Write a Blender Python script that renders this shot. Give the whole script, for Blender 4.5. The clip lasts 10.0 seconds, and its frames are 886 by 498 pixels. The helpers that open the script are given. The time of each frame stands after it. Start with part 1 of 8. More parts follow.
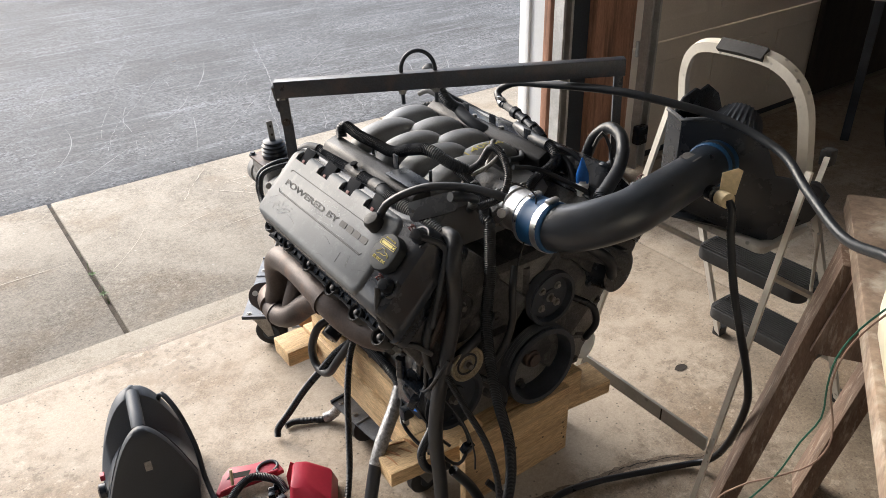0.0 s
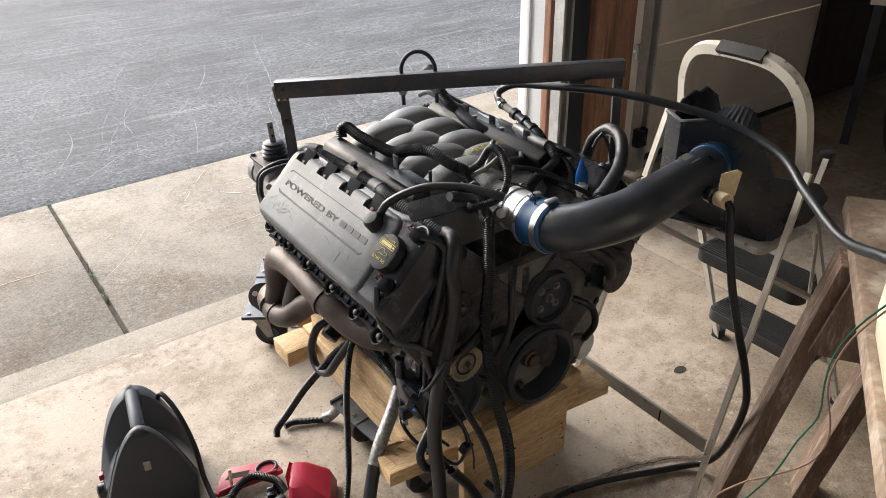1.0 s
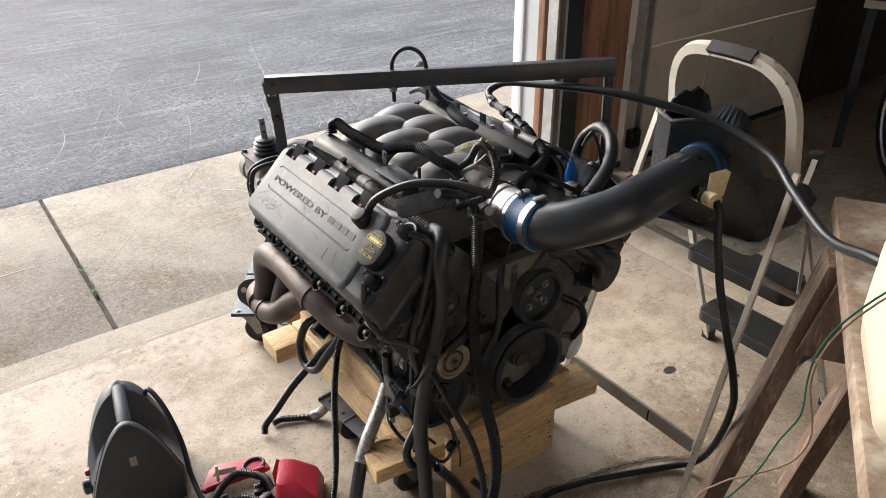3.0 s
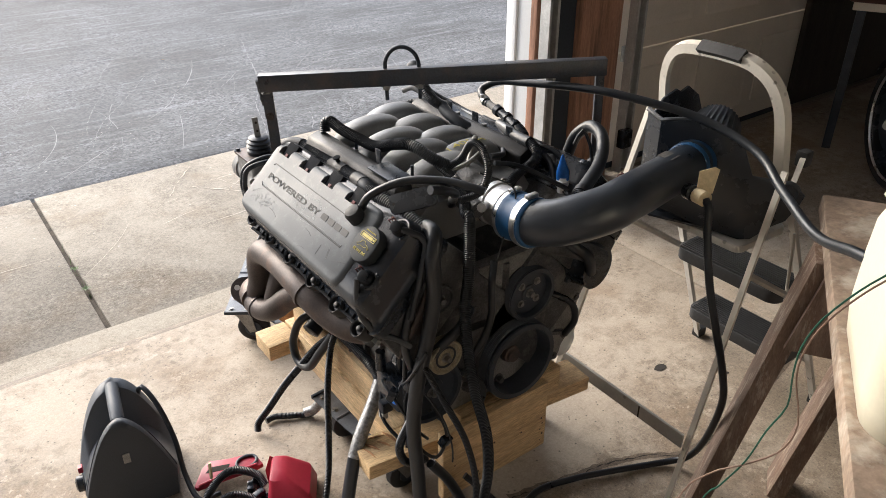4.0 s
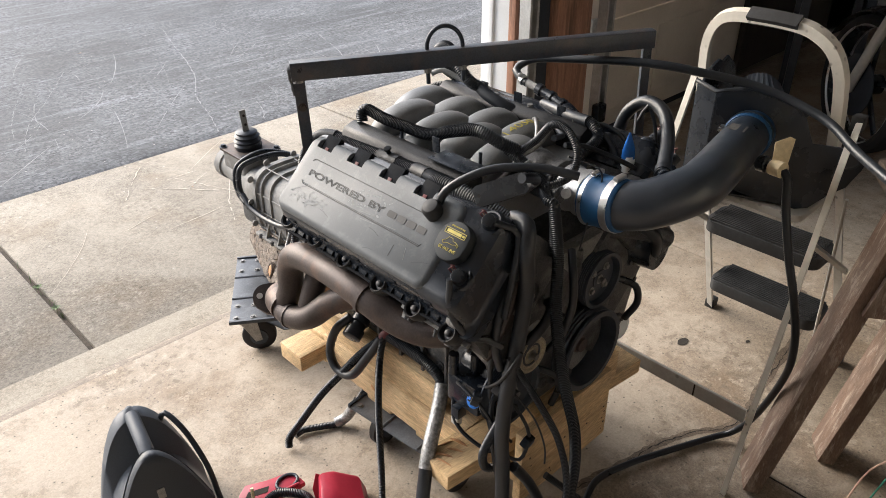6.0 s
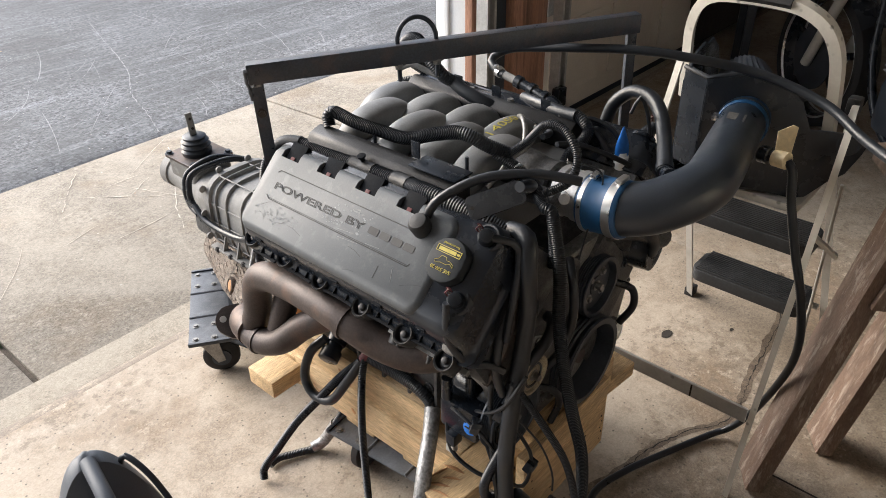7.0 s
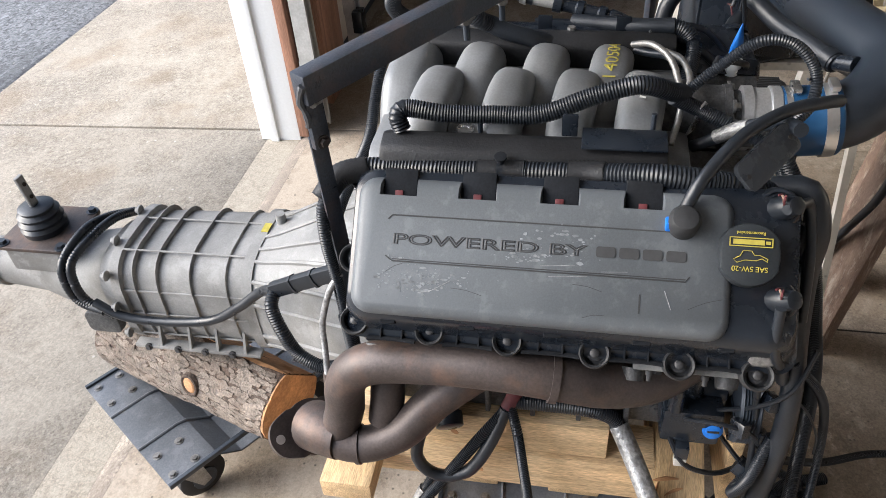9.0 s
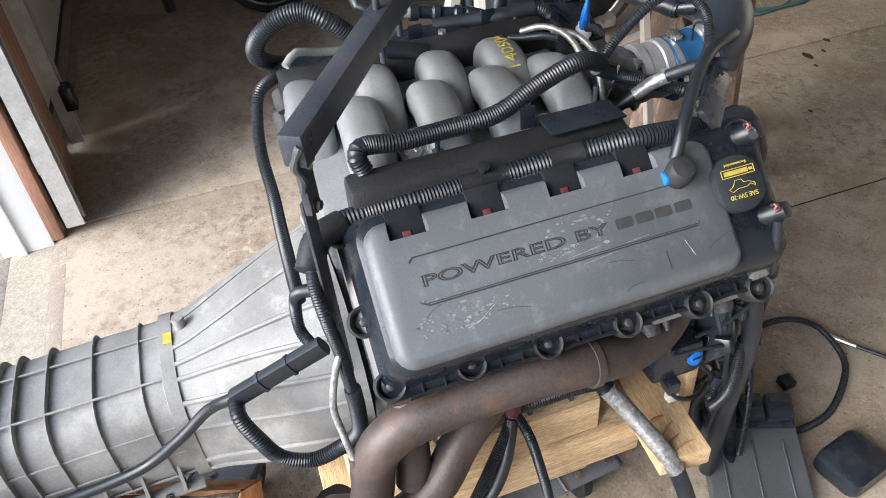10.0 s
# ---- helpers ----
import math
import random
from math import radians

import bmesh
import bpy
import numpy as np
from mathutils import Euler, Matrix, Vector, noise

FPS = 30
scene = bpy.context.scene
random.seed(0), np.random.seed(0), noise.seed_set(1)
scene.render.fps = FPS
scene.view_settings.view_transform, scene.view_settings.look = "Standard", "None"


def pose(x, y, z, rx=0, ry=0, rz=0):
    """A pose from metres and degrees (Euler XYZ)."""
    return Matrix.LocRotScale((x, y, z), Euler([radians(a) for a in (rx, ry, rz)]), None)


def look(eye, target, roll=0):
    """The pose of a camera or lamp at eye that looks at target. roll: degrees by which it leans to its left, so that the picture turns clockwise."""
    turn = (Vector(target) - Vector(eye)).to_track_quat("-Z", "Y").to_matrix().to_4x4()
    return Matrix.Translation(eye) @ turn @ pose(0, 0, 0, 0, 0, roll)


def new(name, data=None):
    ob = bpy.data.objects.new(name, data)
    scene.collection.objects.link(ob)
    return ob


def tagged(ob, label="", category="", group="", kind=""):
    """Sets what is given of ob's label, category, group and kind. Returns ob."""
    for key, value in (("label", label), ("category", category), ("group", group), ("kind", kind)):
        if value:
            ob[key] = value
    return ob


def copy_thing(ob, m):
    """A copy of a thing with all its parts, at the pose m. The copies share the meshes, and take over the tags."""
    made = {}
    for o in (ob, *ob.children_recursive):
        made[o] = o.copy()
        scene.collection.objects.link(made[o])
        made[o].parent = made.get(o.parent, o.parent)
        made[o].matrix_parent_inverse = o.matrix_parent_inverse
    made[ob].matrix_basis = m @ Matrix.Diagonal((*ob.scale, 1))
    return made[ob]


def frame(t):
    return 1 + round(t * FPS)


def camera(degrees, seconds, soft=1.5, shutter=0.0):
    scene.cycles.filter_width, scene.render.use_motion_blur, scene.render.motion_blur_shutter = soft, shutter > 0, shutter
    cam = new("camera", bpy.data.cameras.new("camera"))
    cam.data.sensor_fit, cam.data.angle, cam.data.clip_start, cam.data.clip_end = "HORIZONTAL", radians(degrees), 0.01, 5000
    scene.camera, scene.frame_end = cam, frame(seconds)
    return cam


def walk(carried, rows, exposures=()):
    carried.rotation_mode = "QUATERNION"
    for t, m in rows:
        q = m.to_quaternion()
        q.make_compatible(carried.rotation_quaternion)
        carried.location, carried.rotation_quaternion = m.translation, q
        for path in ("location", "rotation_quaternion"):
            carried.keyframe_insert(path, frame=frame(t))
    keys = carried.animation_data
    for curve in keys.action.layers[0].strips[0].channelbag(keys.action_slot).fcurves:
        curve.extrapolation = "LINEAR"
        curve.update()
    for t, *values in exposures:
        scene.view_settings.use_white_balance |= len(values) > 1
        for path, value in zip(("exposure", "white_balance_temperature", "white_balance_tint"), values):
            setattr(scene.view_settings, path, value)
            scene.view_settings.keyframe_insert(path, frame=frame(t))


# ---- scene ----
cam = camera(61.1, 10.0, 0.7)
# seconds, eye, target, roll
PATH = [
    (0, (-0.872, -0.930, 1.467), (0.116, 0.488, 0.461), -1.6),
    (0.5, (-0.875, -0.932, 1.464), (0.115, 0.490, 0.464), -1.5),
    (1, (-0.875, -0.936, 1.463), (0.116, 0.486, 0.465), -1.4),
    (1.5, (-0.871, -0.936, 1.462), (0.123, 0.484, 0.465), -1.2),
    (2, (-0.866, -0.936, 1.456), (0.134, 0.482, 0.461), -0.9),
    (2.5, (-0.861, -0.938, 1.456), (0.139, 0.478, 0.459), -0.7),
    (4, (-0.873, -0.956, 1.454), (0.145, 0.448, 0.460), -0.3),
    (4.5, (-0.878, -0.957, 1.444), (0.177, 0.418, 0.446), -0.2),
    (5, (-0.931, -0.891, 1.435), (0.170, 0.440, 0.426), -0.3),
    (5.2, (-0.977, -0.837, 1.433), (0.144, 0.473, 0.419), -0.2),
    (5.5, (-1.027, -0.769, 1.432), (0.120, 0.513, 0.410), -0.4),
    (6, (-1.046, -0.685, 1.424), (0.134, 0.553, 0.388), -0.4),
    (6.2, (-1.030, -0.653, 1.420), (0.166, 0.568, 0.379), -0.5),
    (7.3, (-0.994, -0.467, 1.402), (0.288, 0.597, 0.297), -1.4),
    (7.5, (-1.024, -0.405, 1.398), (0.277, 0.613, 0.270), -1.8),
    (8, (-1.049, -0.245, 1.385), (0.312, 0.623, 0.206), -2.5),
    (8.3, (-1.004, -0.114, 1.375), (0.382, 0.671, 0.166), -3.0),
    (8.5, (-0.989, -0.020, 1.367), (0.420, 0.691, 0.140), -2.9),
    (8.7, (-0.974, 0.065, 1.362), (0.459, 0.695, 0.117), -3.5),
    (9, (-0.972, 0.271, 1.350), (0.521, 0.617, 0.065), -4.5),
    (9.2, (-0.975, 0.389, 1.373), (0.554, 0.461, 0.085), -4.2),
    (9.5, (-0.961, 0.497, 1.375), (0.560, 0.307, 0.090), -3.3),
    (9.7, (-0.940, 0.560, 1.352), (0.576, 0.255, 0.083), -2.6),
    (10, (-0.890, 0.635, 1.341), (0.577, 0.206, 0.050), -5.1),
]
EXPOSURES = [(0, 1.35, 5990, 10), (5.5, 1.39, 5990, 10), (8, 1.43, 5830, 10), (9, 1.55, 5660, 10), (10, 1.74, 5560, 10)]
walk(cam, [(t, look(eye, target, roll)) for t, eye, target, roll in PATH], EXPOSURES)

# ---- world and sun ----
world = bpy.data.worlds.new("overcast")
scene.world = world
world.use_nodes = True
wn = world.node_tree.nodes
sky = wn.new("ShaderNodeTexSky")
sky.sky_type, sky.sun_disc = "NISHITA", False
sky.sun_elevation, sky.sun_rotation = radians(27), radians(-13)
sky.air_density, sky.dust_density, sky.ozone_density = 1.0, 6.0, 0.6
world.node_tree.links.new(sky.outputs[0], wn["Background"].inputs[0])
wn["Background"].inputs[1].default_value = 0.105
sun_data = bpy.data.lights.new("sun", "SUN")
sun_data.energy, sun_data.angle, sun_data.color = 2.02, radians(66), (1.0, 0.985, 0.97)
sun = new("sun", sun_data)
sun.matrix_world = look((-1.99, 8.60, 4.50), (0, 0, 0))


# ---- materials ----
def material(name, base, rough=0.6, metal=0.0, var=0.25, scale=6.0, grain=120.0, grain_var=0.15, bump=0.15,
             stain=None, stain_amount=0.5, stain_scale=3.0, stretch=(1, 1, 1), random_tint=0.0, spec=0.4, rough_var=0.12,
             pits=0.0, pit_scale=90.0, scuff=None, scuff_amount=0.5, scuff_scale=14.0, relief=0.0, island=0.0):
    """A procedural surface: base colour with broad mottling, fine grain, optional stains and fine relief."""
    m = bpy.data.materials.new(name)
    m.use_nodes = True
    nt = m.node_tree
    n, ln = nt.nodes, nt.links
    b = n["Principled BSDF"]
    b.inputs["Metallic"].default_value = metal
    b.inputs["Specular IOR Level"].default_value = spec
    co = n.new("ShaderNodeTexCoord")
    mp = n.new("ShaderNodeMapping")
    mp.inputs["Scale"].default_value = stretch
    ln.new(co.outputs["Object"], mp.inputs["Vector"])

    def noise_tex(sc, detail=6.0, rg=0.6):
        t = n.new("ShaderNodeTexNoise")
        t.inputs["Scale"].default_value, t.inputs["Detail"].default_value, t.inputs["Roughness"].default_value = sc, detail, rg
        ln.new(mp.outputs[0], t.inputs["Vector"])
        return t

    def mix(fac, a, c, mode="MIX"):
        x = n.new("ShaderNodeMix")
        x.data_type, x.blend_type = "RGBA", mode
        for sock, val in ((x.inputs[0], fac), (x.inputs[6], a), (x.inputs[7], c)):
            if hasattr(val, "links"):
                ln.new(val, sock)
            else:
                sock.default_value = val
        return x.outputs[2]

    def ramp(sock, lo, hi, a=0.0, c=1.0):
        r = n.new("ShaderNodeMapRange")
        ln.new(sock, r.inputs[0])
        r.inputs[1].default_value, r.inputs[2].default_value, r.inputs[3].default_value, r.inputs[4].default_value = lo, hi, a, c
        return r.outputs[0]

    broad, fine = noise_tex(scale), noise_tex(grain, 3.0)
    dark = tuple(c * (1 - var) for c in base) + (1,)
    light = tuple(min(1, c * (1 + var)) for c in base) + (1,)
    col = mix(ramp(broad.outputs[0], 0.3, 0.7), dark, light)
    g = ramp(fine.outputs[0], 0.3, 0.7, 1 - grain_var, 1 + grain_var)
    gc = n.new("ShaderNodeCombineColor")
    for i in range(3):
        ln.new(g, gc.inputs[i])
    col = mix(1.0, col, gc.outputs[0], "MULTIPLY")
    if stain:
        st = noise_tex(stain_scale, 8.0, 0.65)
        col = mix(ramp(st.outputs[0], 0.5, 0.68, 0.0, stain_amount), col, tuple(stain) + (1,))
    if scuff:
        sc = noise_tex(scuff_scale, 10.0, 0.72)
        col = mix(ramp(sc.outputs[0], 0.53, 0.62, 0.0, scuff_amount), col, tuple(scuff) + (1,))
    if pits:
        vo = n.new("ShaderNodeTexVoronoi")
        vo.inputs["Scale"].default_value = pit_scale
        ln.new(mp.outputs[0], vo.inputs["Vector"])
        pn = noise_tex(pit_scale * 0.13, 2.0)
        lim = n.new("ShaderNodeMath")
        lim.operation = "MULTIPLY"
        ln.new(ramp(vo.outputs["Distance"], 0.12, 0.24, 1.0, 0.0), lim.inputs[0])
        ln.new(ramp(pn.outputs[0], 0.5, 0.6, 0.0, pits), lim.inputs[1])
        col = mix(lim.outputs[0], col, tuple(c * 0.35 for c in base) + (1,))
    if random_tint:
        oi = n.new("ShaderNodeObjectInfo")
        rr = ramp(oi.outputs["Random"], 0, 1, 1 - random_tint, 1 + random_tint)
        rc = n.new("ShaderNodeCombineColor")
        for i in range(3):
            ln.new(rr, rc.inputs[i])
        col = mix(1.0, col, rc.outputs[0], "MULTIPLY")
    if island:
        ge = n.new("ShaderNodeNewGeometry")
        ir = ramp(ge.outputs["Random Per Island"], 0, 1, 1 - island, 1 + island)
        ic = n.new("ShaderNodeCombineColor")
        for i in range(3):
            ln.new(ir, ic.inputs[i])
        col = mix(1.0, col, ic.outputs[0], "MULTIPLY")
    ln.new(col, b.inputs["Base Color"])
    ln.new(ramp(broad.outputs[0], 0.3, 0.7, max(0.02, rough - rough_var), min(1, rough + rough_var)), b.inputs["Roughness"])
    if bump:
        bp = n.new("ShaderNodeBump")
        bp.inputs["Strength"].default_value, bp.inputs["Distance"].default_value = bump, 0.002
        ln.new(fine.outputs[0], bp.inputs["Height"])
        if relief:
            bp2 = n.new("ShaderNodeBump")
            bp2.inputs["Strength"].default_value, bp2.inputs["Distance"].default_value = relief, 0.006
            ln.new(broad.outputs[0], bp2.inputs["Height"])
            ln.new(bp2.outputs[0], bp.inputs["Normal"])
        ln.new(bp.outputs[0], b.inputs["Normal"])
    return m

def slab(name, base, rough, grit, grit_scale, worn, worn_amount, worn_scale, streak=0.0, specks=0.0, spec=0.4, pits=0.7, blotch=0.1, edge=0.07, spill=0.0, flakes=0.0, flake_scale=26.0):
    """Concrete or asphalt: sharp grit, worn rough patches, faint blotches, pale specks and small pits."""
    m = bpy.data.materials.new(name)
    m.use_nodes = True
    n, ln = m.node_tree.nodes, m.node_tree.links
    b = n["Principled BSDF"]
    b.inputs["Specular IOR Level"].default_value = spec
    co = n.new("ShaderNodeTexCoord")

    def tex(kind, sc, stretch=(1, 1, 1), **kw):
        mp = n.new("ShaderNodeMapping")
        mp.inputs["Scale"].default_value = stretch
        ln.new(co.outputs["Object"], mp.inputs["Vector"])
        t = n.new(kind)
        t.inputs["Scale"].default_value = sc
        for k, v in kw.items():
            t.inputs[k.capitalize()].default_value = v
        ln.new(mp.outputs[0], t.inputs["Vector"])
        return t

    def ramp(sock, lo, hi, a, c):
        r = n.new("ShaderNodeMapRange")
        ln.new(sock, r.inputs[0])
        for i, v in enumerate((lo, hi, a, c)):
            r.inputs[i + 1].default_value = v
        return r.outputs[0]

    def op(kind, x, y):
        o = n.new("ShaderNodeMath")
        o.operation = kind
        for s, v in zip(o.inputs, (x, y)):
            if hasattr(v, "links"):
                ln.new(v, s)
            else:
                s.default_value = v
        return o.outputs[0]

    def mix(fac, a, c):
        x = n.new("ShaderNodeMix")
        x.data_type = "RGBA"
        for s, v in ((x.inputs[0], fac), (x.inputs[6], a), (x.inputs[7], c)):
            if hasattr(v, "links"):
                ln.new(v, s)
            else:
                s.default_value = v
        return x.outputs[2]

    big = tex("ShaderNodeTexNoise", 1.1, detail=7.0, roughness=0.62)
    mid = tex("ShaderNodeTexNoise", worn_scale, detail=12.0, roughness=0.74)
    fine = tex("ShaderNodeTexNoise", grit_scale, detail=5.0, roughness=0.75)
    cells = tex("ShaderNodeTexVoronoi", grit_scale * 0.8)
    col = mix(ramp(big.outputs[0], 0.34, 0.68, 0.0, 1.0), tuple(c * (1 + blotch) for c in base) + (1,), tuple(c * (1 - blotch) * k for c, k in zip(base, (1.0, 0.985, 0.96))) + (1,))
    patch = tex("ShaderNodeTexNoise", 1.5, detail=3.0, roughness=0.5)
    both = op("ADD", op("MULTIPLY", patch.outputs[0], 0.5), op("MULTIPLY", mid.outputs[0], 0.5))
    wear = ramp(both, 0.51 - edge / 2, 0.51 + edge / 2, 0.0, worn_amount)
    col = mix(wear, col, tuple(worn) + (1,))
    if spill:
        sl = tex("ShaderNodeTexNoise", 2.6, detail=6.0, roughness=0.58)
        col = mix(ramp(sl.outputs[0], 0.52, 0.64, 0.0, spill), col, (base[0] * 0.62, base[1] * 0.52, base[2] * 0.42, 1))
    if streak:
        sk = tex("ShaderNodeTexNoise", 7.0, (0.16, 1.9, 1), detail=12.0, roughness=0.75)
        col = mix(ramp(sk.outputs[0], 0.52, 0.62, 0.0, streak), col, tuple(min(1, c * 1.9) for c in base) + (1,))
    amp = op("ADD", op("MULTIPLY", wear, grit * 1.3), grit)
    if flakes:
        fk = tex("ShaderNodeTexNoise", flake_scale, detail=9.0, roughness=0.7)
        where = tex("ShaderNodeTexNoise", 2.2, detail=4.0, roughness=0.6)
        much = ramp(where.outputs[0], 0.44, 0.62, 0.08, 1.0)
        col = mix(op("MULTIPLY", ramp(fk.outputs[0], 0.53, 0.585, 0.0, flakes), much), col, tuple(c * k for c, k in zip(base, (0.58, 0.55, 0.52))) + (1,))
        col = mix(op("MULTIPLY", ramp(fk.outputs[0], 0.45, 0.40, 0.0, flakes * 0.7), much), col, tuple(min(1.0, c * 1.3) for c in base) + (1,))
    g = op("MULTIPLY", ramp(fine.outputs[0], 0.32, 0.68, -1.0, 1.0), amp)
    sep = n.new("ShaderNodeSeparateColor")
    ln.new(cells.outputs["Color"], sep.inputs[0])
    g = op("ADD", g, op("MULTIPLY", ramp(sep.outputs[0], 0.0, 1.0, -0.7, 0.7), amp))
    hsv = n.new("ShaderNodeHueSaturation")
    ln.new(col, hsv.inputs["Color"])
    ln.new(op("ADD", g, 1.0), hsv.inputs["Value"])
    col = hsv.outputs[0]
    if specks:
        sp = tex("ShaderNodeTexVoronoi", 38.0)
        s2 = n.new("ShaderNodeSeparateColor")
        ln.new(sp.outputs["Color"], s2.inputs[0])
        hit = op("MULTIPLY", ramp(s2.outputs[1], 0.93, 0.95, 0.0, specks), ramp(sp.outputs["Distance"], 0.1, 0.2, 1.0, 0.0))
        col = mix(hit, col, (0.6, 0.58, 0.54, 1))
    if pits:
        pv = tex("ShaderNodeTexVoronoi", 62.0)
        s3 = n.new("ShaderNodeSeparateColor")
        ln.new(pv.outputs["Color"], s3.inputs[0])
        hit = op("MULTIPLY", ramp(s3.outputs[2], 0.90, 0.93, 0.0, pits), ramp(pv.outputs["Distance"], 0.08, 0.22, 1.0, 0.0))
        col = mix(hit, col, tuple(c * 0.38 for c in base) + (1,))
    ln.new(col, b.inputs["Base Color"])
    ln.new(ramp(mid.outputs[0], 0.3, 0.7, rough - 0.1, min(1.0, rough + 0.1)), b.inputs["Roughness"])
    bp = n.new("ShaderNodeBump")
    bp.inputs["Strength"].default_value, bp.inputs["Distance"].default_value = 0.35, 0.0025
    ln.new(g, bp.inputs["Height"])
    ln.new(bp.outputs[0], b.inputs["Normal"])
    return m


CONCRETE = slab("garage_concrete", (0.330, 0.283, 0.226), 0.7, 0.125, 240, (0.225, 0.182, 0.136), 0.62, 9.0, pits=1.0, blotch=0.2, spill=0.6, flakes=1.0, flake_scale=28)
LIP = slab("sill_concrete", (0.335, 0.302, 0.247), 0.8, 0.16, 260, (0.27, 0.235, 0.185), 0.5, 7, pits=0.5, blotch=0.08, flakes=0.5, flake_scale=40)
DIRT = slab("dirty_concrete", (0.20, 0.17, 0.14), 0.85, 0.2, 260, (0.34, 0.295, 0.24), 0.7, 14, pits=0.6)
APRON = slab("apron_concrete", (0.300, 0.271, 0.225), 0.85, 0.17, 200, (0.20, 0.18, 0.15), 0.7, 7.0, pits=0.9, specks=0.5, blotch=0.16, edge=0.14, spill=0.5, flakes=0.7, flake_scale=46)
ASPHALT = slab("asphalt", (0.116, 0.121, 0.128), 0.8, 0.29, 80, (0.175, 0.181, 0.19), 0.6, 5.0, streak=0.7, specks=0.7, spec=0.12, pits=1.0, blotch=0.16, edge=0.12)
CRACK = material("joint_filler", (0.03, 0.026, 0.022), 0.95, grain=200)
WALL = material("wall_paint", (0.80, 0.815, 0.83), 0.85, var=0.06, scale=2, grain_var=0.05, bump=0.1)
CEILING_BOARD = material("dusty_ceiling_board", (0.64, 0.645, 0.65), 0.9, var=0.12, scale=1.5, grain_var=0.06, bump=0.1)
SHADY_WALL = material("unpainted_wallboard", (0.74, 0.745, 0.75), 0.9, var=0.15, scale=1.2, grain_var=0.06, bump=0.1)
DOOR_PAINT = material("door_paint", (0.70, 0.64, 0.56), 0.6, var=0.08, scale=3, grain_var=0.05, bump=0.05)
WHITE_TRIM = material("white_trim", (0.76, 0.785, 0.80), 0.5, var=0.04, scale=4, grain_var=0.03, bump=0.05, stain=(0.6, 0.6, 0.585), stain_amount=0.3)
STUD = material("framing_lumber", (0.33, 0.18, 0.12), 0.75, var=0.35, scale=5, grain=60, grain_var=0.25, bump=0.2, stretch=(8, 8, 0.6), stain=(0.08, 0.055, 0.042), stain_amount=0.7, stain_scale=4)
GALV = material("galvanised_steel", (0.46, 0.465, 0.46), 0.5, 0.35, var=0.15, scale=20, grain_var=0.1, bump=0.05, stain=(0.3, 0.3, 0.29), stain_amount=0.4, stain_scale=9)
# near-black so that the colour itself carries the garage's deep shade
SHADE_BOARD = material("near_black_shade_board", (0.045, 0.040, 0.036), 0.8, var=0.3, scale=3, grain=60, grain_var=0.25, bump=0.2, stretch=(6, 6, 0.6), spec=0.2)
NAVY = material("dark_weatherstrip", (0.034, 0.044, 0.058), 0.7, var=0.2)
PINE = material("pine_lumber", (0.56, 0.41, 0.235), 0.7, var=0.26, scale=5, grain=70, grain_var=0.38, bump=0.5, stretch=(9, 0.9, 9), stain=(0.23, 0.14, 0.068), stain_amount=0.62, stain_scale=3.5, pits=0.9, pit_scale=26, scuff=(0.66, 0.52, 0.33), scuff_amount=0.4, scuff_scale=9)
PINE_X = material("pine_lumber_cross", (0.54, 0.385, 0.21), 0.7, var=0.26, scale=5, grain=70, grain_var=0.38, bump=0.5, stretch=(0.9, 9, 9), stain=(0.23, 0.14, 0.068), stain_amount=0.62, stain_scale=3.5, pits=0.9, pit_scale=26, scuff=(0.64, 0.50, 0.31), scuff_amount=0.4, scuff_scale=9)
OLDWOOD = material("painted_old_wood", (0.165, 0.11, 0.08), 0.65, var=0.25, scale=6, grain=90, grain_var=0.25, bump=0.25, stretch=(5, 5, 1), stain=(0.42, 0.35, 0.28), stain_amount=0.4, stain_scale=7, scuff=(0.5, 0.44, 0.37), scuff_amount=0.5, scuff_scale=11)
RAWWOOD = material("weathered_board", (0.27, 0.205, 0.155), 0.8, var=0.28, scale=7, grain=60, grain_var=0.25, bump=0.4, stain=(0.62, 0.58, 0.5), stain_amount=0.7, stain_scale=11)
BARK = material("bark", (0.085, 0.062, 0.048), 0.95, var=0.4, scale=34, grain=160, grain_var=0.4, bump=0.8, relief=0.8)
BARK_PLATE = material("bark_scale", (0.18, 0.152, 0.126), 0.92, var=0.4, scale=50, grain=260, grain_var=0.4, bump=0.8, stain=(0.13, 0.095, 0.072), stain_amount=0.7, stain_scale=22, relief=0.6, random_tint=0.18, island=0.12)
LOGWOOD = material("split_log", (0.42, 0.23, 0.11), 0.75, var=0.3, scale=9, grain=60, grain_var=0.25, bump=0.4, stretch=(3, 1, 3), stain=(0.24, 0.12, 0.06), stain_amount=0.6, stain_scale=6)
COVER_GREY = material("grey_cover_plastic", (0.094, 0.104, 0.114), 0.5, 0.0, var=0.06, scale=4, grain=500, grain_var=0.09, bump=0.05, stain=(0.14, 0.153, 0.166), stain_amount=0.3, stain_scale=5, scuff=(0.20, 0.213, 0.222), scuff_amount=0.25, scuff_scale=40, spec=0.4)
BLACK_PLASTIC = material("black_plastic", (0.0125, 0.0165, 0.0235), 0.27, var=0.2, scale=12, grain=400, grain_var=0.15, bump=0.08, stain=(0.030, 0.033, 0.038), stain_amount=0.25, stain_scale=12, spec=0.45)
RUBBER = material("black_rubber", (0.0135, 0.0168, 0.0222), 0.40, var=0.25, scale=18, grain=300, grain_var=0.2, bump=0.1, spec=0.5)
CONDUIT = material("corrugated_conduit", (0.0130, 0.0158, 0.0205), 0.36, var=0.2, scale=20, grain=300, grain_var=0.15, bump=0.05, spec=0.38)
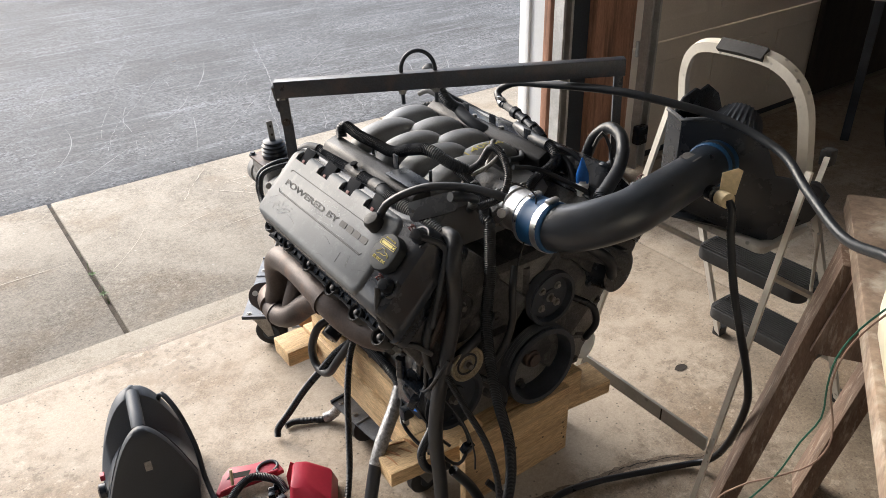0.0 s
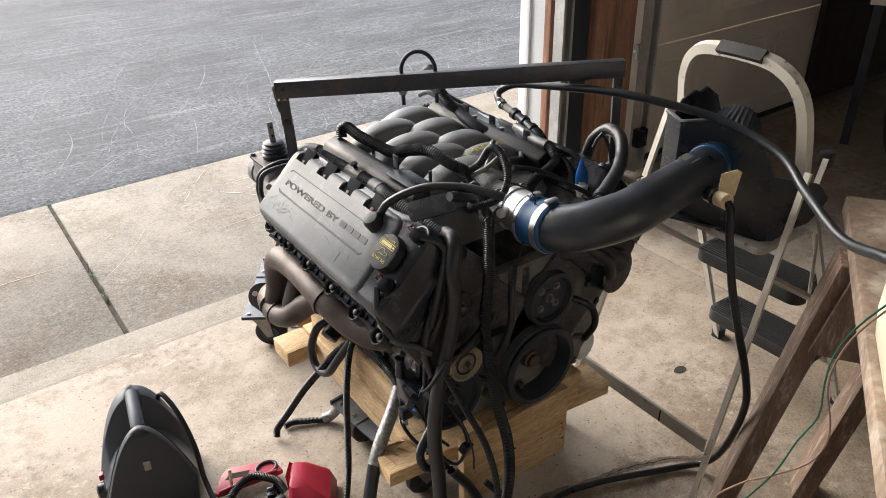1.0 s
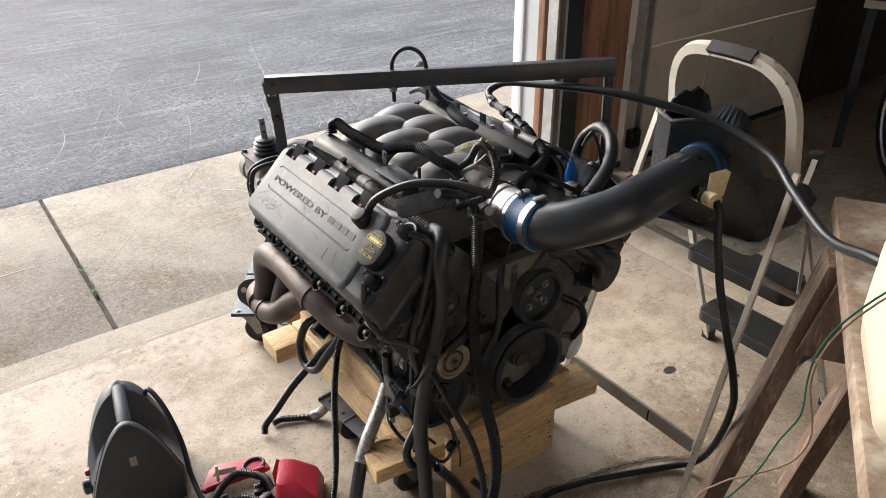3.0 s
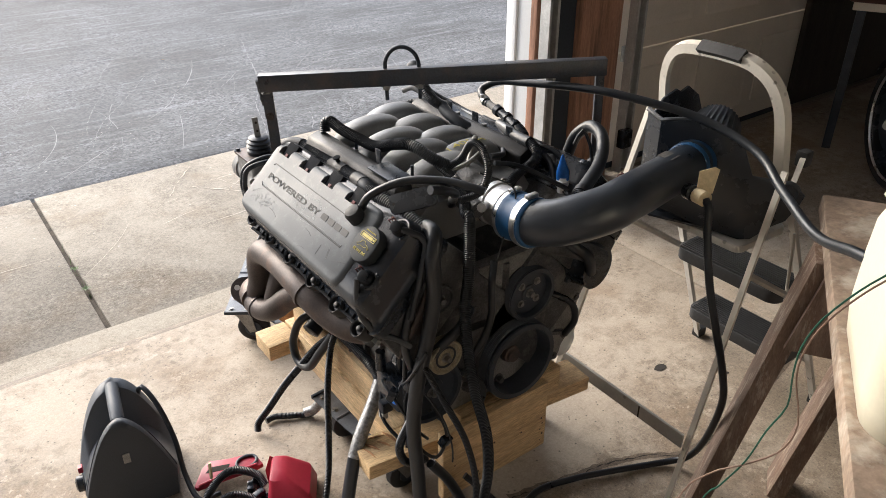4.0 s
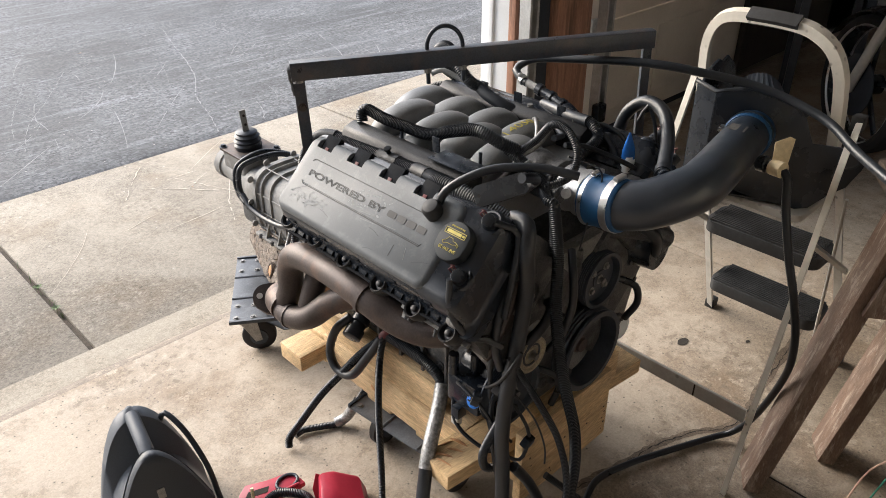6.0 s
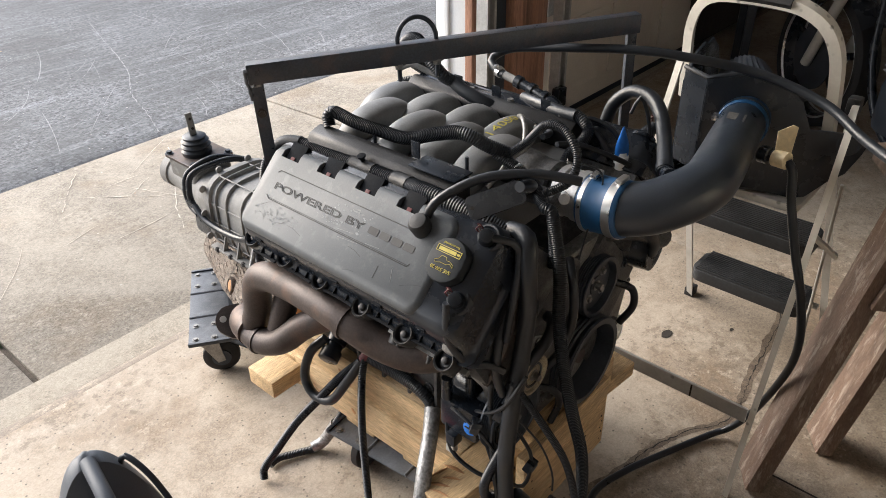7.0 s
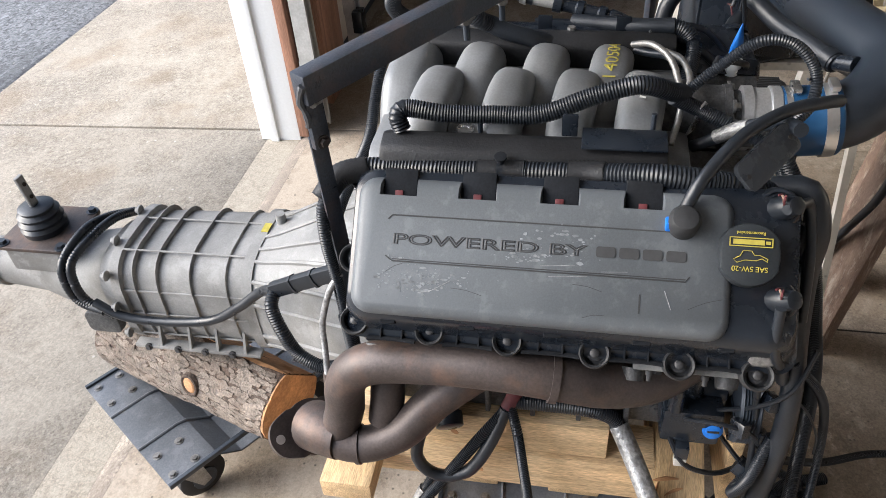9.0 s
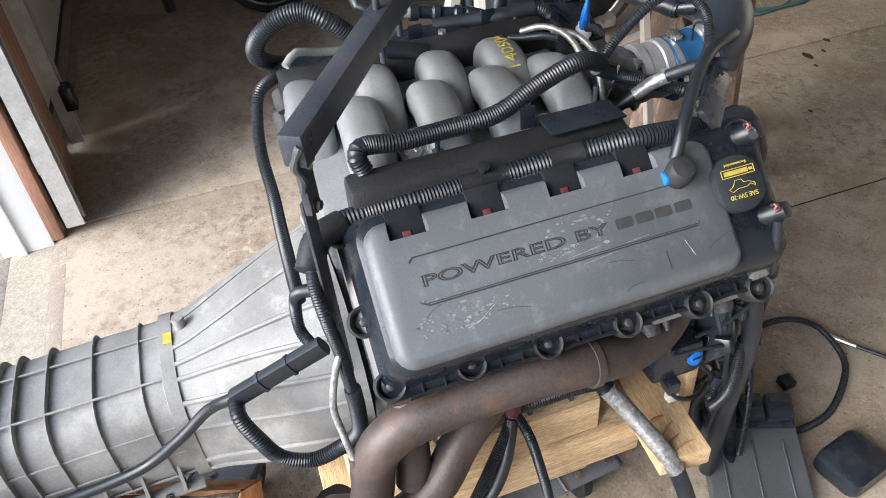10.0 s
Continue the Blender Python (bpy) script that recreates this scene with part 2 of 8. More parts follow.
FOAM = material("dark_foam_cover", (0.017, 0.0175, 0.019), 0.5, var=0.25, scale=14, grain=260, grain_var=0.25, bump=0.3, spec=0.3)
RUNNER = material("grey_composite", (0.182, 0.188, 0.193), 0.44, 0.1, var=0.14, scale=8, grain=320, grain_var=0.10, bump=0.06, stain=(0.105, 0.104, 0.100), stain_amount=0.5, stain_scale=9)
CAST = material("cast_aluminium", (0.225, 0.225, 0.22), 0.68, 0.1, var=0.28, scale=8, grain=340, grain_var=0.11, bump=0.14, stain=(0.13, 0.126, 0.116), stain_amount=0.75, stain_scale=5, scuff=(0.35, 0.35, 0.345), scuff_amount=0.45, scuff_scale=18)
GRIMY = material("grimy_aluminium", (0.070, 0.071, 0.073), 0.55, 0.3, var=0.4, scale=16, grain=240, grain_var=0.4, bump=0.4, stain=(0.026, 0.028, 0.032), stain_amount=0.8, stain_scale=9, scuff=(0.16, 0.158, 0.15), scuff_amount=0.6, scuff_scale=24)
ALU = material("bright_aluminium", (0.68, 0.68, 0.68), 0.32, 0.95, var=0.08, scale=14, grain_var=0.06, bump=0.05)
RUST = material("oxidised_steel", (0.068, 0.055, 0.051), 0.5, 0.35, var=0.45, scale=9, grain=260, grain_var=0.18, bump=0.2, stain=(0.165, 0.098, 0.066), stain_amount=0.65, stain_scale=8, scuff=(0.030, 0.030, 0.034), scuff_amount=0.45, scuff_scale=9)
BAR_STEEL = material("painted_steel_bar", (0.033, 0.040, 0.054), 0.36, 0.1, var=0.25, scale=14, grain=300, grain_var=0.3, bump=0.25, stain=(0.085, 0.058, 0.052), stain_amount=0.42, stain_scale=22, spec=0.6, scuff=(0.10, 0.070, 0.062), scuff_amount=0.3, scuff_scale=45)
DARK_STEEL = material("dark_steel", (0.032, 0.040, 0.053), 0.42, 0.2, var=0.3, scale=9, grain=240, grain_var=0.2, bump=0.1, stain=(0.07, 0.073, 0.078), stain_amount=0.3, stain_scale=9)
BOLT = material("zinc_bolt", (0.24, 0.235, 0.225), 0.42, 0.7, var=0.25, scale=60, grain=300, grain_var=0.2, bump=0.1)
DARK_BOLT = material("blackened_bolt", (0.05, 0.05, 0.052), 0.55, 0.25, var=0.25, scale=60, grain=300, grain_var=0.2, bump=0.1)
DECK_STEEL = material("blue_grey_sheet_steel", (0.15, 0.162, 0.18), 0.4, 0.15, var=0.2, scale=7, grain=260, grain_var=0.15, bump=0.08, stain=(0.07, 0.074, 0.082), stain_amount=0.6, stain_scale=5, scuff=(0.26, 0.27, 0.29), scuff_amount=0.4, scuff_scale=18)
BLUE = material("blue_silicone", (0.014, 0.066, 0.165), 0.45, var=0.12, scale=12, grain_var=0.05, bump=0.05)
FRONT_ALU = material("dusty_front_casting", (0.19, 0.185, 0.176), 0.6, 0.25, var=0.4, scale=14, grain=260, grain_var=0.35, bump=0.4, stain=(0.03, 0.031, 0.034), stain_amount=0.8, stain_scale=8, scuff=(0.24, 0.235, 0.22), scuff_amount=0.5, scuff_scale=22)
MATTE_BLACK = material("matt_black_recess", (0.013, 0.0145, 0.0175), 0.9, var=0.3, scale=20, grain=300, grain_var=0.2, bump=0.1, spec=0.15)
PACK_GREY = material("slate_grey_plastic", (0.068, 0.079, 0.095), 0.5, var=0.12, scale=9, grain=380, grain_var=0.1, bump=0.1, stain=(0.075, 0.08, 0.088), stain_amount=0.25, stain_scale=8)
PACK_FRONT = material("dark_grey_plastic", (0.038, 0.045, 0.056), 0.55, var=0.12, scale=9, grain=380, grain_var=0.12, bump=0.15)
CAP_GREY = material("faded_black_plastic", (0.024, 0.028, 0.032), 0.62, var=0.15, scale=20, grain=380, grain_var=0.1, bump=0.06, spec=0.2)
PLATE_GREY = material("satin_grey_plate", (0.038, 0.042, 0.048), 0.26, var=0.12, scale=20, grain=300, grain_var=0.12, bump=0.08, spec=0.5)
JOINT_DIRT = material("joint_dirt", (0.075, 0.062, 0.048), 0.95, var=0.45, scale=18, grain=180, grain_var=0.4, bump=0.4, stain=(0.14, 0.12, 0.095), stain_amount=0.4, stain_scale=9)
DAMP = material("damp_dirt", (0.150, 0.118, 0.088), 0.75, var=0.35, scale=30, grain=220, grain_var=0.35, bump=0.3, scuff=(0.07, 0.052, 0.04), scuff_amount=0.7, scuff_scale=26)
THROTTLE = material("dull_bright_casting", (0.46, 0.465, 0.47), 0.42, 0.7, var=0.12, scale=24, grain=300, grain_var=0.12, bump=0.1)
SLATE_STEEL = material("slate_cast_case", (0.075, 0.08, 0.088), 0.5, 0.2, var=0.15, scale=9, grain=300, grain_var=0.15, bump=0.1)
BRASSY = material("yellowed_steel", (0.37, 0.325, 0.235), 0.45, 0.6, var=0.3, scale=30, grain=240, grain_var=0.25, bump=0.15)
BLUE_BRIGHT = material("blue_tape", (0.02, 0.15, 0.55), 0.5, var=0.1)
TUBE_BLACK = material("satin_black_tube", (0.021, 0.028, 0.040), 0.36, var=0.12, scale=8, grain=500, grain_var=0.12, bump=0.10, spec=0.6)
FOIL = material("foil_sleeve", (0.27, 0.27, 0.27), 0.4, 0.5, var=0.3, scale=45, grain=160, grain_var=0.4, bump=0.8)
CREAM_PAINT = material("cream_enamel", (0.62, 0.59, 0.525), 0.4, var=0.05, scale=9, grain_var=0.04, bump=0.04, stain=(0.36, 0.33, 0.28), stain_amount=0.35, stain_scale=12, pits=0.9, pit_scale=45)
STOOL_GREY = material("grey_enamel", (0.47, 0.46, 0.43), 0.42, 0.2, var=0.08, scale=9, grain_var=0.06, bump=0.05, stain=(0.28, 0.265, 0.24), stain_amount=0.35, stain_scale=14, pits=0.9, pit_scale=40)
TREAD = material("black_tread_rubber", (0.022, 0.023, 0.025), 0.6, var=0.2, scale=16, grain_var=0.2, bump=0.2)
JUG = material("natural_polythene", (0.70, 0.67, 0.54), 0.4, var=0.04, scale=3, grain_var=0.03, bump=0.03)
RED = material("red_plastic", (0.36, 0.022, 0.045), 0.4, var=0.12, scale=9, grain_var=0.06, bump=0.05)
ORANGE_RED = material("red_bodywork", (0.055, 0.016, 0.011), 0.4, var=0.15)
YELLOW = material("yellow_print", (0.42, 0.36, 0.06), 0.6, var=0.1, bump=0)
WHITE_PRINT = material("white_print", (0.75, 0.75, 0.72), 0.6, var=0.08, bump=0)
# dark colour for the shade along engraved edges; also used for dark scratches
ENGRAVE_SHADE_SCRATCH = material("engraving_shade_and_scratch", (0.036, 0.037, 0.039), 0.6, var=0.1, bump=0)
COPPER_RED = material("connector_red", (0.10, 0.022, 0.026), 0.6, var=0.2)
TAN = material("masking_tape", (0.62, 0.52, 0.33), 0.7, var=0.12, scale=20)
GREEN_WIRE = material("green_wire", (0.015, 0.10, 0.065), 0.45, var=0.1)
TAUPE_WIRE = material("taupe_wire", (0.25, 0.17, 0.13), 0.5, var=0.1)
TYRE = material("tyre_rubber", (0.016, 0.016, 0.017), 0.7, var=0.2, scale=30)
SCUFF_GREY = material("rubbed_grey_plastic", (0.185, 0.198, 0.21), 0.65, var=0.4, scale=60)
SCUFF = material("pale_scuff", (0.25, 0.255, 0.262), 0.8, var=0.4, scale=60)
SCUFF_PALE = material("pale_scratch", (0.50, 0.455, 0.385), 0.8, var=0.3, scale=60)
SCRAP = material("yellow_foam", (0.50, 0.40, 0.17), 0.9, var=0.4, scale=60, grain=300, grain_var=0.3, bump=0.6)
LEAF = material("leaf_green", (0.10, 0.15, 0.055), 0.6)
TEAL = material("teal_rubber", (0.035, 0.10, 0.115), 0.5, var=0.15)
DRY_LEAF = material("dry_leaf", (0.42, 0.28, 0.16), 0.7)


# ---- mesh tools ----
ORIGIN = {}


def thing(name, loc, label, category, group="", kind=""):
    """An empty at the base of a thing, which parents its parts."""
    ob = new(name)
    ob.empty_display_size = 0.05
    ob.location = loc
    ORIGIN[ob.name] = Vector(loc)
    return tagged(ob, label, category, group, kind)


def smooth_mesh(me, angle=40):
    me.polygons.foreach_set("use_smooth", [True] * len(me.polygons))
    me.set_sharp_from_angle(angle=radians(angle))


def part(name, bm, mat, parent=None, label="", angle=40):
    """One mesh object made of bm, given in world coordinates, under a thing or a part."""
    o = ORIGIN[parent.name] if parent else Vector((0, 0, 0))
    bmesh.ops.translate(bm, verts=bm.verts, vec=-o)
    bmesh.ops.recalc_face_normals(bm, faces=bm.faces)
    me = bpy.data.meshes.new(name)
    bm.to_mesh(me)
    bm.free()
    smooth_mesh(me, angle)
    me.materials.append(mat)
    ob = new(name, me)
    if parent:
        ob.parent = parent
    ORIGIN[ob.name] = o
    if label:
        ob["label"] = label
    return ob


def single(name, bm, mat, label, category, group="", kind="", angle=40):
    """A thing that is one mesh, with its origin at the middle of its base."""
    zs = [v.co.z for v in bm.verts]
    xs = [v.co.x for v in bm.verts]
    ys = [v.co.y for v in bm.verts]
    o = Vector(((min(xs) + max(xs)) / 2, (min(ys) + max(ys)) / 2, min(zs)))
    bmesh.ops.translate(bm, verts=bm.verts, vec=-o)
    bmesh.ops.recalc_face_normals(bm, faces=bm.faces)
    me = bpy.data.meshes.new(name)
    bm.to_mesh(me)
    bm.free()
    smooth_mesh(me, angle)
    me.materials.append(mat)
    ob = new(name, me)
    ob.location = o
    ORIGIN[ob.name] = o
    return tagged(ob, label, category, group, kind)


def box(x0, x1, y0, y1, z0, z1, bevel=0.0, bm=None, m=None, seg=2):
    """A box with rounded edges."""
    bm = bm or bmesh.new()
    t = bmesh.new()
    r = bmesh.ops.create_cube(t, size=1.0)
    for v in t.verts:
        v.co = Vector(((x0 + x1) / 2 + v.co.x * (x1 - x0), (y0 + y1) / 2 + v.co.y * (y1 - y0), (z0 + z1) / 2 + v.co.z * (z1 - z0)))
    if bevel:
        bmesh.ops.bevel(t, geom=t.edges, offset=bevel, segments=seg, profile=0.6, affect="EDGES")
    if m is not None:
        t.transform(m)
    return join(bm, t)


def join(bm, other):
    """Adds other to bm and frees it."""
    vs = [bm.verts.new(v.co) for v in other.verts]
    other.verts.index_update()
    for f in other.faces:
        try:
            bm.faces.new([vs[v.index] for v in f.verts])
        except ValueError:
            pass
    other.free()
    return bm


def rings(bm, loops, close=True, caps=True):
    """Skins rings of points into a surface."""
    made = [[bm.verts.new(p) for p in lp] for lp in loops]
    k = len(made[0])
    for a, b in zip(made, made[1:]):
        for i in range(k if close else k - 1):
            j = (i + 1) % k
            bm.faces.new((a[i], a[j], b[j], b[i]))
    if caps:
        bm.faces.new(made[0][::-1])
        bm.faces.new(made[-1])
    return bm


def curve_points(pts, step=0.012):
    """A smooth line through the points, in even steps."""
    p = [Vector(q) for q in pts]
    p = [2 * p[0] - p[1]] + p + [2 * p[-1] - p[-2]]
    out = []
    for i in range(1, len(p) - 2):
        n = max(2, int((p[i + 1] - p[i]).length / step))
        for k in range(n):
            t = k / n
            out.append(0.5 * (2 * p[i] + (p[i + 1] - p[i - 1]) * t + (2 * p[i - 1] - 5 * p[i] + 4 * p[i + 1] - p[i + 2]) * t * t
                              + (3 * p[i] - p[i - 1] - 3 * p[i + 1] + p[i + 2]) * t ** 3))
    out.append(p[-2])
    return out


def sweep(pts, radius, seg=10, step=0.012, bm=None, ridge=0.0, pitch=0.006, flat=1.0, side=None, smooth=True, caps=True, square=1.0):
    """A tube along a line. radius: a number or a function of 0..1. ridge: depth of the corrugation. flat: width against height."""
    bm = bm or bmesh.new()
    line = curve_points(pts, pitch / 2 if ridge else step) if smooth else [Vector(q) for q in pts]
    n = len(line)
    tang = [(line[min(i + 1, n - 1)] - line[max(i - 1, 0)]).normalized() for i in range(n)]
    up = Vector(side) if side is not None else Vector((0, 0, 1))
    if abs(up.dot(tang[0])) > 0.95:
        up = Vector((1, 0, 0))
    x = (up - tang[0] * up.dot(tang[0])).normalized()
    loops = []
    for i, c in enumerate(line):
        x = (x - tang[i] * x.dot(tang[i])).normalized()
        y = tang[i].cross(x)
        r = radius(i / max(1, n - 1)) if callable(radius) else radius
        if ridge and i % 2:
            r -= ridge
        ring = []
        for k in range(seg):
            ca, sa = math.cos(math.tau * k / seg), math.sin(math.tau * k / seg)
            ring.append(c + x * (r * math.copysign(abs(ca) ** square, ca)) + y * (r * flat * math.copysign(abs(sa) ** square, sa)))
        loops.append(ring)
    return rings(bm, loops, caps=caps)


def cyl(p0, p1, r0, r1=None, seg=20, bm=None, bevel=0.0):
    """A round bar from p0 to p1, with softened rims."""
    bm = bm or bmesh.new()
    p0, p1 = Vector(p0), Vector(p1)
    r1 = r0 if r1 is None else r1
    d = (p1 - p0).normalized()
    x = d.orthogonal().normalized()
    y = d.cross(x)
    st = [(p0, r0), (p1, r1)]
    if bevel:
        st = [(p0, r0 - bevel), (p0 + d * bevel, r0), (p1 - d * bevel, r1), (p1, r1 - bevel)]
    return rings(bm, [[c + (x * math.cos(a) + y * math.sin(a)) * r for a in (math.tau * k / seg for k in range(seg))] for c, r in st])


def lathe(origin, axis, profile, seg=28, bm=None, caps=True, squash=1.0, up=None):
    """A turned shape: profile gives (distance along axis, radius)."""
    bm = bm or bmesh.new()
    o, d = Vector(origin), Vector(axis).normalized()
    x = Vector(up) if up is not None else d.orthogonal()
    x = (x - d * x.dot(d)).normalized()
    y = d.cross(x)
    return rings(bm, [[o + d * h + (x * math.cos(a) + y * squash * math.sin(a)) * r for a in (math.tau * k / seg for k in range(seg))] for h, r in profile], caps=caps)


def rrect(a0, a1, b0, b1, r, seg=5):
    """The outline of a rectangle with round corners."""
    out = []
    for cx, cy, s in ((a1 - r, b1 - r, 0), (a0 + r, b1 - r, 90), (a0 + r, b0 + r, 180), (a1 - r, b0 + r, 270)):
        for k in range(seg + 1):
            w = radians(s + 90 * k / seg)
            out.append((cx + r * math.cos(w), cy + r * math.sin(w)))
    return out


def loft(outlines, m, bm=None, caps=True):
    """Skins flat outlines [(points, height), ...] in the frame m."""
    return rings(bm or bmesh.new(), [[m @ Vector((a, b, h)) for a, b in o] for o, h in outlines], caps=caps)


def prism(poly, h0, h1, m, bm=None, bevel=0.0):
    """A polygon drawn out from h0 to h1 in the frame m."""
    t = bmesh.new()
    rings(t, [[Vector((a, b, h)) for a, b in poly] for h in (h0, h1)])
    if bevel:
        bmesh.ops.recalc_face_normals(t, faces=t.faces)
        bmesh.ops.bevel(t, geom=t.edges, offset=bevel, segments=2, profile=0.6, affect="EDGES")
    t.transform(m)
    return join(bm or bmesh.new(), t)


def axes(x, y, z, o=(0, 0, 0)):
    """The frame with these axes and origin."""
    m = Matrix.Identity(4)
    for i, c in enumerate((x, y, z, o)):
        m.col[i][:3] = Vector(c)
    return m


def hexbolt(p, d, r=0.007, h=0.006, bm=None, washer=True):
    """A bolt head on a washer at p, along d."""
    p, d = Vector(p), Vector(d).normalized()
    bm = bm or bmesh.new()
    if washer:
        cyl(p - d * 0.002, p + d * 0.0015, r * 1.5, seg=14, bm=bm)
    return cyl(p, p + d * h, r, r * 0.94, seg=6, bm=bm)


def mesh_of_text(text, size, m, name, mat, parent, outline=0.0, extrude=0.0004, spacing=1.0, width=None, align="LEFT"):
    """Lettering in the built-in font, as a mesh in the frame m; outline: only the contours, this thick."""
    cu = bpy.data.curves.new(name, "FONT")
    cu.body, cu.size, cu.space_character, cu.align_x = text, size, spacing, align
    if outline:
        cu.fill_mode, cu.bevel_depth, cu.bevel_resolution = "NONE", outline, 1
    else:
        cu.extrude = extrude
    tmp = bpy.data.objects.new("lettering", cu)
    me = bpy.data.meshes.new_from_object(tmp)
    bpy.data.objects.remove(tmp)
    bm = bmesh.new()
    bm.from_mesh(me)
    bpy.data.meshes.remove(me)
    if width:
        xs = [v.co.x for v in bm.verts]
        k = width / (max(xs) - min(xs))
        for v in bm.verts:
            v.co.x *= k
    bm.transform(m)
    return part(name, bm, mat, parent)


# ---- the garage ----
def structure(name, bm, mat, label, category, angle=40):
    ob = part(name, bm, mat, None, "", angle)
    return tagged(ob, label, category, "", "structure")


# garage slab, split by a control joint
bm = box(-4.55, 1.196, -5.0, 1.198, -0.2, 0.0, 0.001)
box(1.204, 5.2, -5.0, 1.198, -0.2, 0.0, 0.001, bm)
structure("floor", bm, CONCRETE, "stained bare concrete garage floor slab", "floor")
bm = bmesh.new()
prism([(1.1982, -0.0005), (1.215, -0.003), (1.245, -0.016), (1.245, -0.2), (1.1982, -0.2)], -4.55, 5.2, axes((0, 1, 0), (0, 0, 1), (1, 0, 0)), bm)
structure("floor_edge", bm, DIRT, "dark dirty worn edge of the garage slab", "floor")
bm = bmesh.new()
prism([(1.2452, -0.0158), (1.366, -0.021), (1.366, -0.2), (1.2452, -0.2)], -4.55, 5.2, axes((0, 1, 0), (0, 0, 1), (1, 0, 0)), bm)
structure("door_sill", bm, LIP, "pale smooth concrete sill strip under the open door", "sill")

# apron slabs, gently falling outwards
apron = thing("pavement", (0, 1.37, -0.02), "weathered exposed-aggregate concrete apron in slabs", "pavement", kind="structure")
for x0, x1 in ((-5.94, -4.16), (-4.148, -2.366), (-2.354, -0.583), (-0.566, 1.207), (1.219, 2.994), (3.006, 4.8)):
    part("slab", prism([(1.3665, -0.0215), (2.68, -0.056), (2.68, -0.2), (1.3665, -0.2)], x0, x1, axes((0, 1, 0), (0, 0, 1), (1, 0, 0)), bevel=0.004), APRON, apron)
bm = bmesh.new()
prism([(1.3668, -0.034), (2.66, -0.068), (2.66, -0.25), (1.3668, -0.25)], -5.9, 4.8, axes((0, 1, 0), (0, 0, 1), (1, 0, 0)), bm)
structure("joint_bed", bm, JOINT_DIRT, "dark dirt in the joints between slabs", "joint")

# asphalt: one sheet that reaches the horizon
bm = bmesh.new()
rows_y = [2.672, 2.70, 2.74, 3.0, 4.0, 5.0, 7.0, 10.0, 20.0, 60.0, 400.0]
rows_z = [-0.09, -0.072, -0.066, -0.074, -0.112, -0.15, -0.22, -0.3, -0.4, -0.5, -0.5]
cols = [-400, -60, -20, -10, -6, -3, 0, 3, 6, 10, 20, 60, 400]
grid = [[bm.verts.new((x, y + (0.03 * math.sin(x * 0.9) if y < 2.8 and abs(x) < 10 else 0), z)) for x in cols] for y, z in zip(rows_y, rows_z)]
for a, b in zip(grid, grid[1:]):
    for i in range(len(cols) - 1):
        bm.faces.new((a[i], a[i + 1], b[i + 1], b[i]))
back = [[bm.verts.new((x, y, -0.25)) for x in cols] for y in (2.67, -400.0)]
for a, b in zip(back, back[1:]):
    for i in range(len(cols) - 1):
        bm.faces.new((a[i], a[i + 1], b[i + 1], b[i]))
structure("ground", bm, ASPHALT, "scuffed grey asphalt driveway", "driveway")

# front wall: jambs, divider, header
bm = box(1.161, 1.66, 1.24, 1.38, -0.1, 2.75)
box(-4.6, -3.766, 1.24, 1.38, -0.1, 2.75, bm=bm)
box(-3.766, 1.161, 1.24, 1.38, 2.13, 2.75, bm=bm)
box(1.66, 4.42, 1.24, 1.38, 2.13, 2.75, bm=bm)
box(4.42, 5.3, 1.24, 1.38, -0.1, 2.75, bm=bm)
structure("wall_north", bm, WALL, "painted garage front wall with two door openings", "wall")
structure("wall_east", box(5.2, 5.35, -5.1, 1.42, -0.1, 2.75), SHADY_WALL, "plain wallboard garage side wall", "wall")
structure("wall_west", box(-4.65, -4.5, -5.1, 1.42, -0.1, 2.75), WALL, "painted garage side wall", "wall")
structure("wall_south", box(-4.65, 5.35, -3.75, -3.6, -0.1, 2.75), SHADY_WALL, "plain wallboard garage back wall", "wall")
structure("ceiling", box(-4.65, 5.35, -5.15, 1.42, 2.6, 2.75), CEILING_BOARD, "plain dusty garage ceiling", "ceiling")

# white jamb trim with a weatherstrip step
trim = thing("trim", (1.12, 1.3, 0), "white painted door jamb trim with weatherstrip", "trim", kind="structure")
part("jamb_board", box(1.145, 1.1605, 1.239, 1.384, -0.02, 2.14, 0.003), WHITE_TRIM, trim)
part("stop_strip", box(1.133, 1.1448, 1.315, 1.345, -0.02, 2.13, 0.004), WHITE_TRIM, trim, "white vinyl stop strip")
trim2 = thing("trim", (-3.755, 1.3, 0), "white painted door jamb trim with weatherstrip", "trim", kind="structure")
part("jamb_board", box(-3.7655, -3.75, 1.239, 1.384, -0.02, 2.14, 0.003), WHITE_TRIM, trim2)
# framing lumber of the divider
for i, (x0, x1, y0, mat) in enumerate(((1.142, 1.19, 1.205, STUD), (1.375, 1.498, 1.185, STUD), (1.502, 1.625, 1.2, STUD))):
    structure("trim_stud", box(x0, x1, y0, 1.239, 0.0, 2.4, 0.003), mat, "reddish-brown bare framing stud beside the doors", "stud")
structure("trim_strip", box(1.27, 1.374, 1.225, 1.2392, 0.0, 2.4), NAVY, "dark blue-black weathered strip between studs", "trim")


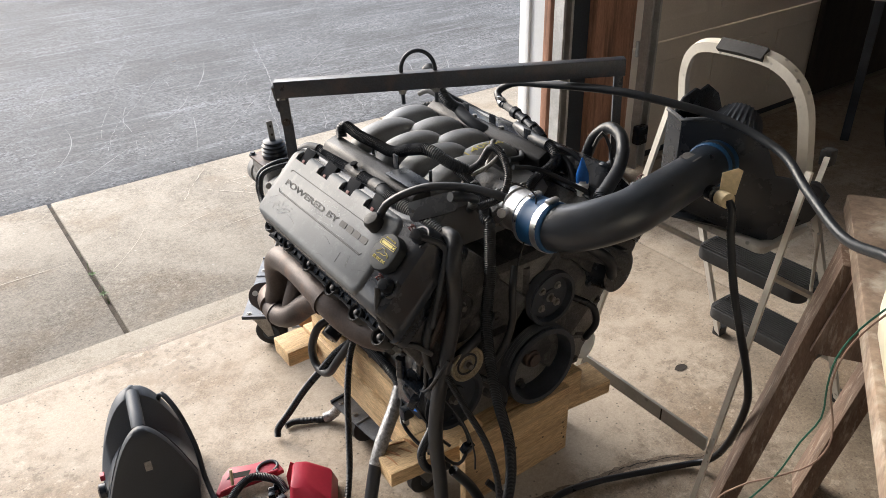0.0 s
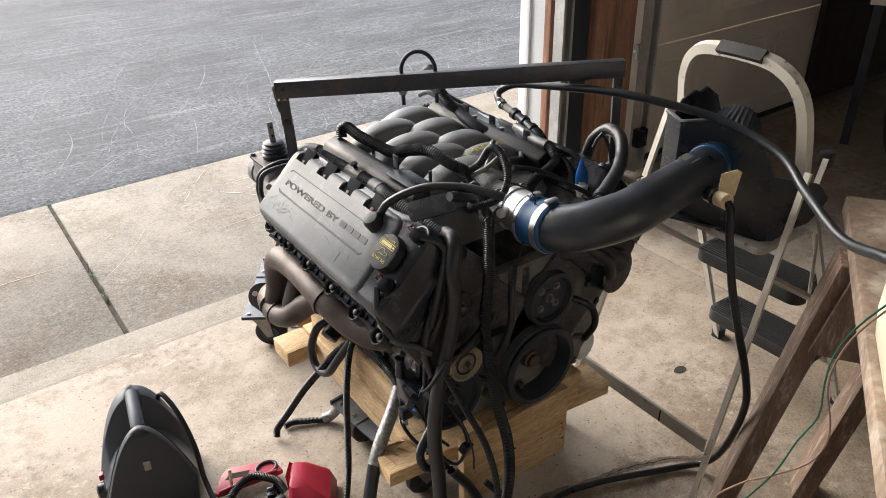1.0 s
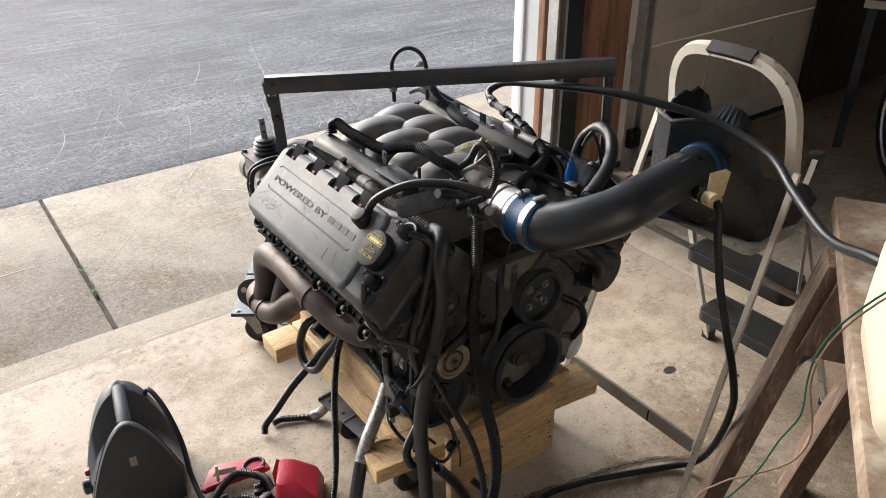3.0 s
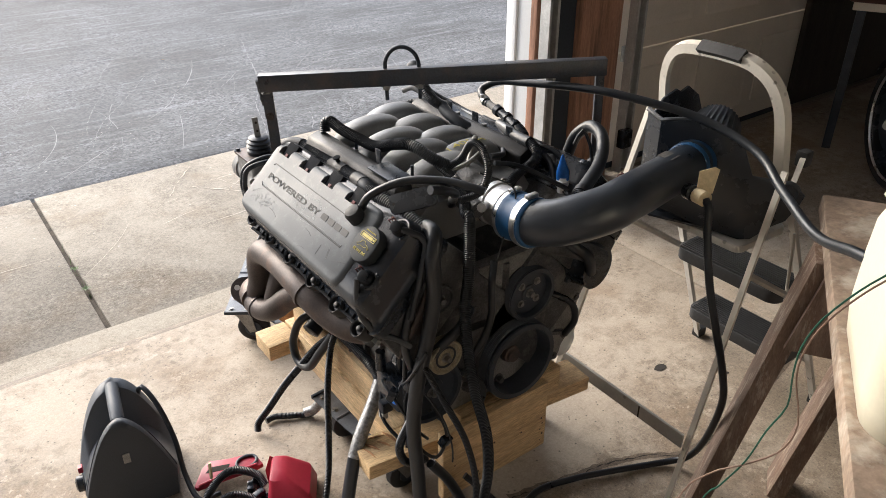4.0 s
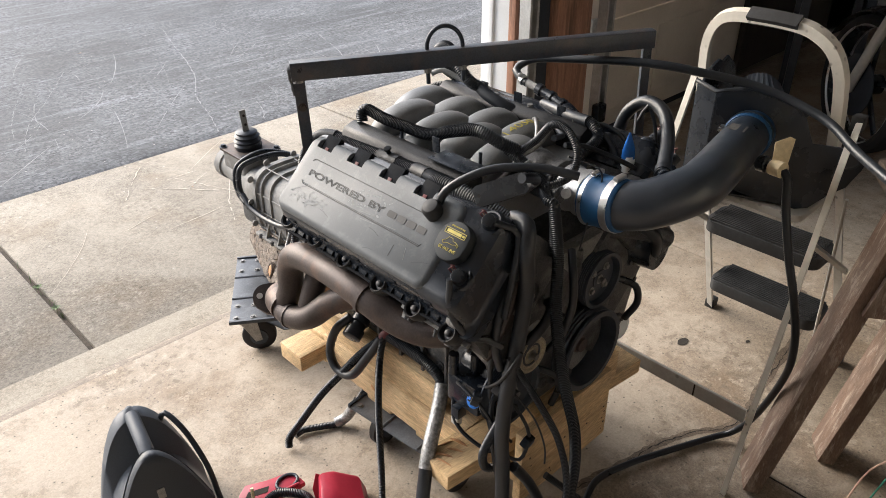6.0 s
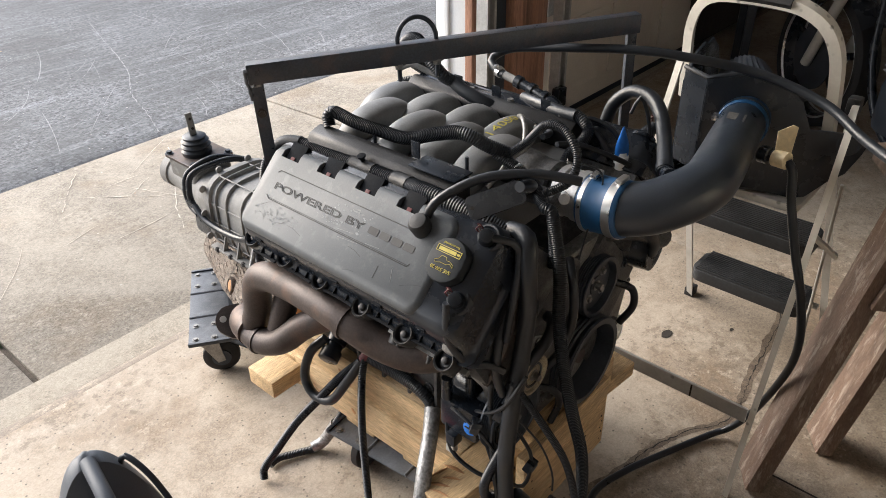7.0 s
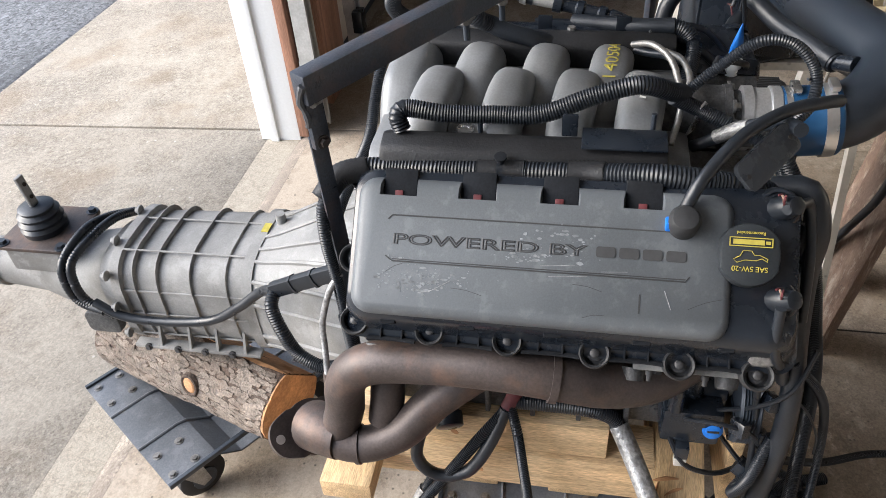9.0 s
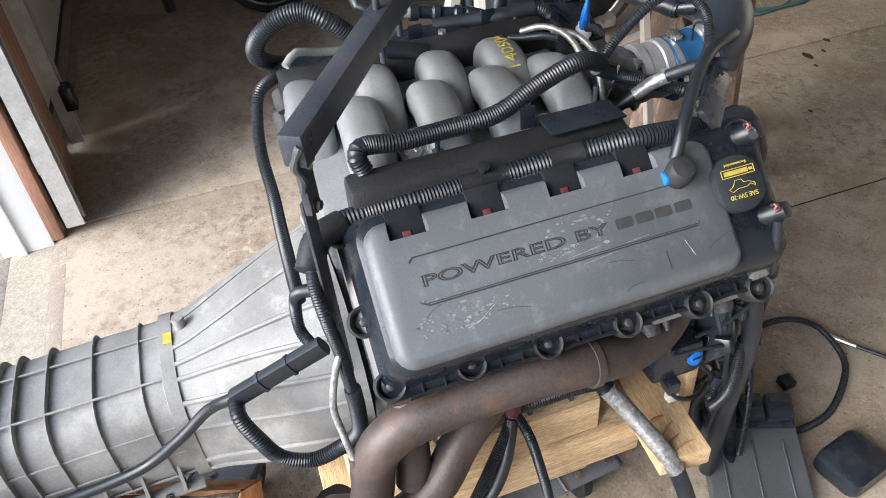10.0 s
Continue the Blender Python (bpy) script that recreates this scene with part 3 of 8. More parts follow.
def door_track(x, y, w, depth=0.03, low=0.03, top=2.3):
    """A vertical galvanised roller track: a C-shaped channel with slotted brackets."""
    t = thing("door_track", (x, y, low), "galvanised vertical garage door roller track with slotted brackets", "door track", "door tracks")
    c = [(-w / 2, 0), (w / 2, 0), (w / 2, depth), (w / 2 - 0.012, depth), (w / 2 - 0.012, depth - 0.004), (w / 2 - 0.004, depth - 0.004), (w / 2 - 0.004, 0.004), (-w / 2 + 0.004, 0.004), (-w / 2 + 0.004, depth - 0.004),
         (-w / 2 + 0.012, depth - 0.004), (-w / 2 + 0.012, depth), (-w / 2, depth)]
    part("channel", prism([(x + a, y - b) for a, b in c], low, top, Matrix.Identity(4)), GALV, t)
    for z in (low + 0.19, 0.75, 1.3, 1.9):
        part("bracket", box(x - w / 2 + 0.003, x + w / 2 + 0.02, y + 0.0005, y + 0.004, z, z + 0.06, 0.001), GALV, t, "slotted galvanised bracket")
        part("bolt", hexbolt((x, y - 0.004, z + 0.03), (0, -1, 0), 0.006), BOLT, t)
    return t


door_track(1.172, 1.188, 0.052, 0.052)
door_track(1.685, 1.19, 0.06, 0.045, 0.03)
structure("door_seal", box(1.66, 4.42, 1.286, 1.41, -0.03, 0.0125), NAVY, "black rubber seal under the closed door", "seal")
# the closed second door: sections with raised panels
door2 = thing("door_2", (3.03, 1.3, 0), "closed beige sectional garage door with raised panels, in shade", "garage door", kind="structure")
for s in range(4):
    z0 = 0.012 + s * 0.53
    sec = part("door_section", box(1.70, 4.42, 1.285, 1.325, z0, z0 + 0.524, 0.006), DOOR_PAINT, door2)
    for k in range(5):
        x0 = 1.79 + k * 0.525
        mm = axes((1, 0, 0), (0, 0, 1), (0, -1, 0), (0, 1.285, 0))
        part("panel", loft([(rrect(x0, x0 + 0.43, z0 + 0.09, z0 + 0.435, 0.01), -0.002), (rrect(x0, x0 + 0.43, z0 + 0.09, z0 + 0.435, 0.01), 0.006),
                            (rrect(x0 + 0.02, x0 + 0.41, z0 + 0.11, z0 + 0.415, 0.01), 0.001), (rrect(x0 + 0.035, x0 + 0.395, z0 + 0.125, z0 + 0.4, 0.01), 0.006)], mm), DOOR_PAINT, sec)
    part("hinge", box(1.74, 1.80, 1.272, 1.2845, z0 + 0.49, z0 + 0.56, 0.002), GALV, door2, "galvanised hinge with roller")
# added panel over the door's far part: deep shade given as near-black colour
structure("wall_panel", box(3.18, 5.19, 1.24, 1.272, 0.0125, 2.4, 0.004), SHADE_BOARD, "added near-black panel standing in for deep shade over the closed door's far part", "wall")
# floor crack
bm = bmesh.new()
pts = curve_points([(1.25, -0.02, 0), (1.037, -0.101, 0), (0.858, -0.128, 0), (0.693, -0.144, 0), (0.609, -0.159, 0), (0.495, -0.159, 0), (0.404, -0.105, 0), (0.343, -0.079, 0), (0.297, -0.062, 0), (0.185, -0.04, 0), (0.02, 0.0, 0)], 0.012)
rnd = random.Random(4)
la, lb = [], []
for p in pts:
    p = p + Vector((0, rnd.uniform(-0.003, 0.003), 0.0012))
    w = rnd.uniform(0.0003, 0.0022)
    la.append(bm.verts.new(p + Vector((0, w, 0))))
    lb.append(bm.verts.new(p - Vector((0, w, 0))))
for i in range(len(pts) - 1):
    bm.faces.new((la[i], la[i + 1], lb[i + 1], lb[i]))
smear = bmesh.new()
la, lb = [], []
for i, p in enumerate(pts):
    w = 0.011 + 0.016 * abs(noise.noise(Vector((i * 0.11, 0, 0)))) + 0.007 * noise.noise(Vector((i * 0.7, 3, 0)))
    la.append(smear.verts.new(p + Vector((0, w, 0.0006))))
    lb.append(smear.verts.new(p + Vector((0, -w * 0.8, 0.0006))))
for i in range(len(pts) - 1):
    smear.faces.new((la[i], la[i + 1], lb[i + 1], lb[i]))
structure("floor_stain", smear, DAMP, "brown damp stain along the floor crack", "stain")
structure("floor_crack", bm, CRACK, "ragged dark crack in the concrete floor", "crack")
structure("floor_joint", box(0.40, 0.404, -5.0, -0.30, -0.002, 0.0012), CRACK, "straight saw-cut control joint in the floor", "joint")

# ---- the engine ----
MC = axes((0, -1, 0), (0.70711, 0, 0.70711), (-0.70711, 0, 0.70711))      # left bank: along, up the slope, out
MIRROR = Matrix.Diagonal((-1, 1, 1, 1))
engine = thing("engine", (0, 0.28, 0.27), "grimy black and grey V8 car engine set on pine blocks", "engine")
COILS = (-0.487, -0.390, -0.292, -0.196)
FLANGE_BOLTS = (-0.547, -0.447, -0.347, -0.239, -0.138, -0.048)


def notch_outline(a0, a1, b0, b1, r, grow=0.0):
    """Round-cornered plate with four coil notches in its upper edge."""
    pts = []
    base = rrect(a0 - grow, a1 + grow, b0 - grow, b1 + grow, r + grow, 5)
    pts += base[:6]
    for c in reversed(COILS):
        w, d = 0.0215 - grow * 0.2, 0.027 + grow * 0.7
        pts += [(c + w, b1 + grow), (c + w, b1 - d), (c - w, b1 - d), (c - w, b1 + grow)]
    pts += base[6:]
    return pts


def cam_cover(m, left):
    """Cam cover: black ribbed tray with bolt cups, grey notched panel, cap, connectors."""
    body = [(rrect(-0.562, -0.004, 0.217, 0.440, 0.022), 0.662), (rrect(-0.562, -0.004, 0.217, 0.440, 0.022), 0.686), (rrect(-0.556, -0.009, 0.229, 0.436, 0.022), 0.690), (rrect(-0.554, -0.012, 0.235, 0.435, 0.023), 0.700),
            (rrect(-0.552, -0.016, 0.240, 0.433, 0.025), 0.722), (rrect(-0.545, -0.022, 0.248, 0.428, 0.028), 0.742), (rrect(-0.53, -0.036, 0.262, 0.416, 0.03), 0.750)]
    cover = part("cam_cover", loft(body, m), BLACK_PLASTIC, engine, "black plastic cam cover with grey raised panel")
    if left:
        panel = [(notch_outline(-0.537, -0.096, 0.252, 0.416, 0.022, 0.003), 0.738), (notch_outline(-0.537, -0.096, 0.252, 0.416, 0.022, 0.002), 0.748), (notch_outline(-0.537, -0.096, 0.252, 0.416, 0.022, -0.002), 0.7545),
                 (notch_outline(-0.537, -0.096, 0.252, 0.416, 0.022, -0.009), 0.7585)]
        part("panel", loft(panel, m), COVER_GREY, cover, "scuffed satin grey cover panel", angle=60)
    for a, b in [(q, 0.2376 - 0.0474 * (q + 0.549)) for q in FLANGE_BOLTS] + [(-0.556, 0.318), (-0.553, 0.428)]:
        o = m @ Vector((a, b, 0.671))
        up = m.to_3x3() @ Vector((0, 0, 1))
        part("bolt_cup", lathe(o, up, [(-0.008, 0.017), (0.006, 0.0195), (0.0225, 0.0195), (0.0255, 0.0175), (0.0235, 0.0150), (0.0125, 0.0138), (0.0125, 0.001)], 24), TREAD, cover)
        part("bolt", lathe(o + up * 0.0125, up, [(0, 0.0105), (0.003, 0.0100), (0.0032, 0.0062), (0.010, 0.0056), (0.0115, 0.0035), (0.0115, 0.0005)], 12), DARK_BOLT, cover)
    for a0, a1 in zip(FLANGE_BOLTS, FLANGE_BOLTS[1:]):
        d = a1 - a0
        part("skirt_lip", sweep([m @ Vector(q) for q in ((a0 + 0.018, 0.2165, 0.692), (a0 + 0.032, 0.2175, 0.690), (a0 + d / 2, 0.2178, 0.6895), (a1 - 0.032, 0.2175, 0.690), (a1 - 0.018, 0.2165, 0.692))], 0.0022, 6, flat=1.6), MATTE_BLACK, cover)
        for f in (0.36, 0.64):
            part("rib", box(a0 + d * f - 0.0011, a0 + d * f + 0.0011, 0.2182, 0.234, 0.6855, 0.6925, 0.0004, m=m, seg=1), MATTE_BLACK, cover)
        part("clip_slot", box(a0 + d * 0.42, a0 + d * 0.62, 0.2385, 0.2445, 0.716, 0.7285, 0.001, m=m, seg=1), MATTE_BLACK, cover)
    for a, b in ((-0.047, 0.407), (-0.045, 0.303)):
        o = m @ Vector((a, b, 0.742))
        up = m.to_3x3() @ Vector((0, 0, 1))
        part("sensor_boss", lathe(o, up, [(-0.004, 0.026), (0.004, 0.024), (0.0062, 0.0215), (0.0062, 0.0185), (-0.002, 0.0175), (-0.002, 0.001)], 24), BLACK_PLASTIC, cover)
        plug = part("connector", lathe(o + up * 0.004, up + (m.to_3x3() @ Vector((0.5, 0, 0))), [(-0.006, 0.0145), (0.014, 0.0140), (0.018, 0.012), (0.029, 0.0105), (0.030, 0.008)], 14), CONDUIT, cover, "black sensor connector with frayed wires")
        for j, wm in enumerate((COPPER_RED, TAUPE_WIRE, COPPER_RED)):
            part("wire", sweep([o + up * 0.024 + Vector((0.004 * j, 0, 0)), o + up * 0.035 + Vector((0.006 * j, 0.003, 0.004)), o + up * 0.039 + Vector((0.012, 0.004 * j, 0.002))], 0.0014, 5), wm, cover)
    return cover


cover_left = cam_cover(MC, True)
cover_right = cam_cover(MIRROR @ MC, False)
# lettering and grooves on the panel: two words, and plain bars where the maker's name stands
# the relief's edge shade is painted: dark outlines, bars and lines on the surface
zt = 0.7588
mesh_of_text("POWERED BY", 0.0175, MC @ pose(-0.490, 0.3365, zt), "lettering", ENGRAVE_SHADE_SCRATCH, cover_left, outline=0.00055, width=0.2326)
for k in range(4):
    a = -0.247 + k * 0.0262
    part("badge_bar", loft([(rrect(a, a + 0.022, 0.3365, 0.3490, 0.003), zt - 0.0003), (rrect(a, a + 0.022, 0.3365, 0.3490, 0.003), zt + 0.0006)], MC), ENGRAVE_SHADE_SCRATCH, cover_left)
part("groove", sweep([MC @ Vector(q) for q in ((-0.497, 0.366, zt), (-0.492, 0.371, zt), (-0.146, 0.371, zt), (-0.142, 0.366, zt))], 0.0009, 5, smooth=False), ENGRAVE_SHADE_SCRATCH, cover_left)
part("groove", sweep([MC @ Vector(q) for q in ((-0.497, 0.321, zt), (-0.488, 0.315, zt), (-0.146, 0.315, zt), (-0.142, 0.321, zt))], 0.0009, 5, smooth=False), ENGRAVE_SHADE_SCRATCH, cover_left)
part("groove", sweep([MC @ Vector(q) for q in ((-0.488, 0.3175, zt), (-0.146, 0.3175, zt))], 0.0006, 5, smooth=False), ENGRAVE_SHADE_SCRATCH, cover_left)
part("scratch", box(-0.196, -0.1945, 0.275, 0.297, zt - 0.0002, zt + 0.0003, m=MC), ENGRAVE_SHADE_SCRATCH, cover_left)
rnd = random.Random(3)
for k in range(5):
    a, b, an = rnd.uniform(-0.5, -0.14), rnd.uniform(0.262, 0.309), rnd.gauss(0.15, 0.35)
    ln_ = rnd.uniform(0.012, 0.055)
    part("scratch", sweep([MC @ Vector((a + s * ln_ * math.cos(an), b + s * ln_ * math.sin(an) + 0.002 * math.sin(s * 3), zt - 0.00035)) for s in (0, 0.5, 1)], rnd.uniform(0.00038, 0.00046), 4), ENGRAVE_SHADE_SCRATCH, cover_left)
# worn pale specks where the panel has been rubbed
bm = bmesh.new()
for cx, cy, sx, sy, cnt in ((-0.468, 0.291, 0.026, 0.009, 150), (-0.43, 0.300, 0.03, 0.008, 60), (-0.285, 0.352, 0.022, 0.010, 60), (-0.33, 0.33, 0.02, 0.004, 40), (-0.48, 0.318, 0.01, 0.002, 20)):
    for k in range(cnt):
        px, py = rnd.gauss(cx, sx), rnd.gauss(cy, sy)
        if not (-0.51 < px < -0.145 and 0.262 < py < 0.372):
            continue
        r = 0.0004 + 0.0019 * rnd.random() ** 3
        tw = rnd.uniform(0, 6.28)
        long = rnd.uniform(1.0, 2.6)
        bm.faces.new([bm.verts.new(MC @ Vector((px + r * long * rnd.uniform(0.6, 1.2) * math.cos(tw + w), py + r * rnd.uniform(0.6, 1.2) * math.sin(tw + w), zt + 0.00015))) for w in (0, 1.05, 2.1, 3.14, 4.2, 5.25)])
tagged(part("scuff_patch", bm, SCUFF_GREY, cover_left), "pale rubbed specks on the grey cover panel", kind="stuff")
for x, y, x1, y1 in ((-0.168, 0.303, -0.160, 0.282), (-0.24, 0.3195, -0.21, 0.3215), (-0.31, 0.3215, -0.27, 0.325), (-0.30, 0.3095, -0.255, 0.313), (-0.44, 0.281, -0.415, 0.296), (-0.452, 0.279, -0.43, 0.285)):
    part("scratch", sweep([MC @ Vector((x, y, zt)), MC @ Vector((x1, y1, zt))], 0.0004, 4, smooth=False), SCUFF, cover_left)
# torn gasket scrap, bare head casting and a stud under the cover's edge
rnd = random.Random(12)
bm = bmesh.new()
bmesh.ops.create_icosphere(bm, subdivisions=3, radius=1.0)
for v in bm.verts:
    v.co = Vector((-0.318, 0.262, 0.634)) + Vector((v.co.x * 0.009, v.co.y * 0.021, v.co.z * 0.007)) * (1 + 0.5 * noise.noise(v.co * 3.1)) + Vector((0, 0, 0.004 * noise.noise(v.co * 7)))
part("gasket_scrap", bm, SCRAP, engine, "torn yellow foam gasket scrap", angle=25)
part("head_edge", prism([(-0.185, 0.640), (-0.03, 0.640), (-0.02, 0.652), (-0.02, 0.661), (-0.19, 0.661)], 0.206, 0.2165, MC @ axes((1, 0, 0), (0, 0, 1), (0, -1, 0)) @ Matrix.Diagonal((1, 1, -1, 1)), bevel=0.0015), CAST, engine, "bare cast edge of the cylinder head")
for a in (-0.168, -0.10):
    part("stud", lathe(MC @ Vector((a, 0.206, 0.650)), MC.to_3x3() @ Vector((0, -1, -0.25)), [(0, 0.005), (0.006, 0.005), (0.0065, 0.0034), (0.014, 0.0034), (0.0145, 0.002)], 12), DARK_BOLT, engine)
# coils in the notches
for a in COILS:
    part("coil", box(a - 0.0205, a + 0.0205, 0.3895, 0.430, 0.735, 0.7508, 0.001, m=MC), MATTE_BLACK, cover_left, "dark ignition coil top in its notch")
    part("coil_plug", box(a - 0.006, a + 0.004, 0.3935, 0.4025, 0.7509, 0.7525, 0.001, m=MC), COPPER_RED, cover_left, "dull red coil plug lock")
# oil filler cap
o, up = MC @ Vector((-0.080, 0.350, 0.745)), MC.to_3x3() @ Vector((0, 0, 1))
capm = axes(MC.col[0][:3], MC.col[1][:3], MC.col[2][:3], o)
cap_out = [(0.036 * math.cos(w) * (1.0 if abs(math.cos(w * 1)) < 0.93 else 0.92), 0.036 * math.sin(w)) for w in (math.tau * k / 40 for k in range(40))]
oil_cap = part("oil_cap", loft([([(x * s, y * s) for x, y in cap_out], h) for s, h in ((0.95, -0.006), (1, -0.002), (1, 0.019), (0.96, 0.0235), (0.90, 0.0245))], capm), CAP_GREY, cover_left, "black oil filler cap with yellow print")
flip = capm @ pose(0, 0, 0.0250, 0, 0, 180)
for x0, x1, y0, y1 in ((-0.023, 0.023, -0.0190, -0.0180), (-0.023, 0.023, -0.0095, -0.0085), (-0.023, -0.022, -0.019, -0.0085), (0.022, 0.023, -0.019, -0.0085), (-0.014, 0.019, -0.0165, -0.011), (-0.0205, -0.0155, -0.0155, -0.012)):
    part("print_bar", box(x0, x1, y0, y1, 0, 0.0006, m=flip), YELLOW, oil_cap)
mesh_of_text("SAE 5W-20", 0.0082, flip @ pose(-0.019, 0.0135, 0), "lettering", YELLOW, oil_cap, width=0.038)
mesh_of_text("Recommended", 0.0052, flip @ pose(-0.015, -0.0255, 0), "lettering", YELLOW, oil_cap, width=0.03)
can = [(-0.018, 0.004), (-0.01, 0.0005), (-0.004, 0.0005), (-0.001, -0.004), (0.008, -0.004), (0.011, 0.002), (0.018, 0.006), (0.014, 0.0095), (0.006, 0.0065), (-0.006, 0.0065), (-0.012, 0.004), (-0.018, 0.0075)]
part("print_oilcan", sweep([flip @ Vector((x, y, 0.0003)) for x, y in can + can[:1]], 0.0005, 4, smooth=False), YELLOW, oil_cap)

# heads, block, sump
for m, nm in ((MC, "left"), (MIRROR @ MC, "right")):
    head = part("cylinder_head", prism([(0.222, 0.662), (0.437, 0.662), (0.44, 0.60), (0.43, 0.544), (0.215, 0.544), (0.205, 0.60)], 0.01, 0.552, m @ axes((0, 1, 0), (0, 0, 1), (-1, 0, 0)), bevel=0.006), GRIMY, engine, "grimy cast aluminium cylinder head")
    for k in range(5):
        a = -0.53 + k * 0.115
        part("head_boss", cyl(m @ Vector((a, 0.207, 0.63)), m @ Vector((a, 0.19, 0.63)), 0.016, 0.013, 14), GRIMY, head)
        part("bolt", hexbolt(m @ Vector((a + 0.03, 0.206, 0.625)), m.to_3x3() @ Vector((0, -1, 0)), 0.006), DARK_BOLT, head)
    bm = prism([(0.218, 0.543), (0.425, 0.543), (0.425, 0.32), (0.218, 0.32)], 0.02, 0.545, m @ axes((0, 1, 0), (0, 0, 1), (-1, 0, 0)), bevel=0.008)
    part("bank", bm, GRIMY, engine, "grimy aluminium cylinder bank")
block = [(-0.19, 0.50), (-0.215, 0.46), (-0.205, 0.36), (-0.17, 0.345), (0.17, 0.345), (0.205, 0.36), (0.215, 0.46), (0.19, 0.50), (0.0, 0.66)]
MXZ = axes((1, 0, 0), (0, 0, 1), (0, -1, 0))
blk = part("engine_block", prism(block, -0.556, -0.06, MXZ, bevel=0.008), GRIMY, engine, "grimy cast aluminium engine block")
for k in range(7):
    y = 0.1 + k * 0.072
    part("block_rib", box(-0.222, -0.2, y, y + 0.008, 0.365, 0.47, 0.002), GRIMY, blk)
    part("bolt", hexbolt((-0.212, y + 0.03, 0.40), (-1, 0, 0.1), 0.008), DARK_BOLT, blk)
part("oil_pan", prism([(-0.138, 0.344), (0.138, 0.344), (0.132, 0.27), (0.1, 0.255), (-0.1, 0.255), (-0.132, 0.27)], -0.55, -0.08, MXZ, bevel=0.01), DARK_STEEL, engine, "black steel oil pan")
# timing cover and what hangs on it
tc = [(-0.20, 0.40), (-0.17, 0.345), (0.17, 0.345), (0.20, 0.40), (0.23, 0.5), (0.335, 0.655), (0.30, 0.735), (0.23, 0.765), (0.10, 0.68), (-0.10, 0.68), (-0.23, 0.765), (-0.30, 0.735), (-0.335, 0.655), (-0.23, 0.5)]
front = part("timing_cover", prism(tc, -0.06, -0.03, MXZ, bevel=0.006), FRONT_ALU, engine, "grimy aluminium timing cover")
for k in range(len(tc)):
    x, z = tc[k]
    part("bolt", hexbolt((x * 0.94, 0.03, 0.55 + (z - 0.55) * 0.93), (0, -1, 0), 0.007), DARK_BOLT, front)
for x0, z0, x1, z1 in ((-0.05, 0.6, -0.28, 0.7), (0.05, 0.6, 0.28, 0.7), (-0.1, 0.45, -0.18, 0.42), (0.1, 0.45, 0.18, 0.42), (0.0, 0.67, 0.0, 0.55)):
    part("rib", sweep([(x0, 0.03, z0), (x1, 0.03, z1)], 0.008, 6, smooth=False), GRIMY, front)


def pulley(name, x, z, r, y0, depth, mat, label, grooves=5, hub=0.3, dish=0.5, rise=0.8):
    """A belt pulley facing forwards: ribbed rim, dished face and hub with a bolt."""
    prof = [(0, r * 0.97)]
    for g in range(grooves):
        h = depth * (0.15 + 0.7 * g / grooves)
        prof += [(h, r), (h + depth * 0.35 / grooves, r * 0.955)]
    prof += [(depth * 0.93, r), (depth, r * 0.98), (depth, r * 0.86), (depth * (1 - dish), r * 0.80), (depth * (1 - dish), r * hub * 1.05), (depth * rise, r * hub), (depth * rise, 0.001)]
    p = part(name, lathe((x, y0, z), (0, -1, 0), prof, 40), mat, engine, label)
    part("hub_bolt", hexbolt((x, y0 - depth * rise, z), (0, -1, 0), max(0.007, r * 0.11), 0.012), BOLT, p)
    return p


damper = pulley("crank_damper", 0.018, 0.436, 0.094, 0.045, 0.062, DARK_STEEL, "black dished crankshaft damper pulley", 6, 0.24, 0.88, 0.30)
part("hub", lathe((0.018, 0.027, 0.436), (0, -1, 0), [(0, 0.022), (0.010, 0.020), (0.012, 0.016), (0.018, 0.015), (0.018, 0.001)], 24), RUST, damper, "rusty damper hub washer")
wp = pulley("water_pump_pulley", 0.053, 0.586, 0.062, 0.03, 0.030, DARK_STEEL, "dark water pump pulley with four bolts", 5, 0.30, 0.45, 0.62)
for k in range(4):
    w = radians(45 + 90 * k)
    part("bolt", hexbolt((0.053 + 0.030 * math.cos(w), 0.0138, 0.586 + 0.030 * math.sin(w)), (0, -1, 0), 0.006), BOLT, wp)
idler = pulley("idler_pulley", -0.186, 0.5435, 0.038, 0.008, 0.028, BRASSY, "yellowed bare metal idler pulley", 0, 0.42, 0.15, 0.9)
for r0, r1 in ((0.024, 0.020),):
    part("face_ring", lathe((-0.186, -0.0150, 0.5435), (0, -1, 0), [(0, r0), (0.0022, r0), (0.0022, r1), (0, r1)], 32), DARK_STEEL, idler)
pulley("idler_pulley", -0.185, 0.668, 0.03, 0.02, 0.022, GRIMY, "grimy idler pulley", 0, 0.45, 0.2)
pulley("accessory_pulley", -0.205, 0.45, 0.072, 0.03, 0.03, DARK_STEEL, "dark accessory drive pulley", 5, 0.4, 0.3)
part("pump_body", lathe((-0.180, 0.06, 0.45), (0, 1, 0), [(-0.03, 0.03), (-0.02, 0.047), (0.06, 0.048), (0.075, 0.040), (0.075, 0.001)], 24), BLACK_PLASTIC, engine, "dark accessory pump body")
part("tensioner_arm", box(-0.135, -0.06, 0.0, 0.028, 0.535, 0.562, 0.006), GRIMY, engine)
part("oil_filter", lathe((0.155, 0.105, 0.405), (0.62, -0.60, -0.42), [(0, 0.03), (0.005, 0.037), (0.092, 0.037), (0.100, 0.030), (0.102, 0.01)], 28), WHITE_TRIM, engine, "white spin-on oil filter")
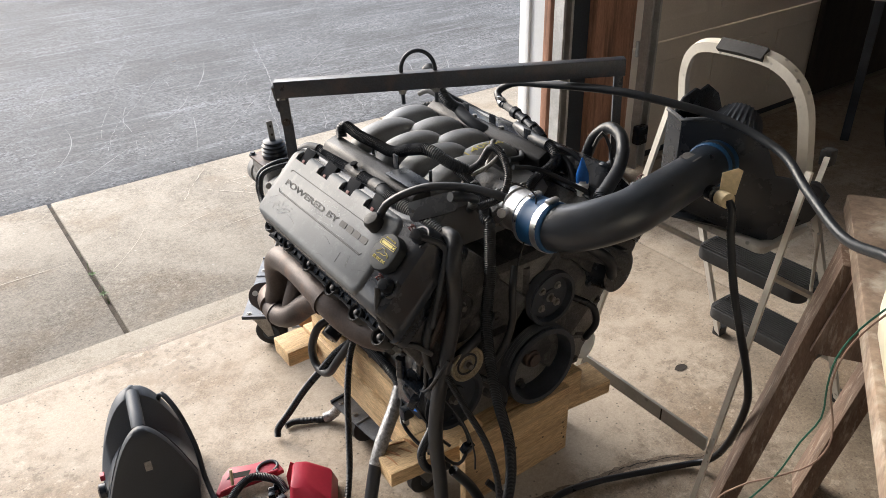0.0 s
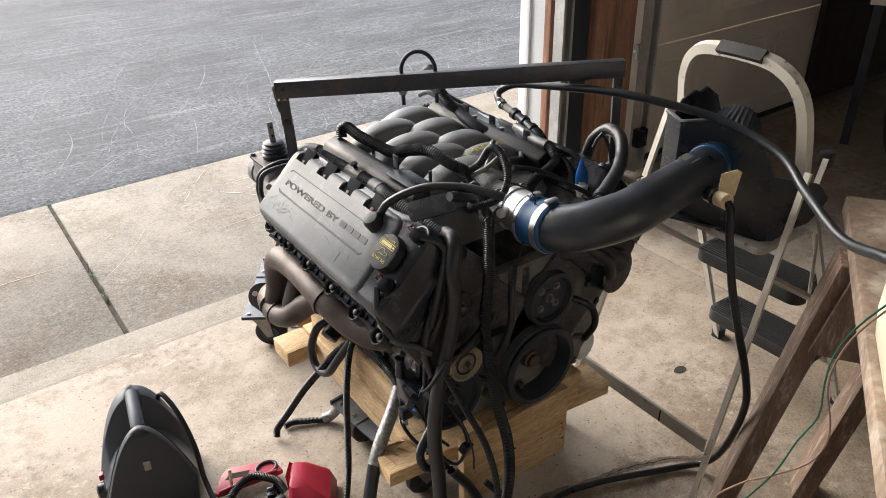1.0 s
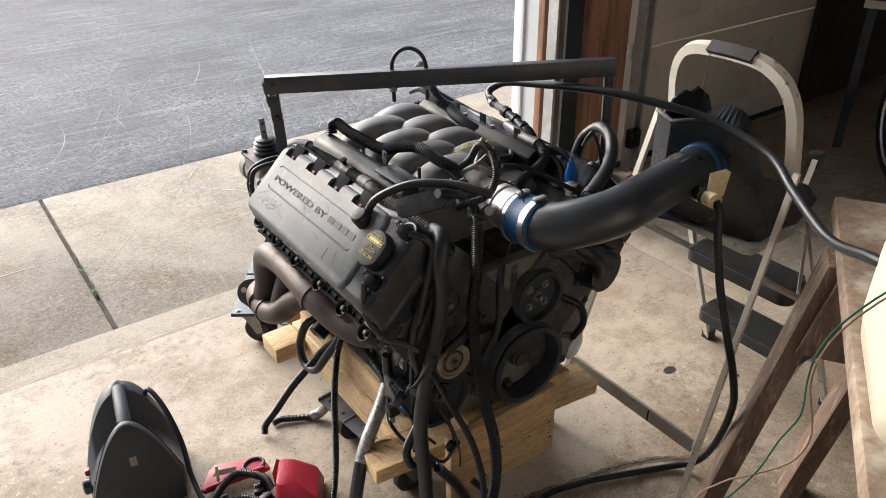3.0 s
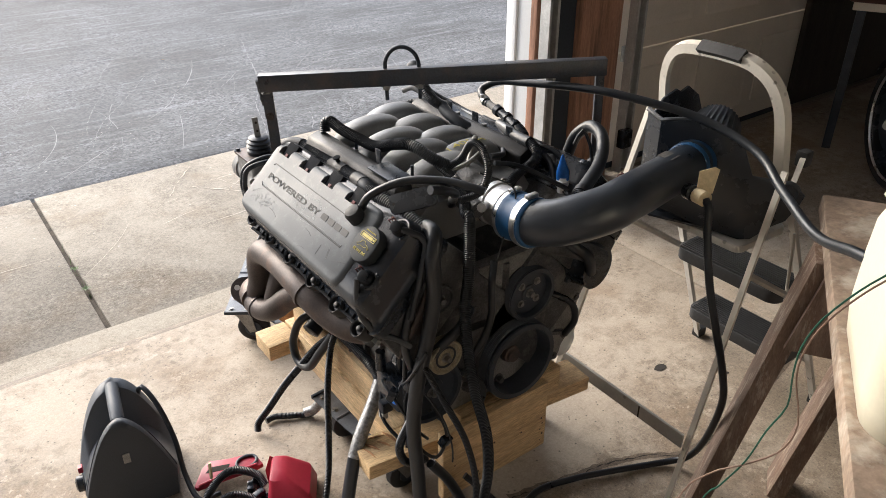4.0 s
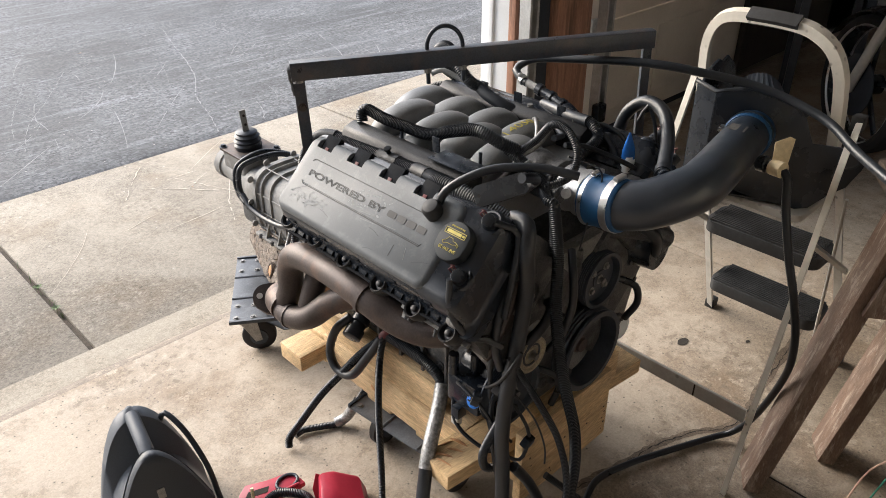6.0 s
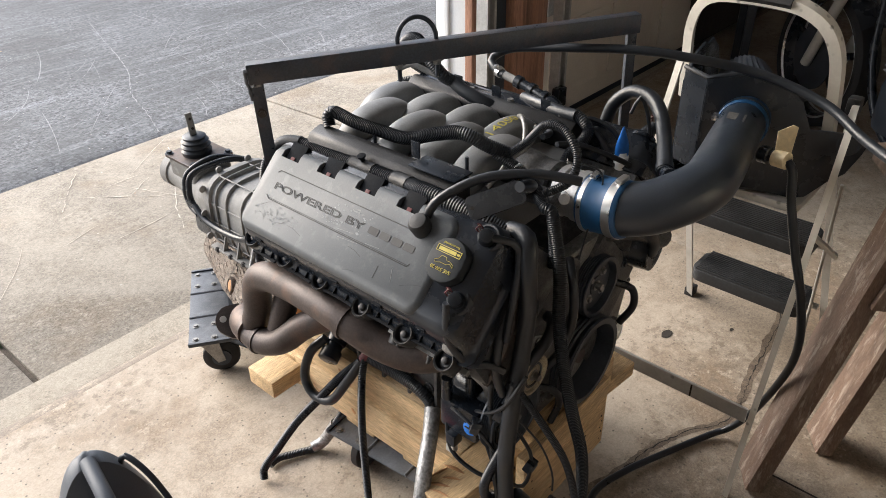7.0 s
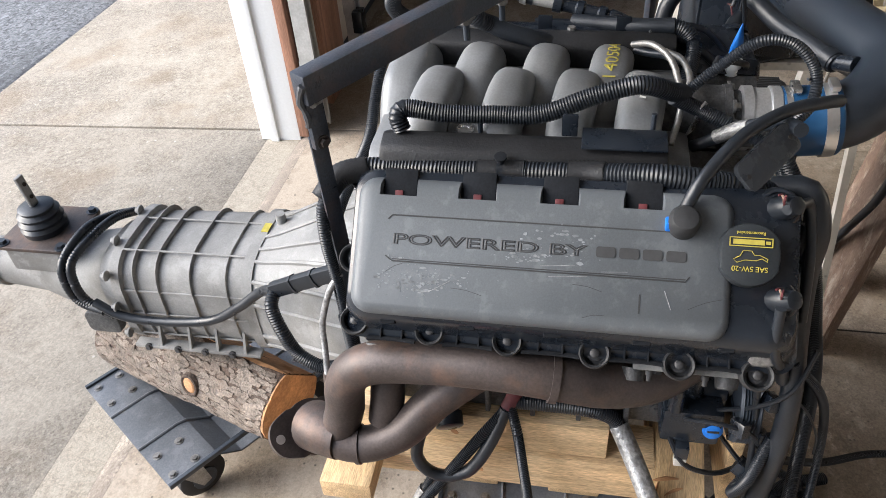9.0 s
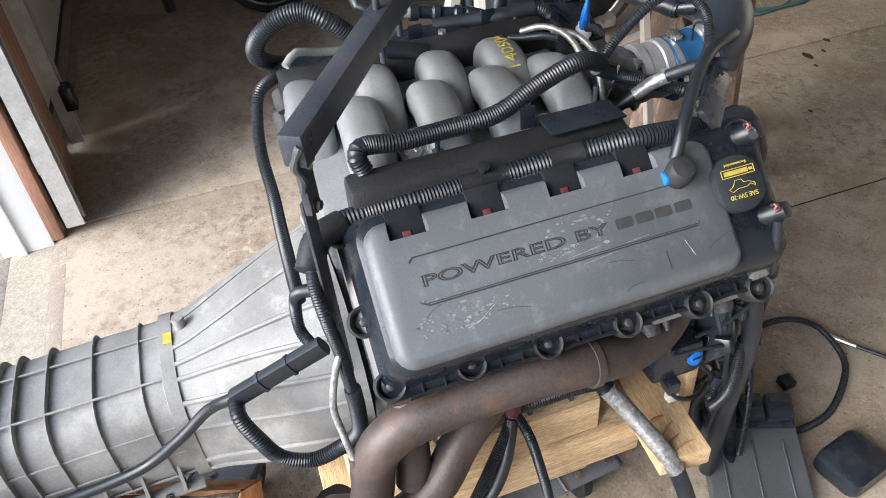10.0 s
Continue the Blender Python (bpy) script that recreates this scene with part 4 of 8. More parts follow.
comp = part("compressor", lathe((0.21, 0.12, 0.60), (0.1, -1, 0), [(0, 0.05), (0.01, 0.06), (0.09, 0.06), (0.1, 0.052), (0.14, 0.05), (0.142, 0.001)], 24), BLACK_PLASTIC, engine, "dark accessory bolted to the right head")
for k in range(5):
    w = math.tau * k / 5
    part("bolt", hexbolt((0.215 + 0.05 * math.cos(w), 0.02, 0.60 + 0.05 * math.sin(w)), (0, -1, 0), 0.007), DARK_STEEL, comp)
part("coolant_neck", sweep([(0.09, 0.06, 0.66), (0.11, 0.02, 0.68), (0.17, -0.01, 0.66), (0.22, -0.03, 0.63)], 0.022, 12), GRIMY, engine)

# small things on the front: studs, brackets, plugs and pipes
rnd = random.Random(17)
for k in range(46):
    x, z = rnd.uniform(-0.26, 0.27), rnd.uniform(0.37, 0.75)
    if abs(x) > 0.18 and z < 0.5 or z > 0.62 + 0.42 * abs(x) * 1.1:
        continue
    if rnd.random() < 0.55:
        part("bolt", hexbolt((x, 0.0295, z), (0, -1, 0), rnd.uniform(0.005, 0.008), rnd.uniform(0.006, 0.014)), CAST if rnd.random() < 0.45 else DARK_BOLT, front)
    else:
        part("boss", lathe((x, 0.031, z), (0, -1, 0), [(0, 0.016), (0.012, 0.013), (0.014, 0.010), (0.014, 0.005), (0.008, 0.001)], 16), GRIMY, front)
for pts, r, mt in (([(-0.10, 0.02, 0.60), (-0.13, -0.012, 0.62), (-0.16, -0.02, 0.60), (-0.20, -0.012, 0.57), (-0.235, 0.0, 0.53)], 0.010, RUBBER), ([(-0.04, 0.02, 0.69), (-0.07, -0.01, 0.66), (-0.075, -0.018, 0.60), (-0.09, -0.012, 0.54), (-0.10, 0.01, 0.49)], 0.008, RUBBER),
                   ([(0.12, 0.03, 0.70), (0.145, -0.02, 0.68), (0.18, -0.03, 0.645), (0.20, -0.02, 0.60)], 0.013, RUBBER), ([(-0.13, 0.02, 0.46), (-0.10, -0.01, 0.44), (-0.085, -0.012, 0.40), (-0.09, 0.0, 0.35)], 0.007, CONDUIT),
                   ([(0.13, 0.02, 0.55), (0.16, -0.01, 0.53), (0.175, -0.012, 0.48), (0.17, 0.01, 0.43)], 0.008, CONDUIT)):
    part("front_pipe", sweep(pts, r, 10), mt, engine)
part("idler_bracket", prism([(-0.235, 0.505), (-0.205, 0.49), (-0.12, 0.53), (-0.105, 0.56), (-0.13, 0.575), (-0.215, 0.56)], -0.026, -0.018, MXZ, bevel=0.002), CAST, engine, "dull alloy idler bracket")
part("harness_bracket", prism([(-0.262, 0.640), (-0.228, 0.668), (-0.192, 0.690), (-0.180, 0.672), (-0.197, 0.628), (-0.235, 0.600)], -0.012, -0.006, MXZ, bevel=0.0015), RUST, engine, "rusty stamped steel harness bracket")
part("bolt", hexbolt((-0.212, 0.0055, 0.650), (0, -1, 0), 0.0085, 0.008), BOLT, engine)
part("strut", sweep([(-0.205, 0.012, 0.70), (-0.23, 0.004, 0.655), (-0.262, 0.006, 0.60), (-0.272, 0.018, 0.565)], 0.0075, 8), RUST, engine, "rusty steel strut")
part("sensor_bracket", prism([(-0.285, 0.60), (-0.25, 0.585), (-0.215, 0.64), (-0.235, 0.665), (-0.27, 0.65)], -0.025, -0.018, MXZ, bevel=0.002), CAST, engine, "dull alloy sensor bracket")

# intake manifold: plenum and crossing runners
mani = part("intake_manifold", prism([(-0.10, 0.70), (0.10, 0.70), (0.155, 0.76), (0.13, 0.80), (-0.12, 0.795), (-0.155, 0.76)], -0.565, -0.13, MXZ, bevel=0.012), RUNNER, engine, "grey composite intake manifold with curved runners")
for row, (ys, x_in, x_out, z_top) in enumerate((((0.196, 0.285, 0.377, 0.480), -0.114, 0.06, 0.856), ((0.238, 0.334, 0.434, 0.536), -0.010, 0.15, 0.850))):
    for y in ys:
        d, h = x_out - x_in, z_top - 0.024
        pts = [(x_in - 0.012, y + 0.008, 0.762), (x_in, y + 0.007, h - 0.042), (x_in + d * 0.16, y + 0.005, h - 0.012), (x_in + d * 0.42, y, h), (x_in + d * 0.7, y - 0.004, h - 0.006), (x_in + d * 0.9, y - 0.006, h - 0.036), (x_out, y - 0.007, 0.765)]
        part("runner", sweep(pts, lambda t: 0.0245 + 0.0025 * math.sin(math.pi * t), 24, 0.008, flat=1.16, side=(-1, 0, 0.2), square=0.72), RUNNER, mani)
for x, y in ((-0.092, 0.43), (-0.092, 0.242), (0.03, 0.485), (0.045, 0.286)):
    lug = part("lug", prism(rrect(x - 0.022, x + 0.022, y - 0.018, y + 0.018, 0.008, 3), 0.795, 0.812, Matrix.Identity(4), bevel=0.002), RUNNER, mani)
    part("washer", lathe((x, y, 0.8118), (0, 0, 1), [(0, 0.0125), (0.003, 0.012), (0.003, 0.006), (0.001, 0.0055), (0.001, 0.001)], 20), ALU, mani)
for x, y in ((-0.12, 0.405), (-0.12, 0.185)):
    part("stud", cyl((x, y, 0.80), (x, y, 0.862), 0.0035, seg=8), DARK_STEEL, mani)
    part("stud_nut", hexbolt((x, y, 0.815), (0, 0, 1), 0.009, 0.01), BOLT, mani)
rail = part("fuel_rail_cover", prism([(-0.186, 0.765), (-0.188, 0.802), (-0.174, 0.830), (-0.145, 0.838), (-0.132, 0.832), (-0.130, 0.765)], -0.532, -0.165, MXZ, bevel=0.008), FOAM, engine, "dusty black foam-covered fuel rail")
part("rail_plate", box(-0.172, -0.124, 0.168, 0.272, 0.8385, 0.8415, 0.001), BLACK_PLASTIC, engine)
part("rail_tab", box(-0.136, -0.133, 0.278, 0.298, 0.834, 0.866, 0.002), BLACK_PLASTIC, engine)
part("fuel_rail_cover", prism([(0.125, 0.775), (0.125, 0.835), (0.15, 0.85), (0.19, 0.83), (0.19, 0.775)], -0.56, -0.14, MXZ, bevel=0.008), FOAM, engine, "dusty black foam-covered fuel rail")

# throttle body
part("plenum_neck", lathe((-0.004, 0.17, 0.80), (-0.06, -1, 0), [(0, 0.045), (0.03, 0.046), (0.06, 0.041), (0.085, 0.041)], 28), GRIMY, engine, "dark plenum neck")
throttle = part("throttle_body", lathe((-0.010, 0.086, 0.797), (-0.01, -1, 0.02), [(0, 0.046), (0.010, 0.046), (0.012, 0.038), (0.048, 0.038)], 32), GRIMY, engine, "dull grey throttle body with a bright collar")
part("collar", lathe((-0.0105, 0.064, 0.798), (-0.01, -1, 0.02), [(0, 0.038), (0.002, 0.0445), (0.014, 0.0445), (0.017, 0.0415), (0.036, 0.0415), (0.038, 0.0445), (0.050, 0.0445), (0.052, 0.042), (0.078, 0.042), (0.080, 0.038)], 32), THROTTLE, throttle, "bright machined collar")
for k in range(4):
    w = radians(40 + 90 * k)
    part("bolt", hexbolt((-0.0105 + 0.045 * math.cos(w), 0.076, 0.797 + 0.045 * math.sin(w)), (0, -1, 0), 0.006, 0.007), BOLT, throttle)
part("throttle_motor", lathe((-0.066, 0.09, 0.806), (0, -1, 0), [(0, 0.017), (0.05, 0.017), (0.055, 0.012), (0.055, 0.001)], 18), GRIMY, throttle, "dull cast throttle motor housing")
part("shaft_stop", lathe((-0.048, 0.036, 0.812), (-0.8, -0.5, 0.3), [(0, 0.007), (0.030, 0.0065), (0.031, 0.009), (0.038, 0.009), (0.039, 0.004)], 14), THROTTLE, throttle, "small bright shaft end")

# exhaust manifold on the left bank
ex = part("exhaust_manifold", sweep([(-0.25, 0.10, 0.572), (-0.285, 0.155, 0.556), (-0.308, 0.215, 0.562), (-0.326, 0.285, 0.588), (-0.325, 0.36, 0.594), (-0.318, 0.437, 0.586), (-0.316, 0.52, 0.574), (-0.315, 0.562, 0.552), (-0.312, 0.585, 0.51), (-0.312, 0.592, 0.46), (-0.320, 0.605, 0.415)],
                                      lambda t: 0.031 if t < 0.33 else 0.0305 - 0.003 * max(0, t - 0.6), 22), RUST, engine, "heat-tinted rusty tubular exhaust manifold")
part("lower_pipe", sweep([(-0.235, 0.35, 0.53), (-0.275, 0.415, 0.502), (-0.298, 0.462, 0.470), (-0.318, 0.50, 0.430), (-0.327, 0.537, 0.407), (-0.333, 0.573, 0.398), (-0.330, 0.61, 0.40), (-0.318, 0.64, 0.402)], 0.028, 20), RUST, ex)
part("inner_pipe", sweep([(-0.24, 0.52, 0.55), (-0.275, 0.528, 0.51), (-0.293, 0.53, 0.47), (-0.305, 0.535, 0.43)], 0.026, 18), RUST, ex)
part("weld_band", sweep([(-0.3255, 0.282, 0.587), (-0.3262, 0.292, 0.5885)], 0.0342, 22), RUST, ex, "raised weld band")
part("weld_band", sweep([(-0.3325, 0.569, 0.3985), (-0.333, 0.576, 0.398)], 0.0305, 20), RUST, ex, "raised weld band")
part("collector", sweep([(-0.326, 0.60, 0.404), (-0.316, 0.635, 0.402), (-0.304, 0.655, 0.392)], lambda t: 0.037 + 0.003 * t, 24), RUST, ex)
fl = []
for k in range(48):
    w = math.tau * k / 48
    r = max(0.045, 0.068 * abs(math.cos(w)) ** 2.2 + 0.030)
    fl.append((min(r, 0.074) * math.cos(w), min(r, 0.05) * math.sin(w)))
fu, fn = Vector((-0.73, 0.63, 0.26)).normalized(), Vector((0.25, 0.6, -0.75))
fn = (fn - fu * fn.dot(fu)).normalized()
FM = axes(fu, fn.cross(fu), fn, (-0.296, 0.662, 0.378))
flange = part("flange", loft([(fl, 0), (fl, 0.009)], FM), RUST, ex, "rusty two-bolt exhaust flange")
for s in (-0.058, 0.058):
    part("flange_hole", cyl(FM @ Vector((s, 0, -0.0008)), FM @ Vector((s, 0, 0.0098)), 0.0075, seg=16), ALU, flange, "bright bolt hole")
part("exhaust_manifold", sweep([(0.27, 0.10, 0.545), (0.32, 0.2, 0.55), (0.325, 0.38, 0.54), (0.30, 0.46, 0.46), (0.27, 0.50, 0.38)], 0.028, 18), RUST, engine, "heat-tinted rusty tubular exhaust manifold")

# ---- gearbox ----
gearbox = thing("gearbox", (0, 1.0, 0.30), "weathered cast aluminium manual gearbox bolted to the engine", "gearbox")


def section(w, zt, zb, flat=0.55, n=28):
    """A rounded gearbox section: half-width, top, bottom."""
    cz, h = (zt + zb) / 2, (zt - zb) / 2
    out = []
    for k in range(n):
        a = math.tau * k / n
        c, s = math.cos(a), math.sin(a)
        out.append((w * math.copysign(abs(c) ** flat, c), cz + h * math.copysign(abs(s) ** flat, s)))
    return out


def body_between(stations, bm=None):
    return rings(bm or bmesh.new(), [[Vector((x, y, z)) for x, z in section(w, zt, zb, fl)] for y, w, zt, zb, fl in stations])


bell = part("bell_housing", body_between([(0.558, 0.205, 0.625, 0.265, 0.8), (0.575, 0.205, 0.625, 0.265, 0.8), (0.576, 0.192, 0.612, 0.275, 0.8), (0.64, 0.178, 0.592, 0.285, 0.8), (0.72, 0.148, 0.560, 0.292, 0.75), (0.79, 0.122, 0.530, 0.298, 0.7), (0.815, 0.116, 0.524, 0.30, 0.65)]), CAST, gearbox, "dusty cast aluminium bell housing with ribs")
BELL = [(0.576, 0.192, 0.612, 0.275, 0.8), (0.64, 0.178, 0.592, 0.285, 0.8), (0.72, 0.148, 0.560, 0.292, 0.75), (0.79, 0.122, 0.530, 0.298, 0.7), (0.815, 0.116, 0.524, 0.30, 0.65)]


def bell_point(a, y):
    """A place on the bell housing's skin at the angle a."""
    for s, t in zip(BELL, BELL[1:]):
        if y <= t[0]:
            f = (y - s[0]) / (t[0] - s[0])
            w, zt, zb, fl = (s[i] + (t[i] - s[i]) * f for i in (1, 2, 3, 4))
            break
    c, s = math.cos(a), math.sin(a)
    return Vector((w * math.copysign(abs(c) ** fl, c), y, (zt + zb) / 2 + (zt - zb) / 2 * math.copysign(abs(s) ** fl, s)))


for a0, a1 in ((60, 75), (88, 92), (112, 104), (132, 118), (152, 142), (168, 168), (186, 190), (205, 205)):
    part("rib", sweep([bell_point(radians(a0 + (a1 - a0) * k / 9), 0.578 + 0.236 * k / 9) for k in range(10)], 0.0045, 6), CAST, bell)
for a in (100, 125, 150, 175, 200, 70, 45):
    w = radians(a)
    part("bolt", hexbolt((0.198 * math.cos(w), 0.576, 0.445 + 0.172 * math.sin(w)), (0, 1, 0), 0.008, 0.009), CAST, bell)
part("pin", cyl((0.03, 0.80, 0.52), (0.03, 0.80, 0.545), 0.01, 0.009, 14), CAST, bell)
case = part("gear_case", body_between([(0.815, 0.118, 0.526, 0.298, 0.62), (0.835, 0.118, 0.526, 0.298, 0.62), (0.837, 0.106, 0.518, 0.305, 0.55), (1.07, 0.104, 0.51, 0.305, 0.55), (1.072, 0.112, 0.52, 0.30, 0.58), (1.09, 0.112, 0.52, 0.30, 0.58), (1.092, 0.10, 0.505, 0.31, 0.6), (1.13, 0.09, 0.49, 0.32, 0.65)]), CAST, gearbox, "ribbed cast aluminium gear case")
for y in (0.867, 0.935, 1.0, 1.045):
    part("rib", rings(bmesh.new(), [[Vector((x, yy, z)) for x, z in section(0.106 + g, 0.518 + g, 0.305 - g, 0.55)] for yy, g in ((y - 0.002, 0.0), (y - 0.001, 0.0035), (y + 0.001, 0.0035), (y + 0.002, 0.0))]), CAST, case)
for x, z in ((-0.062, 0.517), (-0.104, 0.455), (-0.106, 0.40), (0.03, 0.518), (-0.103, 0.345)):
    part("rib", sweep([(x, 0.836, z), (x, 0.95, z - 0.001), (x, 1.072, z - 0.003)], 0.0022, 6), CAST, case)
part("lower_flange", box(-0.122, -0.10, 0.83, 1.085, 0.318, 0.326, 0.003), CAST, case, "cast lower flange")
for y in (0.86, 0.915, 0.97, 1.03):
    part("gusset", prism([(-0.1205, 0.326), (-0.104, 0.326), (-0.104, 0.372)], -y - 0.0025, -y + 0.0025, axes((1, 0, 0), (0, 0, 1), (0, -1, 0))), CAST, case)
    part("flange_bolt", hexbolt((-0.1215, y + 0.026, 0.322), (-1, 0, 0.2), 0.005, 0.005), DARK_BOLT, case)
for x, z in ((-0.108, 0.49), (-0.115, 0.42), (-0.112, 0.35), (-0.05, 0.523), (0.04, 0.523)):
    part("bolt", hexbolt((x * 1.02, 1.09, z), (0, 1, 0), 0.0065, 0.008), CAST, case)
part("yellow_mark", box(-0.002, 0.022, 0.815, 0.828, 0.526, 0.5275), YELLOW, case, "yellow paint mark")
tail = part("tail_housing", body_between([(1.12, 0.085, 0.48, 0.33, 0.7), (1.18, 0.075, 0.47, 0.335, 0.7), (1.26, 0.062, 0.46, 0.34, 0.8), (1.30, 0.052, 0.455, 0.35, 0.9), (1.395, 0.045, 0.447, 0.357, 1.0), (1.397, 0.05, 0.452, 0.352, 1.0), (1.428, 0.05, 0.452, 0.352, 1.0), (1.432, 0.042, 0.444, 0.36, 1.0)]), CAST, gearbox, "cast tail housing")
for s in (-1, 1):
    part("mount_ear", prism(rrect(1.13, 1.20, 0.315, 0.365, 0.012), s * 0.07, s * 0.09, axes((0, 1, 0), (0, 0, 1), (1, 0, 0)), bevel=0.004), GRIMY, tail)
tower = part("shift_tower", prism(rrect(-0.062, 0.062, 1.205, 1.335, 0.014), 0.44, 0.492, Matrix.Identity(4), bevel=0.004), CAST, gearbox, "cast shifter tower")
part("tower_plate", prism(rrect(-0.068, 0.068, 1.195, 1.342, 0.012), 0.4925, 0.500, Matrix.Identity(4), bevel=0.002), RUST, tower, "rusty shifter plate")
for x in (-0.056, 0.056):
    for y in (1.208, 1.33):
        part("bolt", hexbolt((x, y, 0.500), (0, 0, 1), 0.008, 0.008), DARK_STEEL, tower)
boot = part("shifter_boot", lathe((-0.002, 1.273, 0.500), (0, 0, 1), [(0, 0.041), (0.012, 0.043), (0.019, 0.038), (0.026, 0.042), (0.033, 0.036), (0.040, 0.039), (0.046, 0.031), (0.052, 0.033), (0.056, 0.027), (0.056, 0.001)], 32), RUBBER, gearbox, "ribbed black rubber shifter boot")
lever = part("shift_lever", prism(rrect(-0.010, 0.010, -0.004, 0.004, 0.003, 3), 0.0, 0.075, axes((1, 0, 0), (0, 1, 0.0), (-0.04, 0.05, 1), (-0.002, 1.273, 0.545)), bevel=0.0015), CAST, gearbox, "flat steel shift lever stub")
for h in (0.03, 0.058):
    part("lever_hole", cyl((-0.002 - 0.04 * h, 1.267 + 0.05 * h, 0.545 + h), (-0.002 - 0.04 * h, 1.2795 + 0.05 * h, 0.545 + h), 0.004, seg=12), CRACK, lever)
# loom strapped round the gearbox
part("loom", sweep([(-0.178, 0.715, 0.560), (-0.165, 0.745, 0.545), (-0.145, 0.78, 0.515), (-0.14, 0.83, 0.47), (-0.13, 0.90, 0.42), (-0.125, 1.0, 0.40), (-0.125, 1.08, 0.405), (-0.12, 1.13, 0.43)], 0.0085, 10), CONDUIT, gearbox, "black taped loom along the gearbox")
for dy, dz in ((0.0, 0.0), (0.018, 0.008)):
    part("loom", sweep([(-0.12, 1.10 + dy, 0.40 + dz), (-0.112, 1.15 + dy, 0.42), (-0.108, 1.165 + dy, 0.46), (-0.09, 1.165 + dy, 0.50), (-0.03, 1.15 + dy, 0.515 + dz), (0.03, 1.14 + dy, 0.51), (0.09, 1.14, 0.48)], 0.009, 10, ridge=0.0012), CONDUIT, gearbox, "black loom looped over the gearbox")
part("loom", sweep([(-0.172, 0.735, 0.553), (-0.195, 0.735, 0.535), (-0.21, 0.72, 0.50), (-0.215, 0.70, 0.455), (-0.225, 0.66, 0.44), (-0.235, 0.62, 0.46), (-0.25, 0.59, 0.50), (-0.255, 0.585, 0.55), (-0.258, 0.586, 0.60)], 0.0115, 12, ridge=0.0012, pitch=0.004), CONDUIT, gearbox, "black corrugated loom loop")
part("loom_box", sweep([(-0.172, 0.735, 0.553), (-0.186, 0.67, 0.592), (-0.200, 0.605, 0.630)], 0.014, 8, flat=0.7, square=0.6, side=(0, 0, 1)), CONDUIT, gearbox, "flat black taped loom trunking")
for t in (0.3, 0.62):
    c0 = Vector((-0.172, 0.735, 0.553)).lerp(Vector((-0.2, 0.605, 0.63)), t)
    part("tie", sweep([c0, c0 + Vector((-0.0009, -0.0046, 0.0027))], 0.0155, 8, flat=0.75, square=0.6, side=(0, 0, 1), smooth=False), RUBBER, gearbox, "black cable tie")
o2 = part("oxygen_sensor", sweep([(-0.25, 0.585, 0.672), (-0.262, 0.60, 0.65), (-0.275, 0.615, 0.60), (-0.29, 0.613, 0.565), (-0.312, 0.608, 0.53)], 0.0048, 10), FOIL, gearbox, "silver braided oxygen sensor lead")
part("sensor_tip", cyl((-0.311, 0.608, 0.532), (-0.318, 0.606, 0.492), 0.007, 0.0095, 12), RUST, o2)

# ---- lifting bracket ----
brk = thing("lifting_bracket", (0.06, 0.38, 0.72), "black steel engine lifting bar with shackle, rust at its welded ends", "lifting bar")
E0, E1 = Vector((-0.244, 0.588, 0.943)), Vector((0.388, 0.166, 0.968))
dirv = (E1 - E0).normalized()
sidev = Vector((0, 0, 1)).cross(dirv).normalized()
upv = dirv.cross(sidev)
MB = axes(dirv, sidev, upv, E0)
L = (E1 - E0).length
part("bar", box(-0.006, L + 0.003, -0.013, 0.013, -0.011, 0.027, 0.003, m=MB), BAR_STEEL, brk)
part("post", box(-0.004, 0.020, -0.0045, 0.0045, -0.075, -0.0115, 0.002, m=MB), BAR_STEEL, brk)
part("strap", box(-0.004, 0.020, -0.0018, 0.0018, -0.36, -0.06, 0.0008, m=MB @ pose(0, 0.0066, 0)), BAR_STEEL, brk)
part("bolt", hexbolt(MB @ Vector((0.008, -0.0045, -0.068)), -sidev, 0.006, 0.006), RUST, brk)
part("post", box(L - 0.020, L, -0.006, 0.006, -0.24, -0.0115, 0.002, m=MB), BAR_STEEL, brk)
part("weld", sweep([MB @ Vector((0.0, -0.012, -0.011)), MB @ Vector((0.006, -0.006, -0.014)), MB @ Vector((0.016, -0.008, -0.012))], 0.004, 8), BOLT, brk, "bright weld bead")
part("weld", sweep([MB @ Vector(q) for q in ((-0.007, -0.010, 0.016), (-0.0085, -0.004, 0.004), (-0.0075, 0.001, -0.010), (-0.005, -0.003, -0.026), (-0.004, 0.0, -0.042))], lambda t: 0.0042 + 0.0008 * math.sin(t * 19), 8, 0.004), SLATE_STEEL, brk, "lumpy grey weld at the bar end")
sh = []
for k in range(13):
    w = math.pi * k / 12
    sh.append(MB @ Vector((0.31 - 0.037 * math.cos(w), 0.0, 0.03 + 0.042 * math.sin(w))))
part("u_bolt", sweep([MB @ Vector((0.273, 0, -0.045))] + sh + [MB @ Vector((0.347, 0, -0.045))], 0.0045, 10), DARK_STEEL, brk, "round steel lifting eye")
for a in (0.273, 0.347):
    part("nut", hexbolt(MB @ Vector((a, 0, -0.0112)), -upv, 0.009, 0.01), BOLT, brk)

